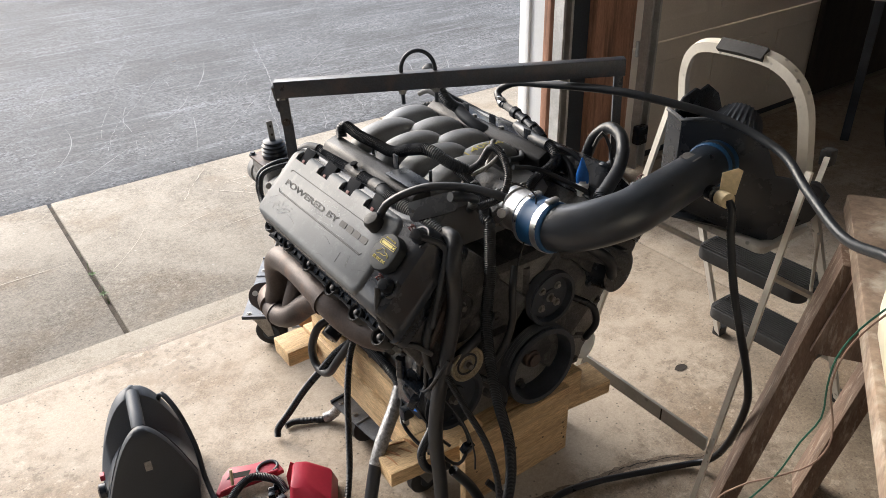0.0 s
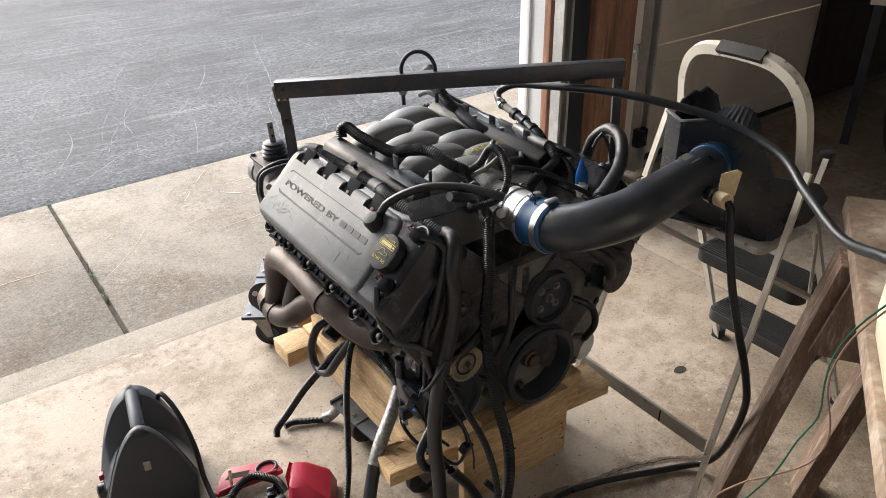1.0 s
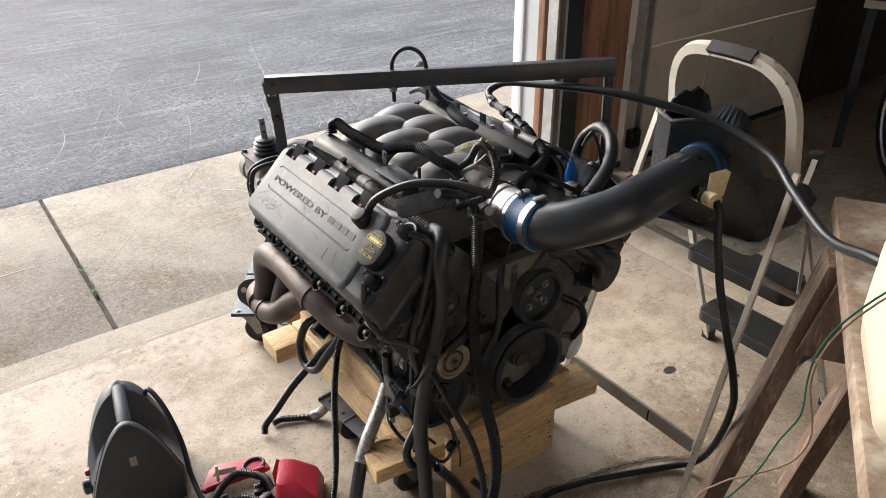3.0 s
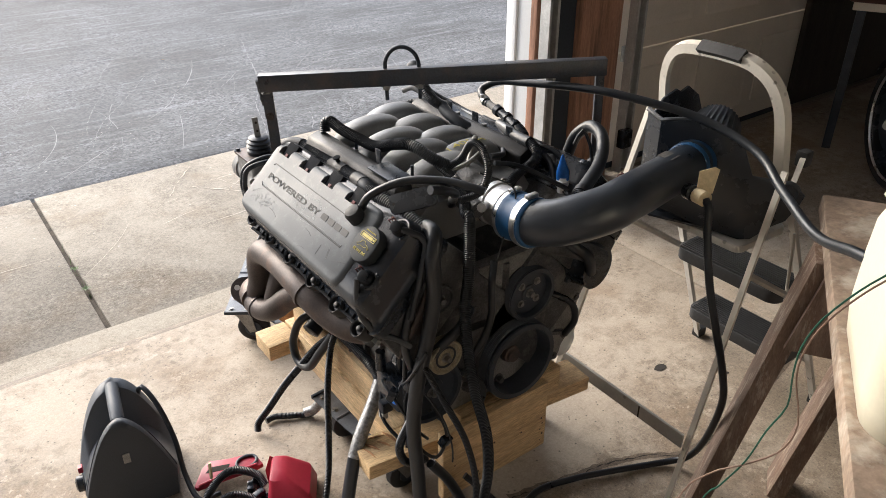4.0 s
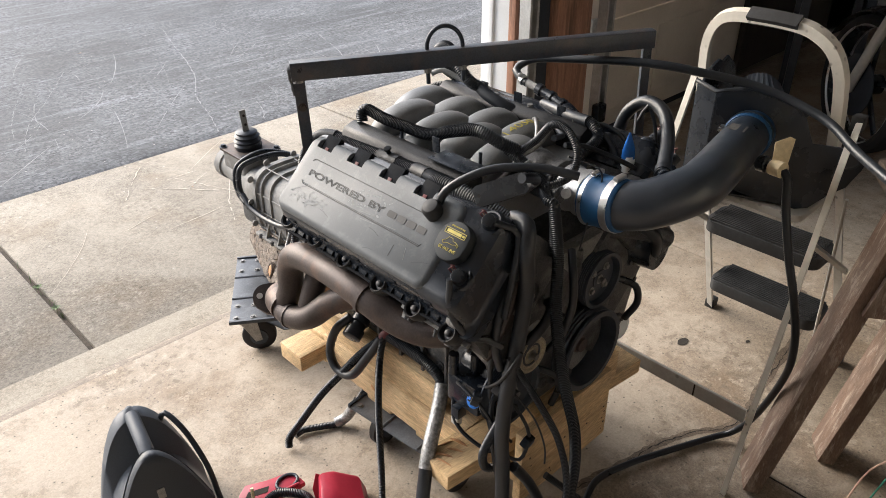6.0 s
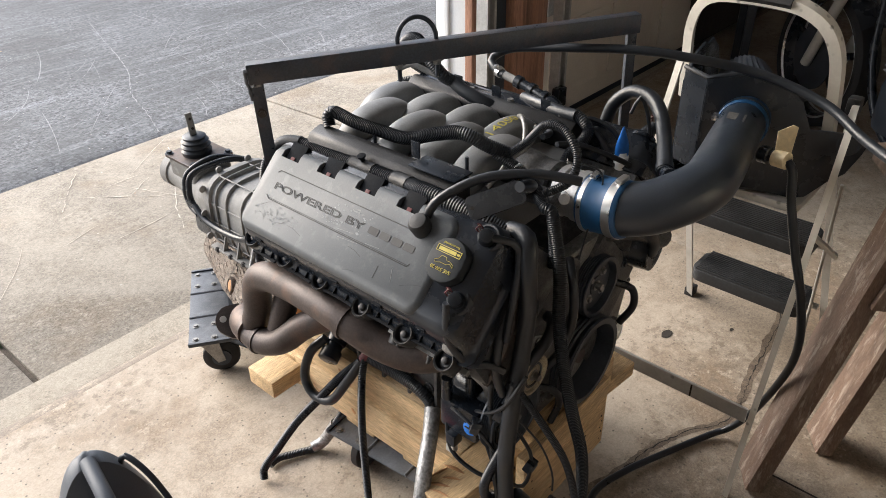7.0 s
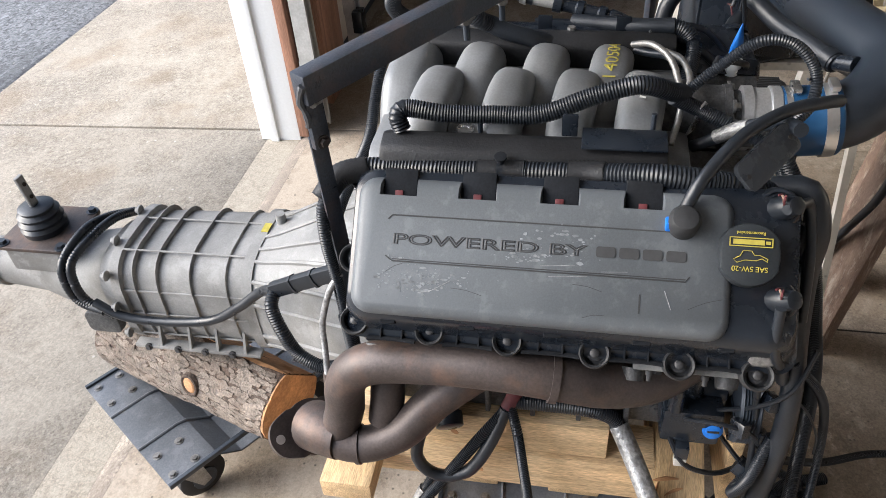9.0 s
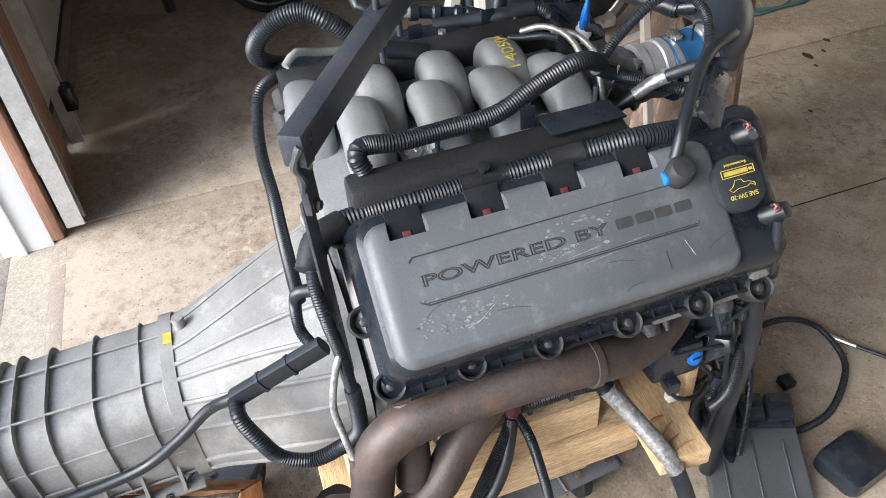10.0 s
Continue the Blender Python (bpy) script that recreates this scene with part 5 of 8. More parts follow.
# ---- intake pipe ----
pipe = thing("intake_pipe", (0.2, -0.12, 0.72), "satin black intake pipe with blue silicone couplers", "intake pipe")
TP = [(-0.012, -0.02, 0.796), (-0.011, -0.055, 0.802), (0.003, -0.092, 0.812), (0.027, -0.118, 0.823), (0.058, -0.135, 0.831), (0.093, -0.142, 0.835), (0.135, -0.137, 0.836), (0.20, -0.122, 0.831), (0.27, -0.105, 0.826), (0.35, -0.086, 0.820), (0.402, -0.074, 0.816), (0.44, -0.065, 0.813)]
part("tube", sweep(TP, 0.0445, 36, 0.01), TUBE_BLACK, pipe)
part("coupler", lathe((-0.012, 0.010, 0.794), (0, -1, 0.12), [(0, 0.046), (0.003, 0.0485), (0.020, 0.0485), (0.022, 0.0478), (0.050, 0.0478), (0.052, 0.0485), (0.071, 0.0485), (0.074, 0.046)], 40), BLUE, pipe, "blue silicone coupler")
for y, wd in ((0.005, 0.008), (-0.041, 0.015)):
    cl = part("clamp", lathe((-0.012, y, 0.7945 - 0.12 * y), (0, -1, 0.12), [(0, 0.0484), (0.0, 0.0496), (wd, 0.0496), (wd, 0.0484)], 40), ALU, pipe, "bright stainless hose clamp")
    part("clamp_screw", box(-0.027, 0.001, y - 0.012, y, 0.845 - 0.12 * y, 0.8535 - 0.12 * y, 0.003), ALU, cl)
dv = (Vector(TP[-1]) - Vector(TP[-3])).normalized()
part("coupler", lathe(Vector(TP[-1]) - dv * 0.04, dv, [(0, 0.046), (0.004, 0.0488), (0.06, 0.0488), (0.064, 0.046)], 36), BLUE, pipe, "blue silicone coupler")
cl = part("clamp", lathe(Vector(TP[-1]) - dv * 0.03, dv, [(0, 0.0488), (0.0, 0.0502), (0.012, 0.0502), (0.012, 0.0488)], 36), DARK_STEEL, pipe, "steel hose clamp")
part("clamp_screw", box(-0.015, 0.012, -0.005, 0.005, -0.004, 0.007, 0.002, m=axes(dv, (0, 0, 1), dv.cross(Vector((0, 0, 1))), Vector(TP[-1]) - dv * 0.025 + Vector((-0.03, 0.045, 0.012)))), ALU, cl)
part("label_patch", sweep([Vector(TP[-3]) + Vector((-0.012, -0.0, 0.0449)) - dv * 0.045, Vector(TP[-3]) + Vector((-0.012, 0.0, 0.0452)) - dv * 0.005], 0.016, 4, flat=0.02, smooth=False, side=(0.5, 0.86, 0)), BOLT, pipe, "small silvery sticker")
part("hose_barb", cyl((0.062, -0.092, 0.845), (0.095, -0.067, 0.834), 0.012, 0.011, 16), BLACK_PLASTIC, pipe)
# breather hose arching from the pipe to the right cam cover
hose = thing("breather_hose", (0.2, 0.05, 0.80), "thick black rubber breather hose in an arch", "hose")
part("hose", sweep([(0.083, -0.073, 0.836), (0.144, -0.041, 0.840), (0.199, -0.011, 0.844), (0.242, 0.019, 0.861), (0.269, 0.050, 0.876), (0.285, 0.086, 0.879), (0.295, 0.117, 0.868), (0.290, 0.144, 0.840), (0.282, 0.154, 0.80), (0.272, 0.158, 0.765)], 0.0135, 16), RUBBER, hose)
part("clamp", cyl((0.088, -0.071, 0.836), (0.104, -0.062, 0.838), 0.0155, seg=16), CONDUIT, hose)
# sensor in the pipe, wrapped in tape, and its cable to the floor
sens = thing("air_sensor", (0.31, -0.2, 0.76), "sensor plug in the pipe flagged with masking tape", "sensor")
part("plug_body", lathe((0.311, -0.150, 0.812), (-0.25, -0.9, 0.1), [(0, 0.016), (0.018, 0.016), (0.02, 0.012), (0.045, 0.012)], 16), BLACK_PLASTIC, sens)
part("tape_wrap", lathe((0.305, -0.176, 0.814), (-0.25, -0.9, 0.1), [(0, 0.015), (0.026, 0.0155), (0.027, 0.013)], 14), TAN, sens, "cream masking tape wrap")
part("tape_flag", prism([(0, 0), (0.034, 0.004), (0.046, 0.05), (0.036, 0.056), (0.006, 0.05)], 0, 0.0012, axes((0.75, -0.6, 0.1), (0.1, 0.2, 0.97), (-0.6, -0.75, 0.2), (0.301, -0.176, 0.812))), TAN, sens, "cream masking tape flag")
cable = thing("sensor_cable", (0.3, -0.25, 0.0), "black corrugated cable hanging to the floor", "cable")
part("cable", sweep([(0.300, -0.200, 0.816), (0.296, -0.214, 0.800), (0.289, -0.226, 0.75), (0.278, -0.258, 0.66), (0.282, -0.288, 0.57), (0.322, -0.300, 0.45), (0.378, -0.285, 0.32), (0.430, -0.235, 0.14), (0.445, -0.190, 0.04), (0.41, -0.150, 0.011), (0.27, -0.088, 0.011), (0.18, -0.052, 0.011), (0.08, -0.03, 0.012), (-0.04, -0.06, 0.012), (-0.12, -0.02, 0.03), (-0.16, 0.02, 0.10)], 0.0085, 10, ridge=0.0006, pitch=0.0045), CONDUIT, cable)

# ---- airbox ----
abox = thing("airbox", (0.5, -0.05, 0.66), "black plastic open airbox leaning on the step stool", "airbox")
shell = bmesh.new()
A0, A1, A2 = Vector((0.440, 0.072, 0)), Vector((0.412, 0.011, 0)), Vector((0.538, -0.283, 0))


def wall_sheet(p, q, zp0, zp1, zq0, zq1, th=0.005, bm=None):
    bm = bm or bmesh.new()
    d = (q - p).normalized()
    n = Vector((-d.y, d.x, 0)) * th
    rings(bm, [[p + Vector((0, 0, zp0)), q + Vector((0, 0, zq0)), q + Vector((0, 0, zq1)), p + Vector((0, 0, zp1))],
               [p + n + Vector((0, 0, zp0)), q + n + Vector((0, 0, zq0)), q + n + Vector((0, 0, zq1)), p + n + Vector((0, 0, zp1))]])
    return bm


face = bmesh.new()
fm = axes((A2 - A1).normalized(), (0, 0, 1), Vector((0, 0, 1)).cross((A2 - A1).normalized()) * -1, A1)
prism([(0, 0.690), (0, 0.888), (0.03, 0.896), (0.065, 0.903), (0.125, 0.896), (0.158, 0.884), (0.178, 0.862), (0.190, 0.835), (0.203, 0.806), (0.255, 0.806), (0.295, 0.798), (0.310, 0.785), (0.304, 0.764), (0.285, 0.722), (0.258, 0.700), (0.225, 0.662), (0.200, 0.655), (0.100, 0.668), (0.02, 0.688)], 0, 0.006, fm, face, bevel=0.0015)
part("front_panel", face, BLACK_PLASTIC, abox)
part("side_panel", wall_sheet(A0, A1 + Vector((-0.001, 0.001, 0)), 0.69, 0.890, 0.692, 0.888), BLACK_PLASTIC, abox)
part("back_panel", prism([(0, 0.66), (0, 0.86), (0.05, 0.905), (0.10, 0.915), (0.12, 0.905), (0.15, 0.912), (0.20, 0.88), (0.23, 0.83), (0.24, 0.66)], 0, 0.006, axes((0.99, 0.1, 0), (0, 0, 1), (0.1, -0.99, 0), A0 + Vector((0.005, 0.004, 0))), bevel=0.0015), BLACK_PLASTIC, abox)
part("base_panel", prism([(A0.x, A0.y), (A1.x + 0.006, A1.y + 0.004), (0.50, -0.18), (0.66, -0.10), (0.66, 0.09)], 0.655, 0.661, Matrix.Identity(4), bevel=0.0015), BLACK_PLASTIC, abox)
part("rim", sweep([A0 + Vector((0, 0, 0.892)), A1 + Vector((0, 0, 0.890)), fm @ Vector((0.03, 0.898, 0.003)), fm @ Vector((0.065, 0.905, 0.003)), fm @ Vector((0.125, 0.898, 0.003)), fm @ Vector((0.159, 0.886, 0.003)), fm @ Vector((0.180, 0.862, 0.003))], 0.005, 8, smooth=False), RUBBER, abox, "rubber edge strip")
part("grommet", lathe(fm @ Vector((0.277, 0.784, -0.004)), fm.col[2][:3], [(0, 0.012), (0, 0.024), (0.008, 0.026), (0.012, 0.02), (0.008, 0.012)], 20), RUBBER, abox, "round rubber mounting grommet")
fc = Vector((0.49, -0.050, 0.815))
fd = Vector((0.86, 0.42, 0.08)).normalized()
filt = bmesh.new()
loops = []
for h, r in ((0.0, 0.045), (0.01, 0.068), (0.03, 0.07), (0.15, 0.055), (0.16, 0.045), (0.165, 0.01)):
    x = fd.orthogonal().normalized()
    y = fd.cross(x)
    loops.append([fc + fd * h + (x * math.cos(a) + y * math.sin(a)) * (r * (0.94 if (k % 2 and 0.005 < h < 0.155) else 1.0)) for k, a in enumerate(math.tau * j / 72 for j in range(72))])
part("filter", rings(filt, loops), DARK_STEEL, abox, "pleated conical air filter")

# ---- step stool ----
stool = thing("step_stool", (0.6, -0.045, 0), "folding two-step stool, cream handle, black ribbed treads", "step stool")


def on_loop(y, z):
    return Vector((0.276 + 0.250 * z, y, z))


def on_top(y, z):
    return Vector((0.562 - 0.17 * (z - 0.85), y, z))


loop_pts = [on_top(0.124, 0.78), on_top(0.124, 0.88), on_top(0.121, 0.945), on_top(0.104, 0.992), on_top(0.070, 1.016), on_top(0.0, 1.023), on_top(-0.075, 1.021), on_top(-0.115, 1.011), on_top(-0.152, 0.985), on_top(-0.176, 0.938), on_top(-0.186, 0.87), on_top(-0.192, 0.77)]
part("handle_frame", sweep(loop_pts, 0.017, 4, 0.012, flat=0.72, side=(0.4, 0.4, 0)), CREAM_PAINT, stool, "cream enamelled handle loop")
part("grip", sweep([on_top(0.028, 1.023), on_top(-0.03, 1.024), on_top(-0.080, 1.0225)], 0.0205, 4, flat=0.9, side=(0.4, 0.4, 0)), TREAD, stool, "ribbed black rubber grip")
part("link_rod", cyl((0.70, -0.235, 0.20), (0.60, -0.24, 0.66), 0.004, seg=10), STOOL_GREY, stool, "thin folding link rod")
part("leg", sweep([on_loop(0.172, 0.0), on_loop(0.110, 0.88)], 0.0125, 4, flat=0.7, side=(0.4, 0.4, 0), smooth=False), CREAM_PAINT, stool)
part("leg", sweep([on_loop(-0.256, 0.0), on_loop(-0.246, 0.84)], 0.0115, 4, flat=0.7, side=(0.4, 0.4, 0), smooth=False), CREAM_PAINT, stool)
part("foot_rail", box(0.318, 0.326, -0.244, 0.146, 0.188, 0.226, 0.002), STOOL_GREY, stool, "grey flat lower rail with a dark chip")
part("chip", box(0.3172, 0.3178, -0.118, -0.114, 0.19, 0.224), CRACK, stool)


def on_rear(y, z):
    return Vector((0.951 - 0.47 * z, y, z))


for y0, y1 in ((0.155, 0.118), (-0.245, -0.205)):
    part("rear_leg", sweep([on_rear(y0, 0.0), on_rear(y1, 0.74)], 0.017, 4, flat=0.6, side=(0.4, 0.4, 0), smooth=False), STOOL_GREY, stool)
    part("foot", box(*(lambda p: (p.x - 0.016, p.x + 0.02, p.y - 0.014, p.y + 0.014, 0.0, 0.03))(on_rear(y0, 0.0)), 0.004), TREAD, stool, "black rubber foot")
for z, y0, y1, x in ((0.392, 0.108, -0.20, 0.782), (0.146, 0.112, -0.20, 0.895)):
    tread = part("tread", prism(rrect(x - 0.105, x + 0.018, y1, y0, 0.03, 5), z + 0.02, z + 0.055, Matrix.Identity(4), bevel=0.005), TREAD, stool, "black ribbed rubber tread")
    for k in range(13):
        part("tread_rib", box(x - 0.10 + k * 0.009, x - 0.096 + k * 0.009, y1 + 0.015, y0 - 0.015, z + 0.0549, z + 0.0605), TREAD, tread)
    part("cross_tube", cyl((x + 0.005, y1 - 0.015, z + 0.01), (x + 0.005, y0 + 0.012, z + 0.01), 0.009, seg=12), STOOL_GREY, stool)
for y in (0.125, -0.245):
    part("brace", sweep([on_rear(y, 0.40), on_loop(y, 0.62)], 0.008, 4, flat=0.4, smooth=False), STOOL_GREY, stool)
part("hinge", sweep([Vector((0.590, -0.222, 0.835)), Vector((0.54, -0.232, 0.735))], 0.013, 4, flat=0.5, smooth=False, side=(0.4, 0.4, 0)), CREAM_PAINT, stool, "white hinge bar")
part("hinge_cap", box(0.585, 0.613, -0.232, -0.206, 0.815, 0.85, 0.006), TREAD, stool)
part("top_plate", prism(rrect(0.46, 0.64, -0.20, 0.09, 0.02), 0.635, 0.653, Matrix.Identity(4), bevel=0.004), STOOL_GREY, stool)

# ---- sawhorses and fuel jug ----
BD, BQ = Vector((-0.843, -0.538, 0)), Vector((0.538, -0.843, 0))
BE = Vector((0.60, -0.28, 0))


def sawhorse():
    t = thing("sawhorse", (0.32, -0.52, 0), "old brown-painted wooden sawhorse, worn and paint-splashed", "sawhorse", "sawhorses")
    m = axes(BD, -BQ, (0, 0, 1), BE)       # along, across (towards the engine), up
    bm = box(0, 1.25, -0.125, 0.005, 0.732, 0.772, 0.006, m=m)
    for v in bm.verts:
        v.co += Vector(noise.noise_vector(v.co * 30)) * 0.002
    part("beam", bm, RAWWOOD, t, "weathered board top, scuffed pale")
    for s in (0.21, 1.05):
        for sgn, off, splay in ((1, 0.0, 0.13), (-1, -0.12, 0.175)):
            a, b = m @ Vector((s, off, 0.74)), m @ Vector((s - 0.012, off + sgn * splay, 0.0))
            ax = (a - b).normalized()
            w = BD
            n = ax.cross(w).normalized()
            part("leg", box(-0.045, 0.045, -0.019, 0.019, 0.0, (a - b).length, 0.003, m=axes(w, n, ax, b)), OLDWOOD, t)
        part("gusset", prism([(-0.115, 0.735), (-0.005, 0.735), (0.035, 0.55), (-0.155, 0.55)], s + 0.046, s + 0.06, m @ axes((0, 1, 0), (0, 0, 1), (1, 0, 0)), bevel=0.002), OLDWOOD, t, "dark plywood gusset")
    return t


horse = sawhorse()
copy_thing(horse, Matrix.Translation(horse.location + Vector((0.215, -0.085, 0))))["label"] = "second old brown wooden sawhorse nested beside the first"

jug = thing("fuel_jug", (0.129, -0.70, 0.772), "translucent cream plastic fuel jug on the sawhorse", "jug")
JM = axes(BD, -BQ, (0, 0, 1), Vector((0.129, -0.70, 0.772)))
prof = [(0.0, 0.82, 0.8), (0.008, 0.96, 0.94), (0.05, 1, 1), (0.14, 1.0, 1.0), (0.19, 0.99, 0.98), (0.225, 0.90, 0.88), (0.25, 0.72, 0.70), (0.268, 0.45, 0.45), (0.275, 0.2, 0.25)]
part("body", loft([(rrect(-0.16 * a, 0.16 * a, -0.10 * b, 0.10 * b, 0.055 * min(a, b), 7), h) for h, a, b in prof], JM), JUG, jug, angle=80)
part("handle", sweep([JM @ Vector(q) for q in ((-0.12, 0, 0.235), (-0.115, 0, 0.285), (-0.06, 0, 0.31), (0.02, 0, 0.30), (0.05, 0, 0.27))], 0.016, 12), JUG, jug)
part("spout", lathe(JM @ Vector((-0.11, 0.05, 0.22)), (-BD * 0.5 - BQ * 0.6 + Vector((0, 0, 0.5))), [(0, 0.035), (0.02, 0.03), (0.04, 0.028)], 20), JUG, jug)
part("cap", lathe(JM @ Vector((-0.10, 0.02, 0.26)), (0, 0, 1), [(0, 0.026), (0.004, 0.028), (0.022, 0.027), (0.024, 0.02), (0.024, 0.001)], 24), RED, jug, "red screw cap")
fh = thing("fuel_hose", (0.4, 0.0, 0.85), "long black rubber fuel hose arching to the jug", "hose")
part("hose", sweep([(0.219, 0.365, 0.869), (0.222, 0.382, 0.873), (0.232, 0.410, 0.885), (0.250, 0.405, 0.899), (0.259, 0.370, 0.915), (0.274, 0.30, 0.926), (0.297, 0.215, 0.936), (0.320, 0.135, 0.943), (0.357, 0.06, 0.938), (0.43, -0.07, 0.913), (0.445, -0.20, 0.878), (0.385, -0.30, 0.85), (0.28, -0.43, 0.846), (0.20, -0.53, 0.886), (0.17, -0.57, 0.90)], 0.009, 14), RUBBER, fh)
clip = part("clip", cyl((0.220, 0.374, 0.871), (0.2225, 0.384, 0.874), 0.0115, seg=16), ALU, fh, "bright hose clip")
part("clip_ear", box(-0.004, 0.004, -0.004, 0.004, 0.0, 0.008, 0.001, m=pose(0.214, 0.382, 0.881)), ALU, clip)
part("metal_end", cyl((0.2205, 0.372, 0.8705), (0.217, 0.330, 0.864), 0.0085, seg=14), CAST, fh, "dull metal hose end")
part("connector", sweep([(0.2175, 0.332, 0.8645), (0.215, 0.300, 0.859), (0.210, 0.268, 0.853), (0.205, 0.236, 0.846), (0.20, 0.215, 0.838)], lambda t: 0.010 + (0.0035 if t < 0.12 or 0.3 < t < 0.42 or 0.6 < t < 0.7 else 0) + (0.003 if t > 0.75 else 0), 14, 0.003), BLACK_PLASTIC, fh, "black quick connector")
WIRE_START = [(0.035, -0.712, 1.055), (-0.03, -0.705, 1.058), (-0.099, -0.692, 1.042), (-0.117, -0.672, 1.013), (-0.134, -0.652, 0.973), (-0.143, -0.642, 0.933), (-0.143, -0.641, 0.892)]
GREEN_RUN = [(-0.141, -0.644, 0.845), (-0.151, -0.633, 0.803), (-0.161, -0.622, 0.748), (-0.175, -0.605, 0.700), (-0.191, -0.588, 0.654), (-0.28, -0.56, 0.45), (-0.40, -0.62, 0.18), (-0.45, -0.75, 0.01)]
BROWN_RUN = [(-0.132, -0.655, 0.837), (-0.130, -0.657, 0.804), (-0.139, -0.647, 0.769), (-0.163, -0.620, 0.741), (-0.188, -0.591, 0.715), (-0.209, -0.567, 0.653), (-0.30, -0.56, 0.45), (-0.43, -0.64, 0.18), (-0.50, -0.78, 0.01)]
for nm, pts, mt, lb in (("green_wire", WIRE_START + GREEN_RUN, GREEN_WIRE, "thin green wire trailing from the jug to the floor"), ("brown_wire", [(x + 0.004, y - 0.003, z - 0.004) for x, y, z in WIRE_START] + BROWN_RUN, TAUPE_WIRE, "thin taupe wire trailing from the jug to the floor")):
    w = thing(nm, pts[-1], lb, "wire")
    part("wire", sweep(pts, 0.0012, 6), mt, w)
    part("terminal", box(pts[0][0] - 0.012, pts[0][0] + 0.012, pts[0][1] - 0.006, pts[0][1] + 0.006, pts[0][2] - 0.004, pts[0][2] + 0.006, 0.002), RED if mt is GREEN_WIRE else CONDUIT, w, "crimp terminal")

# ---- dollies, timbers and log ----
def dolly(a, b, length, label):
    """A steel moving dolly: two bolted end plates, a dished middle, side rails and casters. a, b: the corners of its outer edge."""
    a, b = Vector((*a, 0)), Vector((*b, 0))
    u = (b - a).normalized()
    w = Vector((-u.y, u.x, 0))
    if w.x < 0:
        w = -w
    width = (b - a).length
    t = thing("dolly", (a + b) / 2 + w * length / 2, label, "dolly", "dollies")
    m = axes(u, w, (0, 0, 1), a)
    zt = 0.135
    poly = [(0, zt), (0.085, zt), (0.105, zt - 0.006), (length / 2 - 0.06, zt - 0.04), (length / 2 + 0.06, zt - 0.04), (length - 0.105, zt - 0.006), (length - 0.085, zt), (length, zt)]
    bm = bmesh.new()
    lo = [[m @ Vector((x, y, z - 0.004)) for y, z in poly] for x in (0, width)]
    hi = [[m @ Vector((x, y, z)) for y, z in poly] for x in (0, width)]
    for s, q in ((hi, 1), (lo, 0)):
        va, vb = [bm.verts.new(p) for p in s[0]], [bm.verts.new(p) for p in s[1]]
        for i in range(len(poly) - 1):
            bm.faces.new((va[i], va[i + 1], vb[i + 1], vb[i]))
    part("deck", bm, DECK_STEEL, t, angle=20)
    for x in (0.0, width):
        part("side_rail", prism([(x - 0.004, zt + 0.005), (x + 0.004, zt + 0.005), (x + 0.004, zt - 0.006), (x - 0.004, zt - 0.006)], 0, length, m @ axes((1, 0, 0), (0, 0, 1), (0, 1, 0)), bevel=0.001), DARK_STEEL, t)
    for x in (width * 0.33, width * 0.66):
        part("ridge", sweep([m @ Vector((x, y, z + 0.0005)) for y, z in poly], 0.0035, 6, smooth=False), DECK_STEEL, t)
    for y in (0.0425, length - 0.0425):
        for x in (0.05, width - 0.05):
            for dx in (-0.03, 0.03):
                for dy in (-0.024, 0.024):
                    part("bolt", hexbolt(m @ Vector((x + dx, y + dy, zt)), (0, 0, 1), 0.006, 0.005), BOLT, t)
            o = m @ Vector((x, y, 0))
            fork = part("caster_fork", box(-0.028, 0.028, -0.018, 0.03, zt - 0.03, zt - 0.006, 0.004, m=axes(u, w, (0, 0, 1), o)), BOLT, t, "caster plate")
            for s in (-0.022, 0.022):
                part("fork_side", prism([(-0.02, zt - 0.02), (0.03, zt - 0.02), (0.04, 0.045), (0.02, 0.04)], s - 0.002, s + 0.002, axes(w, (0, 0, 1), u, o)), BOLT, fork)
            part("wheel", lathe(o + w * 0.03 + Vector((0, 0, 0.05)) - u * 0.016, u, [(0, 0.02), (0.002, 0.034), (0.004, 0.046), (0.008, 0.05), (0.024, 0.05), (0.028, 0.046), (0.03, 0.034), (0.032, 0.02)], 28), TYRE, fork, "black rubber caster wheel")
            part("wheel_hub", cyl(o + w * 0.03 + Vector((0, 0, 0.05)) - u * 0.0185, o + w * 0.03 + Vector((0, 0, 0.05)) + u * 0.0185, 0.026, seg=20), DARK_STEEL, fork)
    return t


dolly((-0.098, 1.280), (-0.298, 0.988), 0.42, "dark steel four-caster dolly under the log and gearbox")
dolly((-0.262, 0.478), (-0.228, 0.140), 0.48, "dark steel four-caster dolly under the timbers")


def timber(x0, x1, y0, y1, z0, z1, mat, label):
    """A sawn timber with eased edges, checks and knots."""
    bm = box(x0, x1, y0, y1, z0, z1, 0.004)
    ob = single("timber_block", bm, mat, label, "timber", "timbers under the engine")
    if mat is PINE:
        k = (x0, (y0 * 0.4 + y1 * 0.6), (z0 * 0.6 + z1 * 0.4))
        kn = part("knot", lathe(k, (-1, 0, 0), [(-0.001, 0.009), (0.0006, 0.008), (0.0008, 0.001)], 14, squash=0.6), LOGWOOD, None)
        kn.parent = ob
        kn.location = -ob.location
    return ob


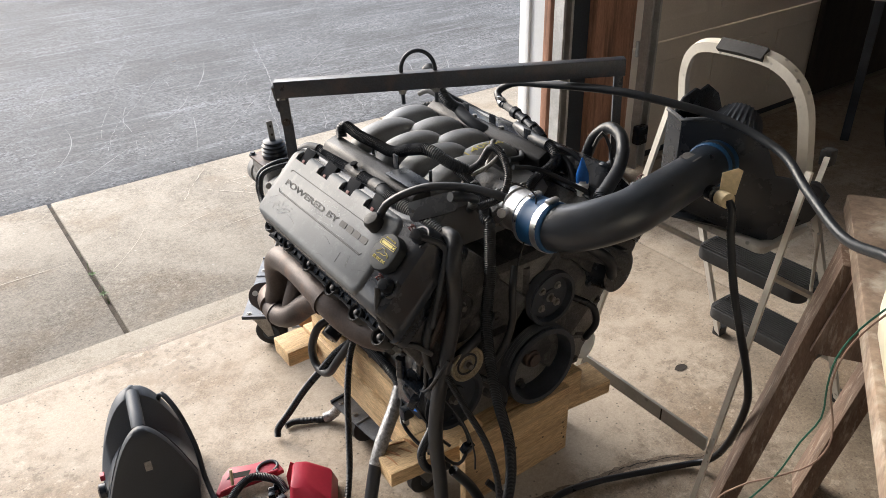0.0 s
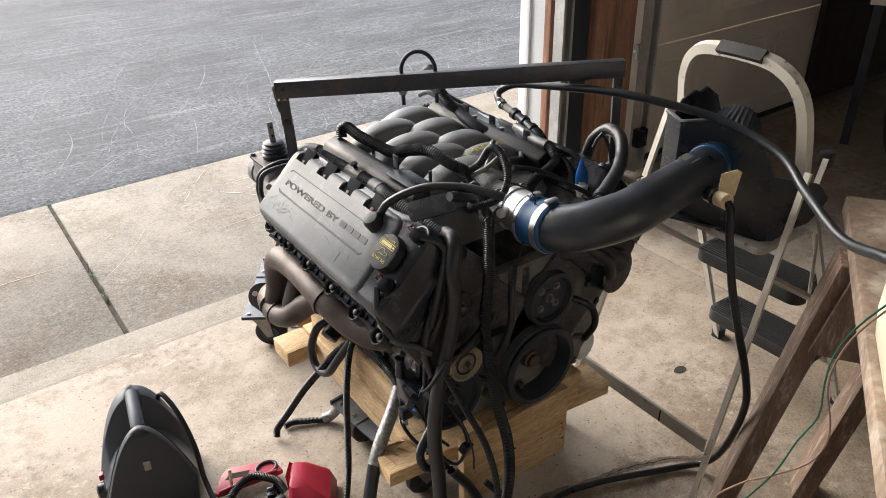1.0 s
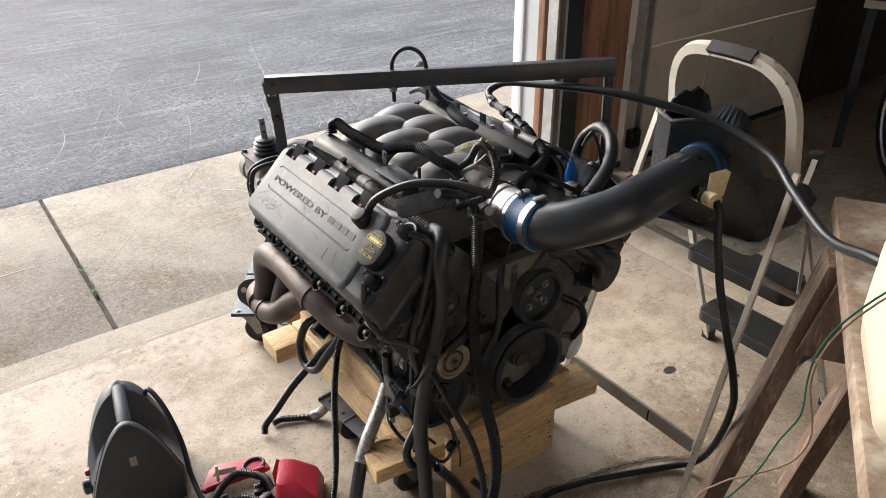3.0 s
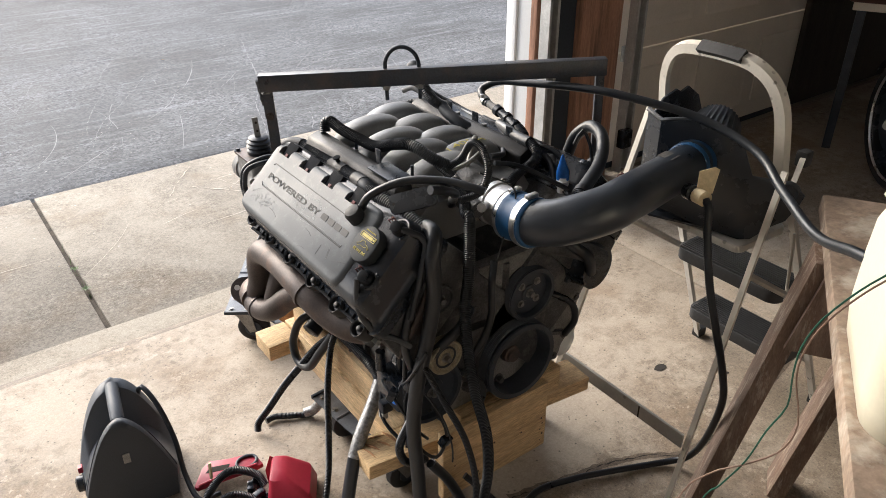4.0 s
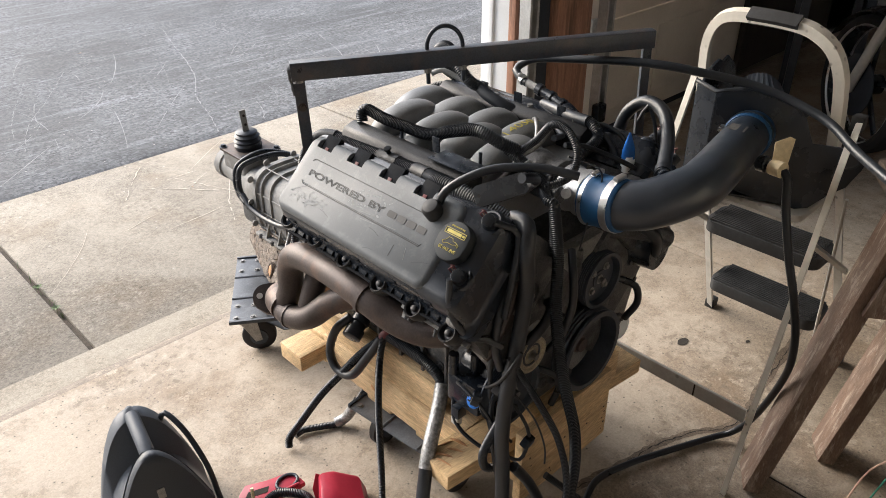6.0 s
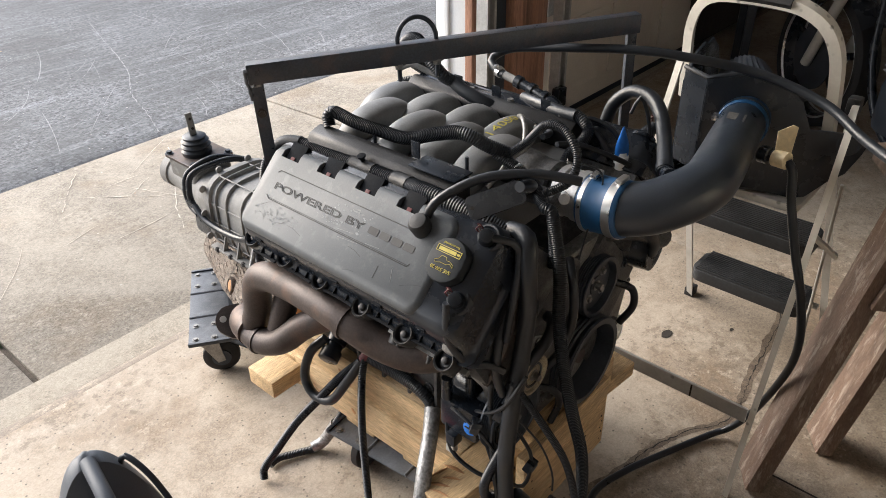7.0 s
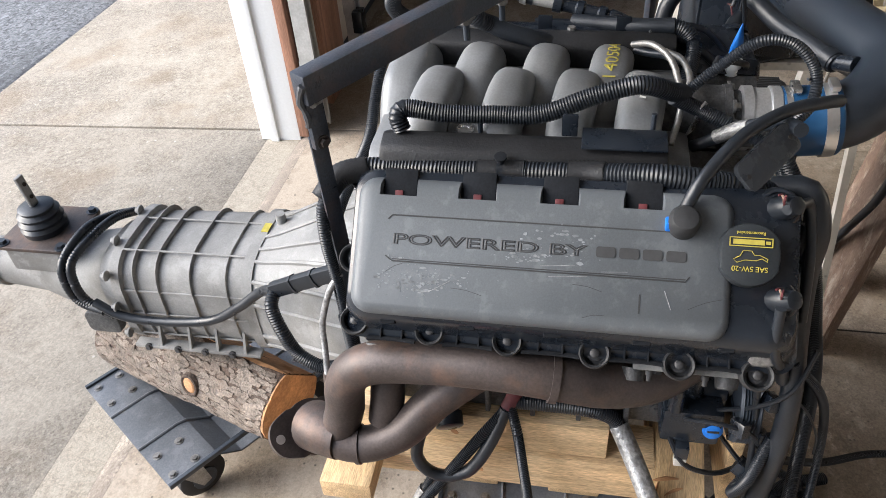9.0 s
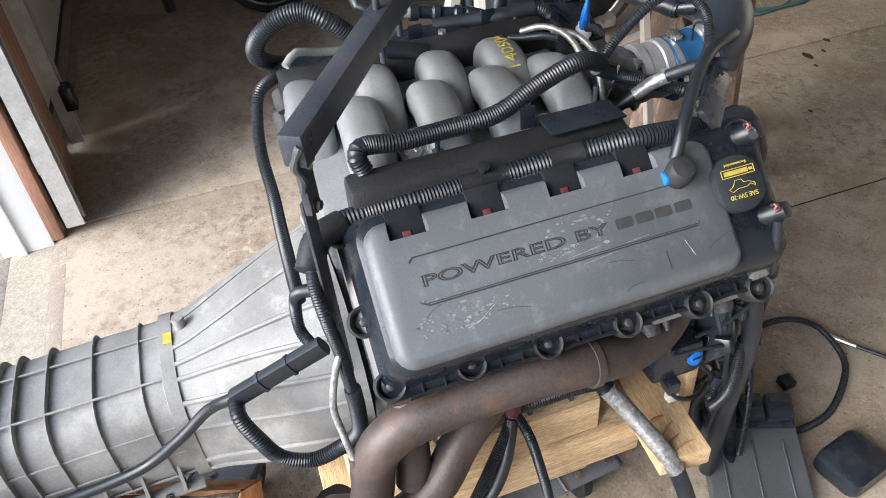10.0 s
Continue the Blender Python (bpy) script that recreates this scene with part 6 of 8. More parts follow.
cross = timber(-0.335, 0.270, 0.027, 0.115, 0.232, 0.270, PINE_X, "flat pine cross timber with a split end under the engine")
cross.rotation_euler = (0, radians(2.2), radians(-4.5))
for x0, y0, x1, y1, w in ((-0.318, 0.100, -0.292, 0.062, 0.0026), (-0.300, 0.105, -0.262, 0.098, 0.002), (-0.286, 0.088, -0.266, 0.060, 0.0022), (-0.262, 0.108, -0.250, 0.066, 0.003), (-0.322, 0.085, -0.310, 0.045, 0.0018)):
    gouge = part("split", sweep([(x0, y0, 0.2702), ((x0 + x1) / 2 + 0.002, (y0 + y1) / 2, 0.2706), (x1, y1, 0.2702)], lambda t, w=w: w * (0.3 + math.sin(math.pi * t)), 6), LOGWOOD, None)
    gouge.parent = cross
    gouge.location = -cross.location

timber(-0.237, -0.150, 0.119, 0.60, 0.190, 0.279, PINE, "long lower pine timber under the lettered cover")
timber(-0.228, -0.142, 0.198, 0.615, 0.2795, 0.357, PINE, "long upper pine timber under the lettered cover")
timber(0.150, 0.237, 0.119, 0.60, 0.190, 0.279, PINE, "long lower pine timber under the plain cover")
timber(0.142, 0.228, 0.198, 0.615, 0.2795, 0.357, PINE, "long upper pine timber under the plain cover")
timber(-0.322, -0.238, 0.577, 0.665, 0.218, 0.263, PINE_X, "short pine block butting the long timber")
timber(-0.237, 0.237, 0.6005, 0.66, 0.186, 0.27, PINE_X, "pine cross timber at the rear")
single("timber_block", box(-0.128, 0.166, 0.008, 0.076, 0.265, 0.339, 0.003), PINE_X, "oil-darkened pine block standing on the cross timber", "timber", "timbers under the engine")
board = timber(-0.195, 0.104, -0.018, 0.003, 0.150, 0.339, PINE_X, "pine board with nail holes below the crank pulley")
timber(-0.21, 0.21, 0.20, 0.29, 0.137, 0.1895, PINE_X, "low pine spacer on the dolly")
timber(-0.21, 0.21, 0.38, 0.47, 0.137, 0.1895, PINE_X, "low pine spacer on the dolly")
timber(-0.15, 0.15, 0.03, 0.118, 0.137, 0.1955, PINE_X, "low pine spacer on the dolly")

rnd = random.Random(9)
for x, z in ((0.082, 0.245), (0.086, 0.228), (0.08, 0.212), (0.087, 0.196), (0.081, 0.178), (0.02, 0.235), (-0.06, 0.25), (-0.10, 0.178), (-0.105, 0.19), (-0.175, 0.27), (-0.17, 0.245)):
    nh = part("nail_hole", cyl((x + 0.006, -0.0185, z - 0.006), (x + 0.006, -0.012, z - 0.006), rnd.uniform(0.0018, 0.003), seg=10), CRACK, None)
    nh.parent = board
    nh.location = -board.location
# split log
LA, LB = Vector((0.02, 1.215, 0.215)), Vector((-0.135, 0.79, 0.215))
lu = (LB - LA).normalized()
lx = Vector((0, 0, 1)).cross(lu).normalized()
ly = lu.cross(lx)
LOG_R, LOG_CUT = 0.080, 0.055
cutn = (lx * 0.60 + ly * 0.55).normalized()


def log_point(t, w, h):
    """A place on the log: along 0..1, round in radians, height over the wood; the split face is cut off flat."""
    c = LA.lerp(LB, t)
    d = lx * math.cos(w) + ly * math.sin(w)
    p = c + d * (LOG_R + 0.005 * math.sin(2 * w + 1) - 0.004 * t + h + 0.004 * noise.noise((c + d * 0.08) * 14))
    over = (p - c).dot(cutn) - LOG_CUT
    return p - cutn * over if over > 0 else p


loops = [[log_point(i / 60, math.tau * k / 80, 0.002 * noise.noise(Vector((i * 0.4, k * 0.4, 1)))) for k in range(80)] for i in range(61)]
log = thing("log", ((LA + LB) / 2 - Vector((0, 0, 0.1))), "split section of rough-barked log propping the gearbox", "log")
part("bark", rings(bmesh.new(), loops), BARK, log, angle=80)
# scales of bark: irregular raised plates, each a little tilted
rest = bmesh.new()
made = 0
rnd = random.Random(31)
NA, NL = 42, 28
wcut = math.atan2(cutn.dot(ly), cutn.dot(lx))
for i in range(NL):
    for k in range(NA):
        w = math.tau * (k + 0.5 * (i % 2) + rnd.uniform(-0.3, 0.3)) / NA
        if math.cos(w - wcut) > 0.66:
            continue
        t = (i + 0.5 + rnd.uniform(-0.3, 0.3)) / NL
        rw, rt = math.tau / NA * rnd.uniform(0.4, 0.8), rnd.uniform(0.6, 1.6) / NL
        h0, tilt, twist = rnd.uniform(0.0006, 0.0026), rnd.uniform(-0.0018, 0.0018), rnd.uniform(-0.5, 0.5)
        n = rnd.randint(6, 8)
        outer = []
        for q in range(n):
            a = math.tau * q / n + twist
            s = rnd.uniform(0.5, 1.25)
            outer.append((math.cos(a) * s, math.sin(a) * s))
        rows = []
        for s, h in ((1.0, -0.002), (0.98, h0 * 0.9), (0.6, h0)):
            rows.append([log_point(min(0.995, max(0.005, t + y * s * rt)), w + x * s * rw, h + tilt * x * s + 0.0008 * noise.noise(Vector((x * 3, y * 3, i + k)))) for x, y in outer])
        near = (lx * math.cos(w) + ly * math.sin(w)).dot(Vector((-0.8, -0.2, 0.6))) > 0.2
        if near and made < 300:
            made += 1
            part("bark_plate", rings(bmesh.new(), rows), BARK_PLATE, log, angle=12)
        else:
            rings(rest, rows)
tagged(part("bark_rest", rest, BARK_PLATE, log, angle=12), kind="stuff")
bm = bmesh.new()
rings(bm, [[p + lu * h for p in loops[-1]] for h in (-0.002, 0.003)])
part("cut_end", bm, LOGWOOD, log, "orange-brown sawn end")
bm = bmesh.new()
mid = LA.lerp(LB, 0.5) + cutn * 0.0565
half = (LB - LA).length / 2
across = lu.cross(cutn)
gr = [[bm.verts.new(mid + lu * (half * (i / 20 - 1)) + across * (0.058 * (j / 8 - 1)) + cutn * (0.005 * noise.noise(Vector((i * 0.12, j * 1.1, 0))) + 0.002 * noise.noise(Vector((i * 0.4, j * 3.1, 4))))) for j in range(17)] for i in range(41)]
for i in range(40):
    for j in range(16):
        bm.faces.new((gr[i][j], gr[i + 1][j], gr[i + 1][j + 1], gr[i][j + 1]))
part("split_face", bm, LOGWOOD, log, "orange-brown split face")
kp = Vector((-0.118, 0.975, 0.235))
kd = (kp - (LA + lu * (kp - LA).dot(lu))).normalized()
part("knot", lathe(LA + lu * (kp - LA).dot(lu) + kd * 0.084, kd, [(-0.004, 0.019), (0.0005, 0.016), (0.002, 0.012), (0.0005, 0.006), (0.001, 0.001)], 18, squash=0.75), LOGWOOD, log, "orange cut knot")
part("knot_ring", lathe(LA + lu * (kp - LA).dot(lu) + kd * 0.083, kd, [(-0.006, 0.026), (0.002, 0.023), (0.0035, 0.020), (0.001, 0.0165)], 20, squash=0.8, caps=False), BARK, log, "dark callus round the knot")

# ---- harnesses and hoses on the engine ----
def loom(name, label, category, pieces, base):
    t = thing(name, base, label, category)
    for nm, pts, r, rg, mt in pieces:
        part(nm, sweep(pts, r, 12, ridge=rg, pitch=max(0.0034, r * 0.30)), mt, t)
    return t


coil_loom = loom("coil_harness", "black corrugated coil harness lying along the cam cover", "wiring harness", [
    ("branch", [(-0.205, 0.592, 0.79), (-0.232, 0.600, 0.766), (-0.248, 0.597, 0.72), (-0.253, 0.590, 0.66), (-0.258, 0.586, 0.58)], 0.0085, 0.001, CONDUIT),
    ("conduit", [(-0.212, 0.595, 0.785), (-0.200, 0.588, 0.793), (-0.183, 0.565, 0.798), (-0.178, 0.52, 0.80), (-0.182, 0.45, 0.803), (-0.184, 0.364, 0.807), (-0.195, 0.26, 0.817), (-0.214, 0.18, 0.833), (-0.205, 0.10, 0.82), (-0.19, 0.04, 0.80)], 0.0155, 0.0012, CONDUIT),
    ("sleeve", [(-0.183, 0.40, 0.806), (-0.184, 0.37, 0.8075), (-0.185, 0.34, 0.809)], 0.0164, 0.0007, FOAM),
    ("sleeve", [(-0.191, 0.285, 0.8145), (-0.194, 0.262, 0.817), (-0.199, 0.24, 0.821)], 0.0172, 0.0007, FOAM),
    ("sleeve", [(-0.222, 0.602, 0.775), (-0.195, 0.582, 0.796), (-0.180, 0.548, 0.7995)], 0.0175, 0.0007, FOAM)], (-0.19, 0.35, 0.79))
for y in (0.37, 0.20):
    part("clip", lathe((-0.184 - (0.37 - y) * 0.1, y, 0.818), (-0.3, 0, 1), [(0, 0.005), (0.012, 0.004), (0.014, 0.008), (0.017, 0.008), (0.018, 0.003)], 10), MATTE_BLACK, coil_loom, "black plastic loom clip")
    part("clip_band", cyl((-0.184 - (0.37 - y) * 0.1, y - 0.005, 0.807), (-0.184 - (0.37 - y) * 0.1, y + 0.005, 0.807), 0.0165, seg=16), CONDUIT, coil_loom)
loom("injector_harness", "black corrugated harness over the manifold looping at the throttle", "wiring harness", [
    ("conduit", [(-0.141, 0.506, 0.838), (-0.138, 0.511, 0.855), (-0.130, 0.500, 0.863), (-0.127, 0.451, 0.856), (-0.119, 0.39, 0.852), (-0.119, 0.324, 0.856), (-0.112, 0.26, 0.88), (-0.108, 0.205, 0.895), (-0.085, 0.165, 0.875), (-0.055, 0.145, 0.856)], 0.0125, 0.0012, CONDUIT),
    ("loop", [(-0.058, 0.146, 0.856), (-0.05, 0.115, 0.885), (-0.062, 0.07, 0.932), (-0.070, 0.03, 0.935), (-0.078, 0.0, 0.905), (-0.095, 0.0, 0.868), (-0.12, 0.03, 0.845)], 0.0074, 0.0010, CONDUIT),
    ("branch", [(-0.075, 0.16, 0.862), (-0.06, 0.12, 0.835), (-0.07, 0.08, 0.82), (-0.10, 0.04, 0.812), (-0.102, 0.02, 0.80), (-0.12, 0.0, 0.72)], 0.0105, 0.0012, CONDUIT)], (-0.1, 0.3, 0.84))
pcv = loom("breather_pipe", "smooth black breather pipe from the cam cover", "hose", [
    ("pipe", [(-0.258, 0.151, 0.822), (-0.250, 0.141, 0.846), (-0.222, 0.116, 0.870), (-0.188, 0.083, 0.886), (-0.147, 0.035, 0.890), (-0.126, -0.002, 0.888), (-0.108, -0.028, 0.882)], 0.0078, 0.0, RUBBER),
    ("pipe", [(-0.068, 0.125, 0.785), (-0.078, 0.108, 0.80), (-0.092, 0.080, 0.828), (-0.115, 0.055, 0.850), (-0.15, 0.035, 0.872), (-0.185, 0.03, 0.885)], 0.0085, 0.0, RUBBER)], (-0.2, 0.1, 0.8))
part("elbow", lathe((-0.262, 0.152, 0.795), (-0.5, 0, 0.85), [(-0.03, 0.014), (0.012, 0.017), (0.028, 0.018), (0.034, 0.014), (0.0355, 0.008), (0.036, 0.001)], 20), TREAD, pcv, "black elbow fitting")
part("collar", lathe((-0.262, 0.152, 0.795), (-0.5, 0, 0.85), [(-0.03, 0.021), (-0.012, 0.021), (-0.009, 0.017)], 20), TREAD, pcv)
part("blue_clip", box(-0.276, -0.262, 0.163, 0.172, 0.80, 0.812, 0.002), BLUE_BRIGHT, pcv, "blue retaining clip")
part("marked_sleeve", sweep([(-0.082, 0.100, 0.809), (-0.092, 0.080, 0.828), (-0.104, 0.066, 0.840)], 0.0098, 12), FOIL, pcv, "white printed sleeve")
plate = thing("connector_bracket", (-0.21, 0.05, 0.83), "flat satin grey bracket plate hung on the breather pipe", "bracket")
pu = Vector((0.052, -0.046, 0.022)).normalized()
pv = Vector((-0.003, -0.031, -0.024))
pv = (pv - pu * pv.dot(pu)).normalized()
pm = axes(pu, pv, pu.cross(pv), (-0.227, 0.103, 0.857))
part("plate", prism(rrect(0.0, 0.090, 0.0, 0.038, 0.009), -0.004, 0.004, pm, bevel=0.001), PLATE_GREY, plate)
for a in (0.008, 0.082):
    part("plate_hole", cyl(pm @ Vector((a, 0.019, -0.0046)), pm @ Vector((a, 0.019, 0.0046)), 0.0028, seg=10), CRACK, plate)
front_loom = loom("front_harness", "thick black taped engine harness hanging down the front", "wiring harness", [
    ("trunk", [(-0.185, 0.045, 0.805), (-0.195, 0.005, 0.81), (-0.212, -0.012, 0.765), (-0.211, -0.015, 0.70), (-0.229, -0.02, 0.62), (-0.262, -0.028, 0.52), (-0.275, -0.03, 0.42), (-0.268, -0.03, 0.30), (-0.262, -0.03, 0.18), (-0.25, -0.04, 0.05)], 0.0145, 0.0, RUBBER),
    ("conduit", [(-0.105, 0.018, 0.80), (-0.135, -0.02, 0.73), (-0.160, -0.042, 0.655), (-0.166, -0.062, 0.57), (-0.163, -0.085, 0.48), (-0.150, -0.105, 0.38), (-0.155, -0.115, 0.27), (-0.19, -0.115, 0.15), (-0.24, -0.10, 0.05), (-0.28, -0.08, 0.03)], 0.0115, 0.0012, CONDUIT),
    ("branch", [(-0.21, 0.0, 0.77), (-0.225, 0.01, 0.72), (-0.255, 0.005, 0.66), (-0.27, 0.0, 0.60), (-0.262, -0.01, 0.55)], 0.008, 0.0, RUBBER),
    ("branch", [(-0.335, 0.045, 0.75), (-0.34, 0.04, 0.69), (-0.32, 0.02, 0.64), (-0.285, 0.005, 0.62), (-0.262, -0.01, 0.60)], 0.006, 0.0, RUBBER),
    ("branch", [(-0.262, 0.045, 0.83), (-0.235, 0.02, 0.82), (-0.215, 0.005, 0.80), (-0.235, -0.005, 0.74), (-0.26, -0.01, 0.66)], 0.006, 0.0, RUBBER),
    ("branch", [(-0.255, -0.02, 0.58), (-0.235, -0.075, 0.50), (-0.205, -0.11, 0.40), (-0.195, -0.13, 0.28), (-0.22, -0.13, 0.16), (-0.25, -0.11, 0.06)], 0.0068, 0.0009, CONDUIT),
    ("thin_wire", [(-0.262, -0.03, 0.52), (-0.235, -0.07, 0.455), (-0.23, -0.095, 0.40), (-0.232, -0.10, 0.36)], 0.0018, 0.0, CONDUIT),
    ("branch", [(-0.27, -0.02, 0.44), (-0.29, 0.0, 0.36), (-0.275, 0.01, 0.30), (-0.255, 0.0, 0.29), (-0.24, -0.02, 0.31)], 0.009, 0.001, CONDUIT),
    ("branch", [(-0.25, 0.02, 0.60), (-0.262, 0.015, 0.52), (-0.27, 0.0, 0.40), (-0.262, -0.012, 0.28), (-0.24, -0.03, 0.16)], 0.005, 0.0, CONDUIT),
    ("branch", [(-0.235, -0.03, 0.30), (-0.19, -0.04, 0.22), (-0.16, -0.06, 0.12), (-0.17, -0.08, 0.03)], 0.011, 0.0, RUBBER),
    ("floor_coil", [(-0.28, -0.09, 0.03), (-0.22, -0.16, 0.018), (-0.10, -0.20, 0.016), (-0.02, -0.14, 0.016), (-0.06, -0.06, 0.018), (-0.16, -0.03, 0.02)], 0.010, 0.0012, CONDUIT),
    ("floor_coil", [(-0.24, -0.06, 0.04), (-0.13, -0.10, 0.03), (-0.06, -0.16, 0.02), (-0.03, -0.24, 0.015)], 0.012, 0.0012, CONDUIT)], (-0.24, -0.02, 0.02))
part("tape_tag", box(-0.262, -0.254, 0.012, 0.030, 0.575, 0.60, 0.001), TAN, front_loom, "yellowed tape tag")
side_loom = loom("starter_harness", "black corrugated leads spilling past the timbers to the floor", "wiring harness", [
    ("lead", [(-0.20, 0.34, 0.44), (-0.235, 0.355, 0.405), (-0.265, 0.40, 0.35), (-0.29, 0.455, 0.27), (-0.316, 0.515, 0.18), (-0.350, 0.563, 0.085), (-0.378, 0.582, 0.035), (-0.386, 0.578, 0.012)], 0.0098, 0.0011, CONDUIT),
    ("lead", [(-0.352, 0.600, 0.012), (-0.325, 0.600, 0.012), (-0.285, 0.578, 0.012), (-0.235, 0.552, 0.014), (-0.212, 0.528, 0.07), (-0.19, 0.49, 0.15)], 0.0095, 0.0011, CONDUIT),
    ("lead", [(-0.235, 0.355, 0.41), (-0.262, 0.34, 0.37), (-0.285, 0.325, 0.28), (-0.30, 0.31, 0.18), (-0.325, 0.28, 0.08), (-0.37, 0.23, 0.02), (-0.43, 0.17, 0.012), (-0.50, 0.16, 0.012)], 0.0085, 0.0012, CONDUIT),
    ("lead", [(-0.24, 0.47, 0.40), (-0.268, 0.49, 0.37), (-0.285, 0.50, 0.31), (-0.29, 0.47, 0.275), (-0.285, 0.42, 0.285), (-0.27, 0.385, 0.34), (-0.24, 0.36, 0.40)], 0.0105, 0.0, RUBBER),
    ("lead", [(-0.225, 0.360, 0.402), (-0.232, 0.320, 0.412), (-0.232, 0.265, 0.412), (-0.228, 0.220, 0.402), (-0.222, 0.193, 0.380), (-0.222, 0.185, 0.355)], 0.0125, 0.0012, CONDUIT),
    ("lead", [(-0.335, 0.115, 0.262), (-0.36, 0.10, 0.20), (-0.39, 0.085, 0.10), (-0.44, 0.05, 0.02), (-0.50, 0.0, 0.013)], 0.0145, 0.0, RUBBER)], (-0.3, 0.35, 0.01))
part("foil_sleeve", sweep([(-0.222, 0.185, 0.366), (-0.255, 0.162, 0.336), (-0.305, 0.133, 0.296), (-0.337, 0.114, 0.258)], 0.0155, 12, 0.008), FOIL, side_loom, "crinkled silver heat sleeve")
part("foil_sleeve", sweep([(-0.252, 0.561, 0.016), (-0.228, 0.546, 0.030), (-0.205, 0.518, 0.09)], 0.014, 12, 0.008), FOIL, side_loom, "crinkled silver heat sleeve")
part("red_boot", sweep([(-0.222, 0.345, 0.425), (-0.238, 0.358, 0.40)], 0.012, 10), COPPER_RED, side_loom, "dull red terminal boot")
mount = part("sensor_block", lathe((-0.20, 0.465, 0.395), (-0.85, -0.25, -0.45), [(0, 0.022), (0.03, 0.022), (0.032, 0.018), (0.045, 0.018), (0.046, 0.0225), (0.068, 0.0225), (0.07, 0.019)], 18), BLACK_PLASTIC, side_loom)
rear_loom = loom("rear_hose", "black corrugated hose looping behind the manifold", "hose", [
    ("hose", [(0.245, 0.50, 0.805), (0.235, 0.535, 0.815), (0.20, 0.565, 0.84), (0.165, 0.582, 0.872), (0.142, 0.575, 0.905), (0.126, 0.545, 0.932), (0.115, 0.510, 0.940), (0.100, 0.478, 0.925), (0.108, 0.44, 0.885), (0.128, 0.42, 0.866)], 0.0135, 0.0012, CONDUIT),
    ("hose", [(0.126, 0.422, 0.868), (0.124, 0.40, 0.858), (0.128, 0.36, 0.845), (0.15, 0.32, 0.825)], 0.0135, 0.0, RUBBER),
    ("pipe", [(0.10, 0.55, 0.875), (0.115, 0.53, 0.885), (0.13, 0.50, 0.872), (0.14, 0.46, 0.862), (0.145, 0.43, 0.855)], 0.006, 0.0, CAST),
    ("hose", [(0.175, 0.555, 0.83), (0.144, 0.590, 0.824), (0.122, 0.605, 0.79), (0.09, 0.612, 0.75), (0.04, 0.612, 0.715), (-0.02, 0.615, 0.70), (-0.10, 0.618, 0.695), (-0.16, 0.620, 0.68)], 0.0095, 0.0012, CONDUIT),
    ("hose", [(-0.22, 0.600, 0.745), (-0.19, 0.618, 0.72), (-0.155, 0.625, 0.675), (-0.165, 0.628, 0.635), (-0.20, 0.615, 0.625)], 0.0085, 0.0012, CONDUIT)], (0.1, 0.55, 0.78))
right_loom = loom("rail_harness", "black corrugated harness along the fuel rail", "wiring harness", [
    ("hose", [(0.20, 0.30, 0.842), (0.185, 0.25, 0.846), (0.164, 0.195, 0.852), (0.155, 0.145, 0.857)], 0.012, 0.0, RUBBER),
    ("conduit", [(0.158, 0.155, 0.857), (0.154, 0.132, 0.852), (0.150, 0.116, 0.836), (0.128, 0.116, 0.820), (0.105, 0.121, 0.808), (0.084, 0.121, 0.790), (0.07, 0.11, 0.765)], 0.0115, 0.0012, CONDUIT),
    ("lead", [(0.20, 0.36, 0.84), (0.205, 0.28, 0.835), (0.20, 0.20, 0.83), (0.19, 0.12, 0.815), (0.16, 0.07, 0.79)], 0.007, 0.0, RUBBER),
    ("lead", [(0.165, 0.17, 0.84), (0.185, 0.13, 0.845), (0.195, 0.09, 0.83), (0.19, 0.06, 0.80)], 0.005, 0.0, RUBBER),
    ("lead", [(0.02, 0.10, 0.86), (0.06, 0.09, 0.85), (0.10, 0.08, 0.83), (0.13, 0.04, 0.81), (0.16, 0.03, 0.79)], 0.005, 0.0, CONDUIT),
    ("lead", [(0.05, 0.15, 0.85), (0.09, 0.16, 0.84), (0.12, 0.19, 0.83), (0.16, 0.24, 0.83)], 0.006, 0.0, RUBBER),
    ("lead", [(0.19, 0.15, 0.83), (0.21, 0.13, 0.83), (0.225, 0.12, 0.815), (0.23, 0.10, 0.79)], 0.007, 0.0, RUBBER),
    ("wire", [(0.20, 0.06, 0.87), (0.21, 0.05, 0.90), (0.225, 0.04, 0.87), (0.23, 0.03, 0.82)], 0.0035, 0.0, CONDUIT),
    ("wire", [(-0.09, 0.01, 0.90), (-0.03, -0.02, 0.86), (-0.045, -0.015, 0.78), (-0.06, -0.01, 0.71)], 0.0016, 0.0, CONDUIT)], (0.15, 0.25, 0.84))
bracket_right = thing("rail_bracket", (0.19, 0.35, 0.84), "black pressed-steel bracket over the fuel rail", "bracket")
part("strap", sweep([(0.17, 0.56, 0.838), (0.175, 0.48, 0.845), (0.172, 0.40, 0.838), (0.175, 0.33, 0.845), (0.18, 0.26, 0.838), (0.185, 0.18, 0.832)], 0.022, 8, flat=0.14, side=(1, 0, 0)), BLACK_PLASTIC, bracket_right)
for y in (0.50, 0.40, 0.28):
    part("tab", box(0.160, 0.163, y - 0.07, y - 0.048, 0.835, 0.868, 0.002), BLACK_PLASTIC, bracket_right)
    part("stud", hexbolt((0.155, y - 0.10, 0.843), (0, 0, 1), 0.007, 0.010), BOLT, bracket_right)
tapecone = thing("taped_port", (0.165, 0.055, 0.79), "vacuum port wrapped in bright blue tape", "port")
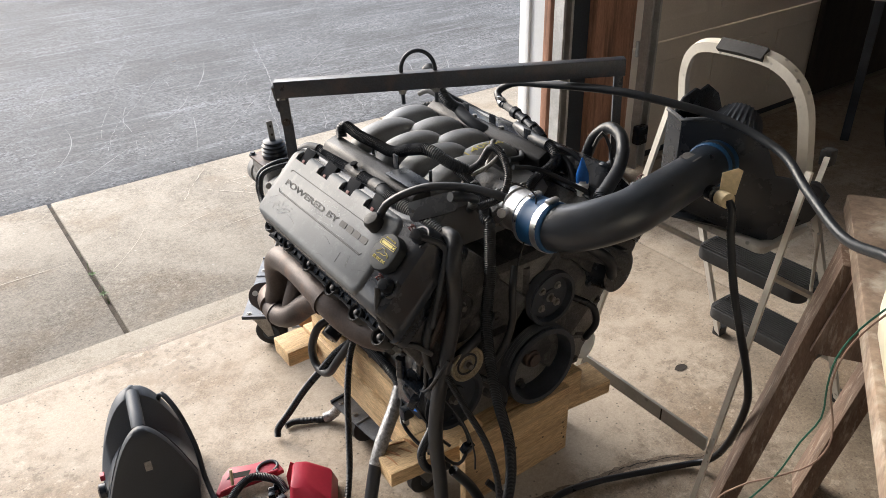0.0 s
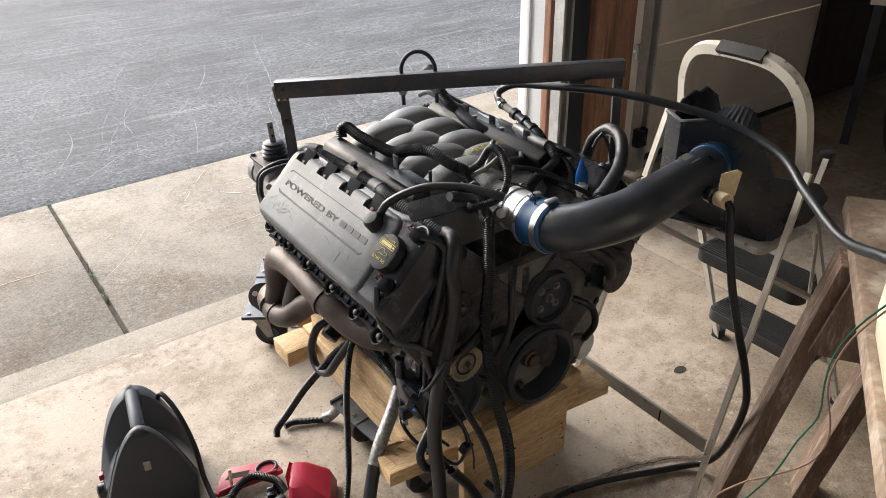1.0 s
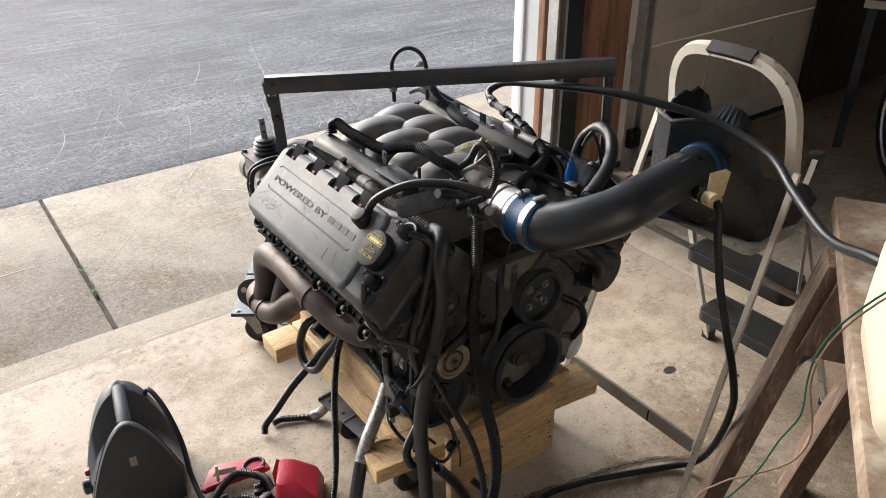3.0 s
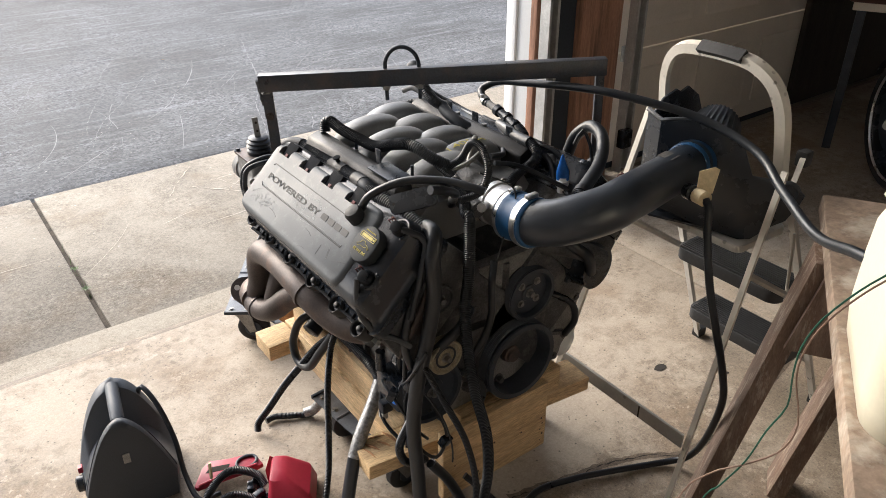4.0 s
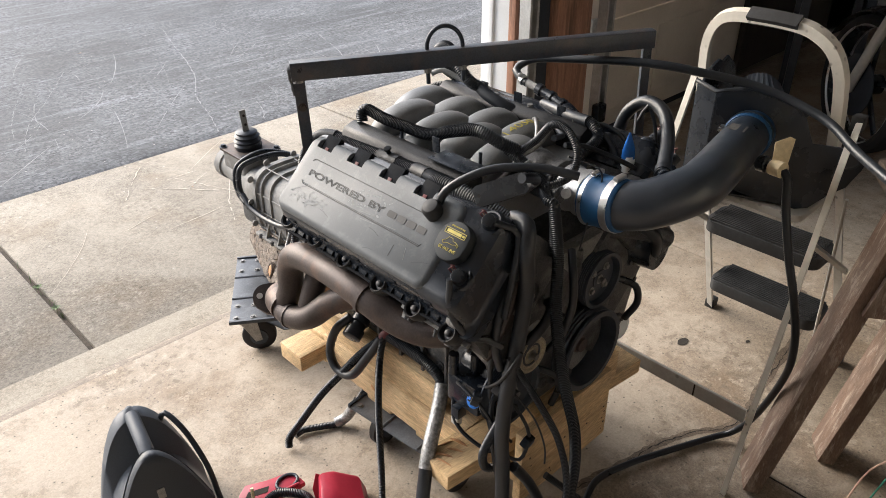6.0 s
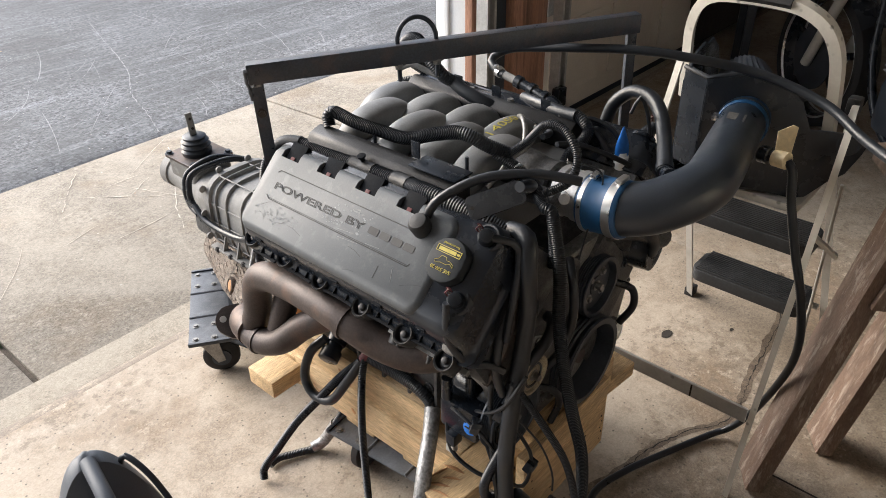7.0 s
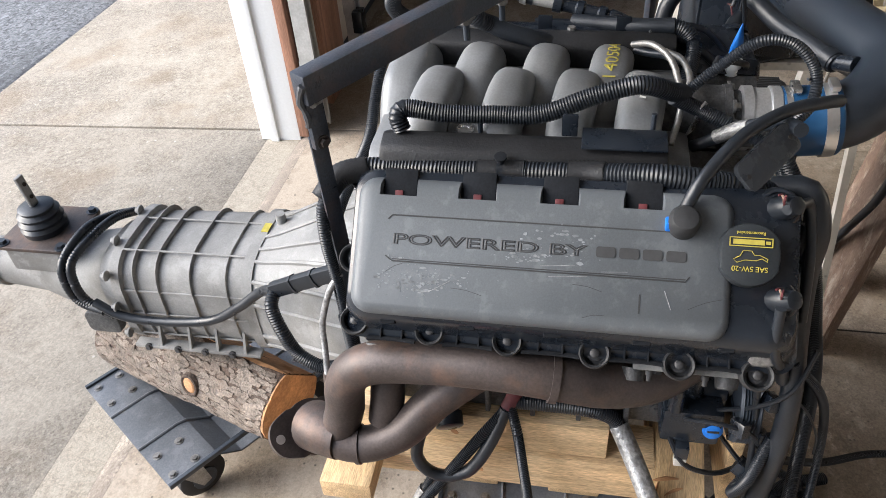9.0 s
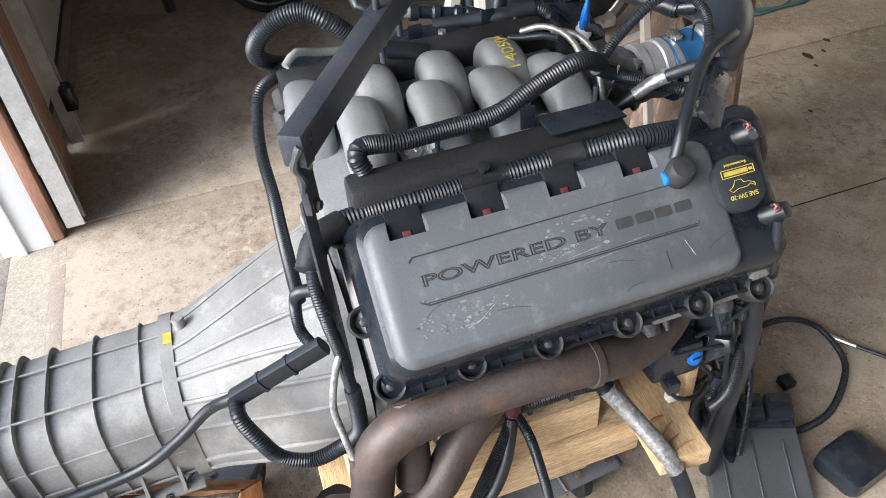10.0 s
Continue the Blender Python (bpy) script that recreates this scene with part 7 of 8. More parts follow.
part("port", lathe((0.164, 0.050, 0.775), (0, 0, 1), [(0, 0.010), (0.012, 0.010), (0.013, 0.0135), (0.026, 0.0135), (0.028, 0.010), (0.034, 0.010)], 18), WHITE_TRIM, tapecone, "white plastic port clip")
part("tape", lathe((0.164, 0.050, 0.802), (-0.12, -0.03, 1), [(0, 0.0125), (0.008, 0.0135), (0.022, 0.0125), (0.032, 0.010), (0.045, 0.006), (0.058, 0.0022), (0.060, 0.0005)], 14, squash=0.6, up=(0.75, -0.66, 0)), BLUE_BRIGHT, tapecone)
pipes = thing("vapour_pipes", (0.0, 0.14, 0.80), "two bent bright metal pipes beside the throttle body", "pipe")
for pts, r in (([(-0.098, 0.158, 0.805), (-0.075, 0.150, 0.825), (-0.055, 0.145, 0.845), (-0.02, 0.135, 0.858), (0.02, 0.145, 0.868), (0.05, 0.165, 0.865)], 0.0055), ([(-0.03, 0.135, 0.80), (-0.015, 0.145, 0.84), (0.01, 0.16, 0.872), (0.035, 0.185, 0.882), (0.06, 0.21, 0.87)], 0.0055)):
    part("pipe", sweep(pts, r * 0.85, 12), BOLT, pipes)
part("tab", prism([(-0.012, 0), (0.012, 0), (0.009, 0.045), (0, 0.052), (-0.009, 0.045)], -0.0015, 0.0015, axes((0.8, -0.6, 0), (-0.15, -0.2, 0.97), (-0.58, -0.78, -0.25), (-0.055, 0.128, 0.80)), bevel=0.0006), ALU, pipes, "bright steel bracket tab")
# crayon marks on the front runners
RUN2 = curve_points([(-0.022, 0.246, 0.762), (-0.010, 0.245, 0.784), (0.0156, 0.243, 0.814), (0.0572, 0.238, 0.826), (0.102, 0.234, 0.820), (0.134, 0.232, 0.790)], 0.002)
crayon = mesh_of_text("140504", 0.026, Matrix.Identity(4), "crayon_mark", YELLOW, mani, width=0.070)
off = ORIGIN[mani.name]
for v in crayon.data.vertices:
    q = v.co + off
    i = min(len(RUN2) - 2, max(1, int((0.066 + q.x) / 0.002)))
    tn = (RUN2[i + 1] - RUN2[i - 1]).normalized()
    up = Vector((0, 1, 0)).cross(tn) * -1
    y = q.y - 0.010
    rise = 0.0270 * max(0.05, 1 - (abs(y) / 0.0313) ** 2.78) ** 0.36 + 0.0014 + 0.4 * q.z
    v.co = RUN2[i] + up * rise + Vector((0, 1, 0)) * y - off
crayon["label"] = "yellow crayon numbers"
for k in range(4):
    part("chalk_bar", box(-0.004, 0.004, -0.002, 0.002, 0, 0.001, m=pose(-0.070 + k * 0.008, 0.198 + 0.002 * (k % 2), 0.8575 + k * 0.0008, 0, -6, 80)), WHITE_PRINT, mani)
# purge valve under the cover front, connectors
valve = thing("purge_valve", (-0.24, 0.09, 0.40), "black valve block with a blue cap under the cam cover", "valve")
part("body", box(-0.262, -0.20, 0.045, 0.13, 0.392, 0.462, 0.008), BLACK_PLASTIC, valve)
for k in range(5):
    part("fin", box(-0.255, -0.205, 0.030 - k * 0.006, 0.033 - k * 0.006, 0.40, 0.455, 0.001, seg=1), BLACK_PLASTIC, valve)
for dx, dy in ((-0.012, 0.03), (0.018, 0.0)):
    part("port", cyl((-0.245 + dx, 0.085 + dy, 0.465), (-0.245 + dx, 0.085 + dy, 0.51), 0.011, 0.01, 14), BLACK_PLASTIC, valve)
part("blue_cap", lathe((-0.258, 0.058, 0.428), (-1, -0.1, 0.4), [(-0.01, 0.015), (0.004, 0.015), (0.005, 0.0105), (0.008, 0.0105), (0.009, 0.008)], 18), BLUE_BRIGHT, valve, "bright blue cap")
part("plug", box(-0.275, -0.25, 0.085, 0.105, 0.368, 0.395, 0.003), BLACK_PLASTIC, valve)
part("plug_tab", box(-0.276, -0.262, 0.086, 0.104, 0.352, 0.369, 0.002, m=pose(0, 0, 0)), STOOL_GREY, valve, "pale grey connector tab")
part("cap_slot", box(-0.2685, -0.2655, 0.050, 0.066, 0.4305, 0.4325, m=Matrix.Identity(4)), CRACK, valve)
for pts, r in (([(-0.25, 0.055, 0.462), (-0.268, 0.01, 0.50), (-0.272, -0.025, 0.545), (-0.25, -0.045, 0.60)], 0.0035), ([(-0.24, 0.045, 0.40), (-0.252, 0.0, 0.345), (-0.225, -0.035, 0.315), (-0.195, -0.03, 0.36), (-0.205, 0.0, 0.42)], 0.0038),
               ([(-0.262, 0.10, 0.45), (-0.285, 0.06, 0.475), (-0.285, 0.015, 0.46), (-0.262, -0.01, 0.40), (-0.235, -0.02, 0.36)], 0.0032), ([(-0.255, 0.12, 0.41), (-0.275, 0.09, 0.36), (-0.262, 0.04, 0.325), (-0.235, 0.0, 0.31)], 0.0042)):
    part("wire", sweep(pts, r, 7), CONDUIT, valve)
for x, y, z, rz in ((-0.262, -0.006, 0.505, 20), (-0.258, 0.004, 0.345, -25), (-0.283, 0.03, 0.468, 40), (-0.20, -0.032, 0.345, 10)):
    part("connector", box(-0.012, 0.012, -0.008, 0.008, -0.011, 0.011, 0.002, m=pose(x, y, z, 20, 15, rz)), BLACK_PLASTIC, valve, "small black wire connector")
    part("connector_latch", box(-0.005, 0.005, -0.0105, -0.0078, -0.007, 0.009, 0.001, m=pose(x, y, z, 20, 15, rz)), PACK_GREY, valve)

# ---- on the floor ----
WD, DD = Vector((0.985, -0.17, 0)), Vector((0.17, 0.985, 0))
PO = Vector((-0.722, 0.525, 0))
pack = thing("power_pack", PO, "dark grey plastic power pack with carry handle standing on the floor", "power pack")


def arch(w, h, n=28, p=1.5, foot=0.28):
    pts = [(-w * 0.92, 0), (-w, h * foot)]
    for k in range(1, n):
        x = -w * math.cos(math.pi * k / n)
        pts.append((x, h * foot + h * (1 - foot) * (1 - abs(x / w) ** p)))
    return pts + [(w, h * foot), (w * 0.92, 0)]


upk = (DD * 0.22 + Vector((0, 0, 0.975))).normalized()
fwd = axes(WD, upk, WD.cross(upk), PO)
part("front_panel", loft([(arch(0.102, 0.232, p=1.8), -0.02), (arch(0.105, 0.236, p=1.8), 0.0), (arch(0.102, 0.231, p=1.8), 0.008), (arch(0.09, 0.212, p=1.8), 0.011)], fwd), PACK_FRONT, pack, "matt dark arched front panel", angle=50)
part("body", loft([(arch(0.105, 0.234, p=1.8), -0.021), (arch(0.108, 0.222, p=1.7), -0.03), (arch(0.111, 0.165, p=2.4), -0.042), (arch(0.113, 0.150, p=3.0), -0.075), (arch(0.115, 0.165, p=2.6), -0.112), (arch(0.116, 0.262, p=2.2), -0.126), (arch(0.115, 0.278, p=2.2), -0.150), (arch(0.108, 0.272, p=2.3), -0.166), (arch(0.09, 0.24, p=2.4), -0.18)], fwd), PACK_GREY, pack, "slate grey plastic shell with hollows beside the handle", angle=50)
part("handle", sweep([fwd @ Vector((0, 0.214, -0.018)), fwd @ Vector((0, 0.232, -0.05)), fwd @ Vector((0, 0.250, -0.10)), fwd @ Vector((0, 0.262, -0.14))], 0.016, 16), PACK_GREY, pack, "bridge handle")
part("nub", lathe(fwd @ Vector((0, 0.268, -0.155)), upk, [(0, 0.009), (0.008, 0.008), (0.011, 0.004)], 14), PACK_GREY, pack)
part("badge", box(-0.008, 0.008, 0.125, 0.15, 0.011, 0.0135, 0.001, m=fwd), BOLT, pack, "small silvery badge")
part("switch", box(-0.117, -0.106, 0.085, 0.10, -0.10, -0.08, 0.002, m=fwd), RED, pack, "red switch")
part("knob", lathe(fwd @ Vector((-0.108, 0.07, -0.06)), -WD, [(0, 0.02), (0.014, 0.02), (0.018, 0.014)], 18), BLACK_PLASTIC, pack)
part("cord", sweep([fwd @ Vector((0.055, 0.225, -0.14)), fwd @ Vector((0.068, 0.245, -0.125)), fwd @ Vector((0.094, 0.20, -0.085)), fwd @ Vector((0.113, 0.12, -0.04)), fwd @ Vector((0.117, 0.04, 0.0)), Vector((-0.60, 0.44, 0.012)), Vector((-0.55, 0.43, 0.012))], 0.0065, 10), RUBBER, pack, "thick black cord")
lamp = thing("red_housing", (-0.44, 0.36, 0), "dismantled red plastic housing with black clips on the floor", "housing")
bm = loft([(rrect(-0.055, 0.055, -0.075, 0.055, 0.016), 0.0), (rrect(-0.058, 0.058, -0.078, 0.058, 0.018), 0.02), (rrect(-0.052, 0.046, -0.06, 0.056, 0.018), 0.055), (rrect(-0.048, -0.004, -0.03, 0.052, 0.012), 0.085), (rrect(-0.044, -0.022, 0.0, 0.046, 0.008), 0.092)], axes((0.87, -0.5, 0), (0.5, 0.87, 0), (0, 0, 1), (-0.405, 0.325, 0.0)))
part("shell", bm, RED, lamp, angle=30)
part("flap", prism([(0, 0), (0.03, 0.0), (0.035, 0.06), (0.01, 0.08), (-0.005, 0.05)], 0, 0.004, axes((0.9, -0.3, 0.2), (0.2, 0.5, 0.84), (-0.35, -0.75, 0.55), (-0.45, 0.36, 0.02))), RED, lamp)
part("plate", prism([(-0.600, 0.470), (-0.565, 0.515), (-0.540, 0.531), (-0.494, 0.509), (-0.443, 0.495), (-0.432, 0.468), (-0.430, 0.440), (-0.456, 0.441), (-0.52, 0.452), (-0.596, 0.460)], 0.016, 0.030, Matrix.Identity(4), bevel=0.004), RED, lamp, "flat red trim plate with slots")
part("slot", prism([(-0.562, 0.494), (-0.545, 0.506), (-0.500, 0.489), (-0.512, 0.476)], 0.0295, 0.0308, Matrix.Identity(4)), CRACK, lamp)
part("ring", sweep([(-0.463 + 0.026 * math.cos(a), 0.468 + 0.020 * math.sin(a), 0.033) for a in (math.tau * k / 24 for k in range(25))], 0.004, 8, smooth=False), DARK_STEEL, lamp, "dark spring ring")
part("rib", sweep([(-0.590, 0.464, 0.030), (-0.52, 0.456, 0.034), (-0.445, 0.443, 0.034)], 0.004, 8), RED, lamp)
rnd = random.Random(7)
for k in range(9):
    x, y = -0.475 + rnd.uniform(-0.025, 0.03), 0.375 + rnd.uniform(-0.04, 0.035)
    part("clip", box(-0.014, 0.014, -0.008, 0.008, 0.0, rnd.uniform(0.02, 0.055), 0.002, m=pose(x, y, 0.003, 0, 0, rnd.uniform(0, 180))), BLACK_PLASTIC, lamp)
spill = loom("floor_leads", "tangle of black corrugated leads on the floor", "wiring harness", [
    ("lead", [(-0.70, 0.28, 0.012), (-0.64, 0.36, 0.012), (-0.58, 0.41, 0.05), (-0.52, 0.425, 0.07), (-0.47, 0.39, 0.06), (-0.46, 0.36, 0.04)], 0.0105, 0.0013, CONDUIT),
    ("lead", [(-0.74, 0.25, 0.012), (-0.66, 0.33, 0.012), (-0.60, 0.36, 0.04), (-0.54, 0.37, 0.05), (-0.49, 0.33, 0.03), (-0.50, 0.27, 0.012)], 0.0095, 0.0012, CONDUIT),
    ("lead", [(-0.66, 0.27, 0.012), (-0.58, 0.31, 0.02), (-0.50, 0.30, 0.02), (-0.42, 0.27, 0.014), (-0.36, 0.20, 0.012)], 0.0095, 0.0012, CONDUIT)], (-0.6, 0.35, 0))
part("stray_end", sweep([(-0.56, 0.45, 0.05), (-0.555, 0.46, 0.09)], 0.004, 8), TAN, spill, "frayed pale lead end")
ecu = thing("control_module", (-0.24, -0.10, 0), "dark grey engine control module with cable plugs", "control module")
eu, ev = Vector((-0.38, -0.925, 0.0)).normalized(), Vector((-0.90, 0.37, -0.22)).normalized()
em = axes(eu, ev, eu.cross(ev) * (-1 if eu.cross(ev).z < 0 else 1), (-0.128, -0.095, 0.075))
part("case", box(0.0, 0.185, 0.0, 0.215, -0.032, 0.0, 0.005, m=em), SLATE_STEEL, ecu, "grey cast module case")
for k in range(3):
    part("case_rib", box(0.03 + k * 0.060, 0.034 + k * 0.060, 0.075, 0.205, -0.0002, 0.0035, 0.001, m=em, seg=1), SLATE_STEEL, ecu)
part("header", box(0.006, 0.179, 0.004, 0.052, 0.0002, 0.016, 0.003, m=em), BLACK_PLASTIC, ecu, "black connector header")
for k in range(3):
    pl = part("plug", box(0.012 + k * 0.056, 0.060 + k * 0.056, -0.004, 0.046, 0.0162, 0.046, 0.004, m=em), BLACK_PLASTIC, ecu)
    part("plug_lever", box(0.015 + k * 0.056, 0.057 + k * 0.056, 0.012, 0.020, 0.046, 0.058, 0.002, m=em), CONDUIT, pl)
    part("plug_ridge", box(0.018 + k * 0.056, 0.054 + k * 0.056, 0.028, 0.034, 0.046, 0.051, 0.001, m=em), CONDUIT, pl)
for a in (0.012, 0.173):
    part("bolt", hexbolt(em @ Vector((a, 0.20, 0.0)), em.col[2][:3], 0.005, 0.004), BOLT, ecu)
loop = loom("probe_lead", "black corrugated lead looped on the floor with a steel probe", "lead", [
    ("lead", [(-0.17, -0.06, 0.25), (-0.07, -0.20, 0.12), (0.015, -0.33, 0.05), (0.040, -0.45, 0.02), (0.0, -0.513, 0.012), (-0.091, -0.506, 0.012), (-0.150, -0.463, 0.012), (-0.210, -0.373, 0.012), (-0.225, -0.292, 0.014), (-0.22, -0.24, 0.03)], 0.0075, 0.001, CONDUIT)], (-0.05, -0.45, 0))
part("probe", cyl((-0.03, -0.515, 0.01), (-0.085, -0.553, 0.01), 0.006, 0.006, 12), ALU, loop, "bright steel probe sleeve")
part("probe_rod", cyl((-0.085, -0.553, 0.01), (-0.22, -0.65, 0.01), 0.0045, 0.004, 12), CONDUIT, loop)
blk2 = single("black_case", loft([(rrect(-0.045, 0.045, -0.055, 0.055, 0.018), 0.0), (rrect(-0.05, 0.05, -0.06, 0.06, 0.02), 0.01), (rrect(-0.048, 0.048, -0.058, 0.058, 0.02), 0.04), (rrect(-0.04, 0.04, -0.05, 0.05, 0.016), 0.046)], pose(-0.33, -0.32, 0, 0, 0, 12)), BLACK_PLASTIC, "small black plastic case on the floor", "case")
blk3 = single("black_clip", box(-0.125, -0.095, -0.36, -0.33, 0, 0.02, 0.004), BLACK_PLASTIC, "small black plastic clip on the floor", "clip")
garden = thing("floor_hose", (1.58, -1.6, 0), "thin teal hose coiled loosely on the floor", "hose")
part("hose", sweep([(1.52, -1.35, 0.008), (1.49, -1.50, 0.008), (1.53, -1.66, 0.008), (1.63, -1.70, 0.008), (1.69, -1.58, 0.012), (1.62, -1.46, 0.016), (1.51, -1.50, 0.018), (1.50, -1.70, 0.012), (1.57, -1.86, 0.008), (1.53, -2.05, 0.008), (1.40, -2.25, 0.008)], 0.0065, 8), TEAL, garden)
# oil blots, leaves, weeds
for x, y, r in ((0.719, 0.115, 0.015), (0.86, -0.02, 0.006), (0.75, 0.55, 0.008), (0.66, 0.62, 0.01), (1.12, -1.42, 0.018), (1.125, -1.495, 0.008), (1.19, -1.565, 0.011), (1.044, -1.394, 0.007), (0.797, -1.164, 0.006)):
    bm = bmesh.new()
    rr = random.Random(int(x * 1000))
    vs = [bm.verts.new((x + r * (1 + 0.35 * rr.random()) * math.cos(a) * 1.3, y + r * (0.7 + 0.3 * rr.random()) * math.sin(a), 0.0014)) for a in (math.tau * k / 14 for k in range(14))]
    bm.faces.new(vs)
    structure("oil_spot", bm, CRACK, "dark oil spot on the concrete", "stain")
rr = random.Random(11)
for k, (x, y, z) in enumerate(((0.75, 4.93, -0.145), (-0.62, 1.9, -0.03), (0.4, 1.75, -0.03), (-0.9, 1.55, -0.024), (0.2, 2.2, -0.04))):
    bm = bmesh.new()
    s = 0.022 if k == 0 else 0.008
    pts = [(-s, 0, 0.004), (-s * 0.4, s * 0.5, 0.008), (s * 0.5, s * 0.4, 0.006), (s, 0, 0.01), (s * 0.4, -s * 0.45, 0.005), (-s * 0.5, -s * 0.4, 0.009)]
    bm.faces.new([bm.verts.new(pose(x, y, z, 0, 0, rr.uniform(0, 360)) @ Vector(p)) for p in pts])
    single("dry_leaf", bm, DRY_LEAF, "small curled dry leaf on the drive", "leaf", "dry leaves")
bm = bmesh.new()
for k in range(24):
    x, y = -0.574 + rr.gauss(0, 0.004), 1.62 + rr.uniform(-0.03, 0.45) * rr.random()
    a, h = rr.uniform(0, math.tau), rr.uniform(0.012, 0.035)
    d = Vector((math.cos(a), math.sin(a), 0))
    q = Vector((x, y, -0.06))
    n = Vector((-d.y, d.x, 0)) * 0.002
    bm.faces.new([bm.verts.new(p) for p in (q - n, q + n, q + d * h * 0.5 + Vector((0, 0, 0.035 + h * 0.6)))])
for cx, cy in ((-0.574, 1.67), (-0.574, 1.84)):
    for k in range(9):
        a = math.tau * k / 9 + rr.uniform(-0.3, 0.3)
        ln_, wd = rr.uniform(0.010, 0.022), rr.uniform(0.0025, 0.0045)
        d, c = Vector((math.cos(a), math.sin(a), 0)), Vector((cx, cy, -0.03))
        n = Vector((-d.y, d.x, 0)) * wd
        bm.faces.new([bm.verts.new(q) for q in (c, c + d * ln_ * 0.55 + n + Vector((0, 0, 0.012)), c + d * ln_ + Vector((0, 0, 0.008)), c + d * ln_ * 0.55 - n + Vector((0, 0, 0.012)))])
weeds = part("weeds", bm, LEAF, None)
tagged(weeds, "small green weeds growing in the slab joint", "weeds", "", "stuff")

# ---- motorcycle in the shade ----
bike = thing("motorcycle", (2.2, 0.05, 0), "dark motorcycle parked in the shade", "motorcycle")
WC, WH = Vector((2.56, 0.345, 0.307)), Vector((0.64, 0.768, 0)).normalized()
WN = Vector((-WH.y, WH.x, 0))


def bike_wheel(c, r):
    prof = [(-0.05, r * 0.86), (-0.055, r * 0.93), (-0.04, r * 0.985), (0.0, r), (0.04, r * 0.985), (0.055, r * 0.93), (0.05, r * 0.86)]
    tyre = part("tyre", rings(bmesh.new(), [[c + WN * h + (WH * math.cos(a) + Vector((0, 0, 1)) * math.sin(a)) * rr_ for h, rr_ in prof] for a in (math.tau * k / 48 for k in range(49))], close=True, caps=False), TYRE, bike)
    for h in (-0.043, 0.043):
        part("rim", sweep([c + WN * h + (WH * math.cos(a) + Vector((0, 0, 1)) * math.sin(a)) * r * 0.85 for a in (math.tau * k / 40 for k in range(41))], 0.006, 8, smooth=False), ALU, bike, "thin polished rim edge")
    part("rim_well", rings(bmesh.new(), [[c + WN * h + (WH * math.cos(a) + Vector((0, 0, 1)) * math.sin(a)) * rr_ for h, rr_ in ((-0.043, r * 0.86), (-0.02, r * 0.81), (0.02, r * 0.81), (0.043, r * 0.86))] for a in (math.tau * k / 48 for k in range(49))], close=True, caps=False), BLACK_PLASTIC, bike)
    for k in range(5):
        a = math.tau * k / 5 + 0.3
        d = WH * math.cos(a) + Vector((0, 0, 1)) * math.sin(a)
        part("spoke", sweep([c + d * 0.03, c + d * r * 0.81], 0.016, 8, flat=0.6, smooth=False), BLACK_PLASTIC, bike)
    part("hub", cyl(c - WN * 0.05, c + WN * 0.05, 0.045, seg=20), BLACK_PLASTIC, bike)
    part("brake_disc", lathe(c + WN * 0.06, WN, [(0, 0.06), (0, 0.135), (0.005, 0.135), (0.005, 0.06)], 36), DARK_STEEL, bike)


bike_wheel(WC, 0.305)
bike_wheel(WC - WH * 1.35, 0.305)
for s in (-0.09, 0.09):
    part("fork_leg", sweep([WC + WN * s + Vector((0, 0, -0.02)), WC + WN * s - WH * 0.10 + Vector((0, 0, 0.22)), WC + WN * s - WH * 0.30 + Vector((0, 0, 0.65))], 0.022, 14, smooth=False), STOOL_GREY, bike, "bare grey alloy fork leg")
fen = [[WC + (WH * math.cos(a) + Vector((0, 0, 1)) * math.sin(a)) * 0.335 + WN * h - Vector((0, 0, abs(h) * 0.4)) for h in (-0.06, -0.03, 0, 0.03, 0.06)] for a in (radians(30 + 110 * k / 14) for k in range(15))]
part("mudguard", rings(bmesh.new(), fen, close=False, caps=False), BLACK_PLASTIC, bike, "black front mudguard")
part("engine_case", box(-0.16, 0.16, -0.13, 0.13, 0.2, 0.42, 0.04, m=axes(WH, WN, (0, 0, 1), WC - WH * 0.68 - Vector((0, 0, 0.307)))), DARK_STEEL, bike)
for k in range(8):
    part("fin", box(-0.11, 0.11, -0.12, 0.12, 0.43 + k * 0.018, 0.438 + k * 0.018, 0.003, m=axes(WH, WN, (0, 0, 1), WC - WH * 0.62 - Vector((0, 0, 0.307)))), GALV, bike)
part("tank", loft([(rrect(-0.22, 0.2, -0.10, 0.10, 0.07), 0.62), (rrect(-0.24, 0.24, -0.14, 0.14, 0.1), 0.68), (rrect(-0.2, 0.22, -0.12, 0.12, 0.1), 0.78), (rrect(-0.1, 0.14, -0.06, 0.06, 0.05), 0.82)], axes(WH, WN, (0, 0, 1), WC - WH * 0.62 - Vector((0, 0, 0.307)))), BLACK_PLASTIC, bike, "black tank")
part("seat", loft([(rrect(-0.3, 0.3, -0.11, 0.11, 0.06), 0.64), (rrect(-0.31, 0.31, -0.13, 0.13, 0.08), 0.70), (rrect(-0.28, 0.28, -0.1, 0.1, 0.06), 0.74)], axes(WH, WN, (0, 0, 1), WC - WH * 1.15 - Vector((0, 0, 0.307)))), BLACK_PLASTIC, bike, "black seat")
for s in (-0.08, 0.08):
    part("frame_tube", sweep([WC - WH * 0.30 + WN * s * 0.4 + Vector((0, 0, 0.5)), WC - WH * 0.40 + WN * s + Vector((0, 0, 0.1)), WC - WH * 0.6 + WN * s + Vector((0, 0, -0.14)), WC - WH * 1.0 + WN * s + Vector((0, 0, -0.12)), WC - WH * 1.35 + WN * s + Vector((0, 0, 0.0))], 0.016, 10), BLACK_PLASTIC, bike)
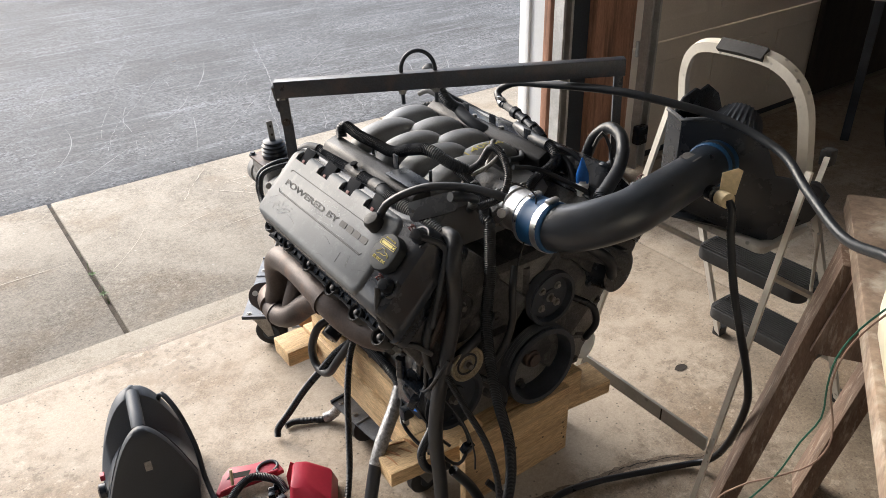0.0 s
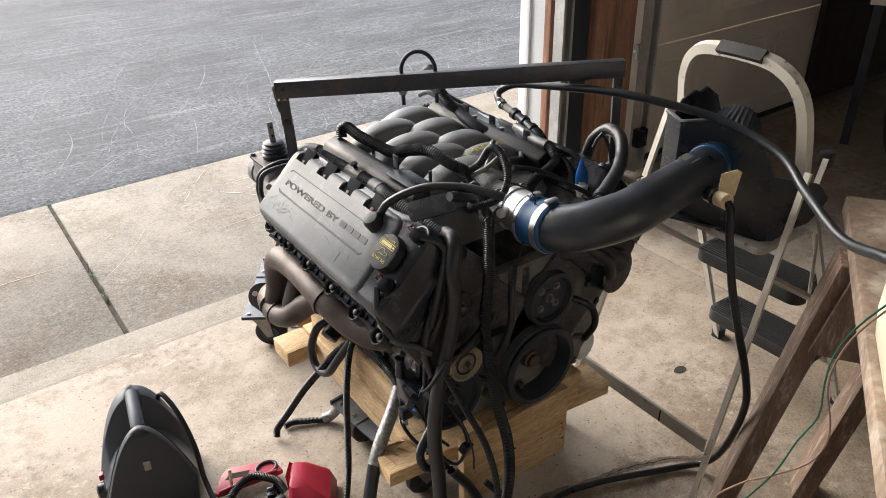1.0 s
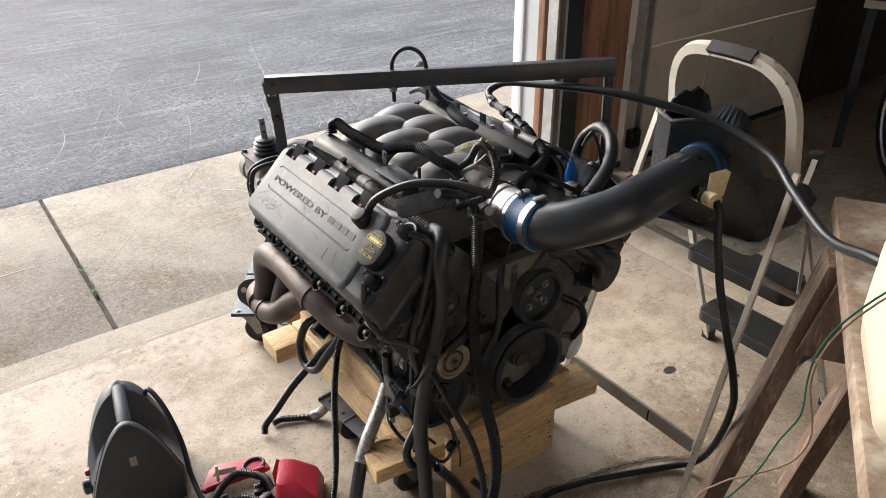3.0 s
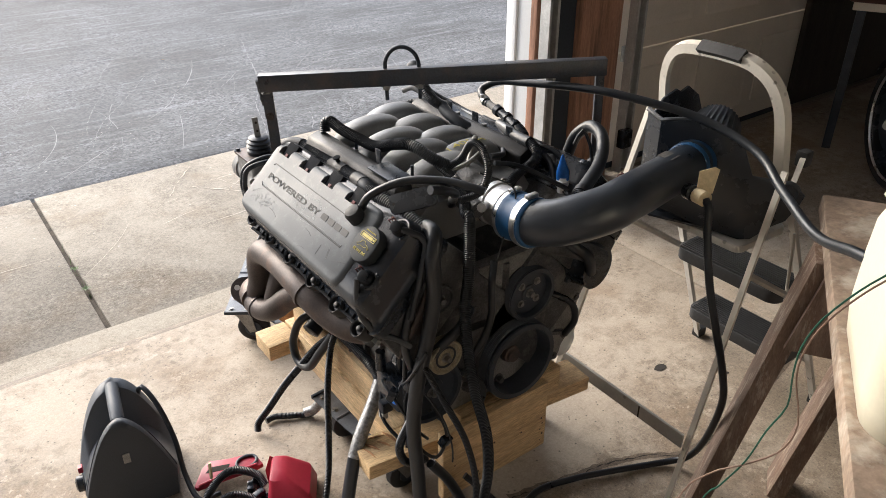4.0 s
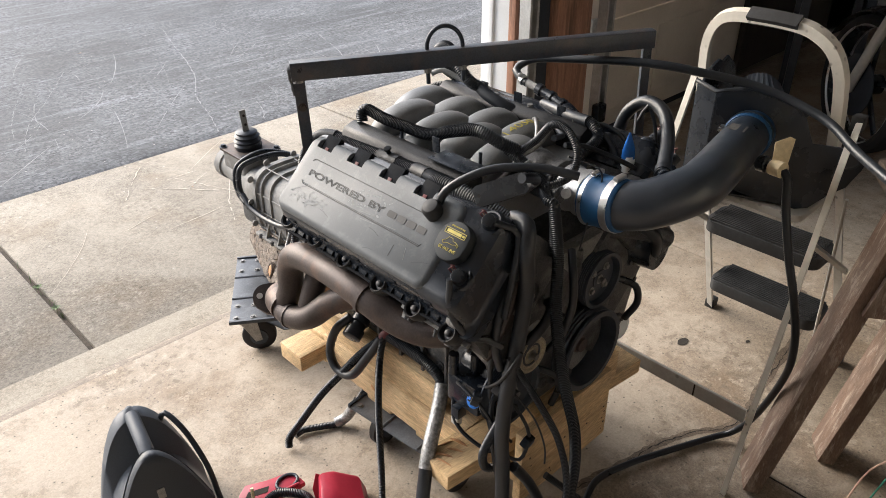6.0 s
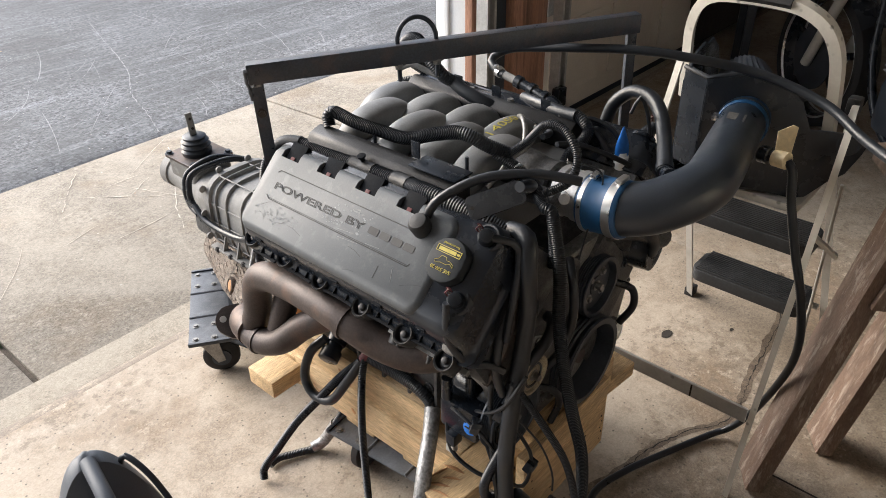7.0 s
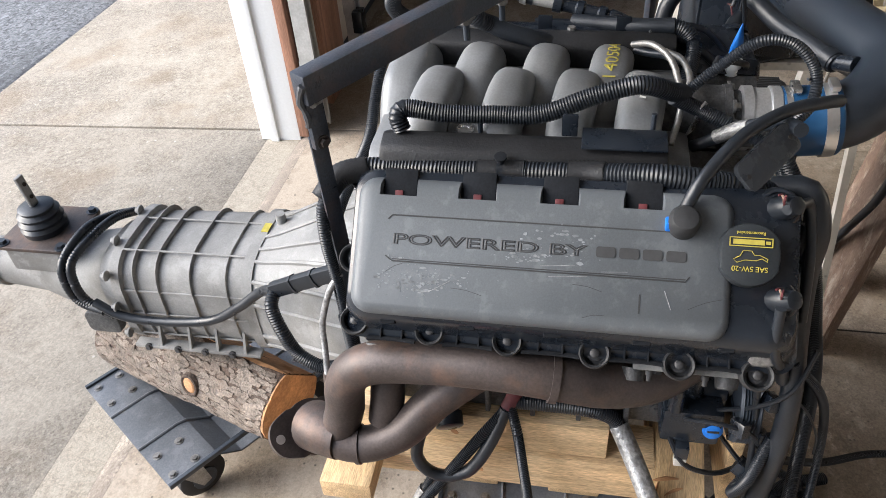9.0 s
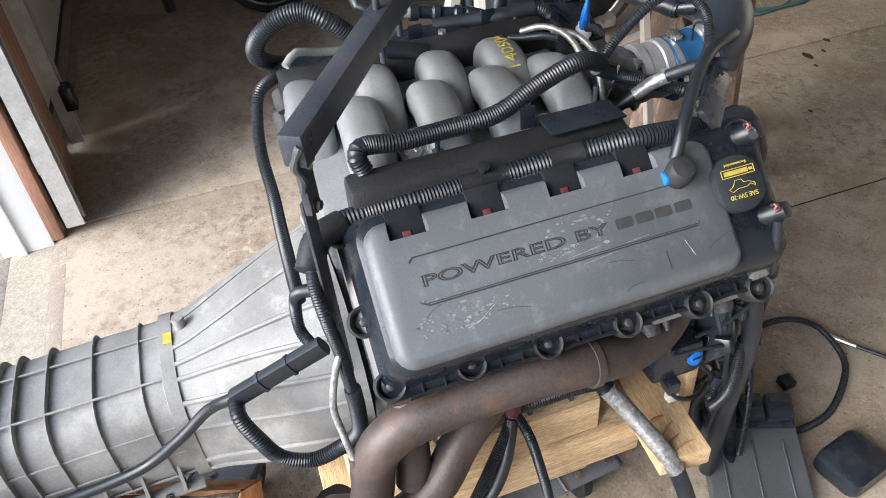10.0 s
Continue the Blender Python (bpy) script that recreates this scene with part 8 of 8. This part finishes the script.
part("handlebar", sweep([WC - WH * 0.34 + WN * 0.36 + Vector((0, 0, 0.72)), WC - WH * 0.30 + WN * 0.15 + Vector((0, 0, 0.70)), WC - WH * 0.30 - WN * 0.15 + Vector((0, 0, 0.70)), WC - WH * 0.34 - WN * 0.36 + Vector((0, 0, 0.72))], 0.012, 10), GALV, bike)
for k in range(3):
    part("side_bar", box(-0.10 + k * 0.07, -0.05 + k * 0.07, 0.14, 0.143, 0.70, 0.74, m=axes(WH, WN, (0, 0, 1), WC - WH * 0.62 - Vector((0, 0, 0.307)))), WHITE_PRINT, bike)
tote = thing("red_cabinet", (3.05, 0.75, 0), "dull red metal cabinet on a dark stand in the shade", "cabinet")
tm = pose(3.05, 0.75, 0, 0, 0, 25)
part("cabinet_body", box(-0.3, 0.3, -0.2, 0.2, 0.72, 1.12, 0.02, m=tm), ORANGE_RED, tote)
part("base_strip", box(-0.26, 0.26, -0.18, 0.18, 0.68, 0.7195, 0.006, m=tm), DOOR_PAINT, tote, "pale base strip")
for x in (-0.22, 0.22):
    for y in (-0.14, 0.14):
        part("leg", box(x - 0.02, x + 0.02, y - 0.02, y + 0.02, 0.0, 0.6795, 0.004, m=tm), DARK_STEEL, tote)
eye_box = thing("door_sensor", (1.63, 1.17, 0.1), "black safety sensor box on the door track", "sensor")
part("case", box(1.625, 1.685, 1.115, 1.155, 0.16, 0.245, 0.008), BLACK_PLASTIC, eye_box)
part("bracket", box(1.66, 1.69, 1.1552, 1.172, 0.17, 0.23, 0.002), GALV, eye_box)

# scuffs and scratches on the drive and apron
rr = random.Random(21)
bm = bmesh.new()
for k in range(150):
    x, y = rr.uniform(-6, 2.5), 2.8 + 4.5 * rr.random() ** 1.3
    a, ln_, cv, wd = rr.gauss(0.9, 0.5), rr.uniform(0.15, 1.1), rr.uniform(-0.7, 0.7), rr.uniform(0.0012, 0.004)
    la, lb = [], []
    for j in range(11):
        t = j / 10
        z = -0.066 - (max(0, y - 2.74)) * 0.0385 + 0.0035
        ww = wd * (0.3 + 0.7 * math.sin(math.pi * t)) * rr.uniform(0.4, 1)
        n = Vector((-math.sin(a), math.cos(a), 0)) * ww
        la.append(bm.verts.new(Vector((x, y, z)) + n))
        lb.append(bm.verts.new(Vector((x, y, z)) - n))
        x, y, a = x + math.cos(a) * ln_ / 10, y + math.sin(a) * ln_ / 10, a + cv / 10
    for j in range(10):
        if rr.random() < 0.85:
            bm.faces.new((la[j], la[j + 1], lb[j + 1], lb[j]))


def ribbon(bm, pts, wd, fall, r):
    """A thin uneven mark lying on a slope: fall gives its height at y."""
    line = curve_points([(x, y, 0) for x, y in pts], 0.03)
    la, lb = [], []
    for j, q in enumerate(line):
        d = (line[min(j + 1, len(line) - 1)] - line[max(j - 1, 0)]).normalized()
        n = Vector((-d.y, d.x, 0)) * wd * 0.55 * r.uniform(0.15, 1.0)
        q = Vector((q.x + r.gauss(0, 0.002), q.y + r.gauss(0, 0.002), fall(q.y)))
        la.append(bm.verts.new(q + n))
        lb.append(bm.verts.new(q - n))
    for j in range(len(line) - 1):
        if r.random() < 0.8:
            bm.faces.new((la[j], la[j + 1], lb[j + 1], lb[j]))


def drive_z(y):
    return -0.066 - max(0, y - 2.74) * 0.0385 + 0.0035


def apron_z(y):
    return -0.022 - (y - 1.374) * 0.026 + 0.002


for pts, wd in (([(1.52, 5.26), (1.34, 4.71), (1.17, 4.16), (1.03, 3.77), (0.84, 3.39), (0.73, 3.03), (0.63, 2.75)], 0.008), ([(2.22, 4.12), (1.99, 3.52), (1.74, 3.05)], 0.006), ([(1.74, 3.44), (1.68, 3.16), (1.57, 2.96)], 0.005), ([(1.03, 3.04), (0.98, 2.89), (0.9, 2.74)], 0.005),
                ([(1.02, 3.66), (1.12, 3.657), (1.2, 3.6)], 0.008), ([(0.52, 4.6), (0.21, 4.03), (-0.02, 3.64), (-0.17, 3.24)], 0.005), ([(0.24, 4.53), (0.03, 4.03), (-0.09, 3.7), (-0.14, 3.49)], 0.005), ([(1.58, 7.09), (1.63, 6.54), (1.48, 5.38)], 0.007)):
    ribbon(bm, pts, wd, drive_z, rr)
scuffs = part("scuff_marks", bm, SCUFF, None)
tagged(scuffs, "pale scratches and tyre scuffs on the asphalt", "scuff marks", "", "stuff")
bm = bmesh.new()
for k in range(8):
    x, y = rr.gauss(-0.25, 0.5), rr.uniform(1.6, 2.5)
    a, ln_, wd = rr.gauss(0.25, 0.35), rr.uniform(0.08, 0.5), rr.uniform(0.001, 0.003)
    la, lb = [], []
    for j in range(8):
        t = j / 7
        z = -0.022 - (y - 1.374) * 0.026 + 0.002
        n = Vector((-math.sin(a), math.cos(a), 0)) * wd * (0.3 + 0.7 * math.sin(math.pi * t)) * rr.uniform(0.5, 1)
        la.append(bm.verts.new(Vector((x, y, z)) + n))
        lb.append(bm.verts.new(Vector((x, y, z)) - n))
        x, y, a = x + math.cos(a) * ln_ / 7, y + math.sin(a) * ln_ / 7, a + rr.gauss(0, 0.05)
    for j in range(7):
        bm.faces.new((la[j], la[j + 1], lb[j + 1], lb[j]))
for pts, wd in (([(0.06, 2.34), (0.2, 2.18), (0.29, 2.08), (0.36, 1.94)], 0.007), ([(0.19, 2.36), (0.27, 2.15), (0.36, 1.93)], 0.005), ([(0.55, 2.53), (0.38, 2.2), (0.26, 2.0), (0.17, 1.8)], 0.005), ([(0.14, 2.6), (0.02, 2.43), (-0.06, 2.3)], 0.005)):
    ribbon(bm, pts, wd, apron_z, rr)
scr = part("scratch_marks", bm, SCUFF_PALE, None)
tagged(scr, "pale scratches across the concrete apron", "scratch marks", "", "stuff")
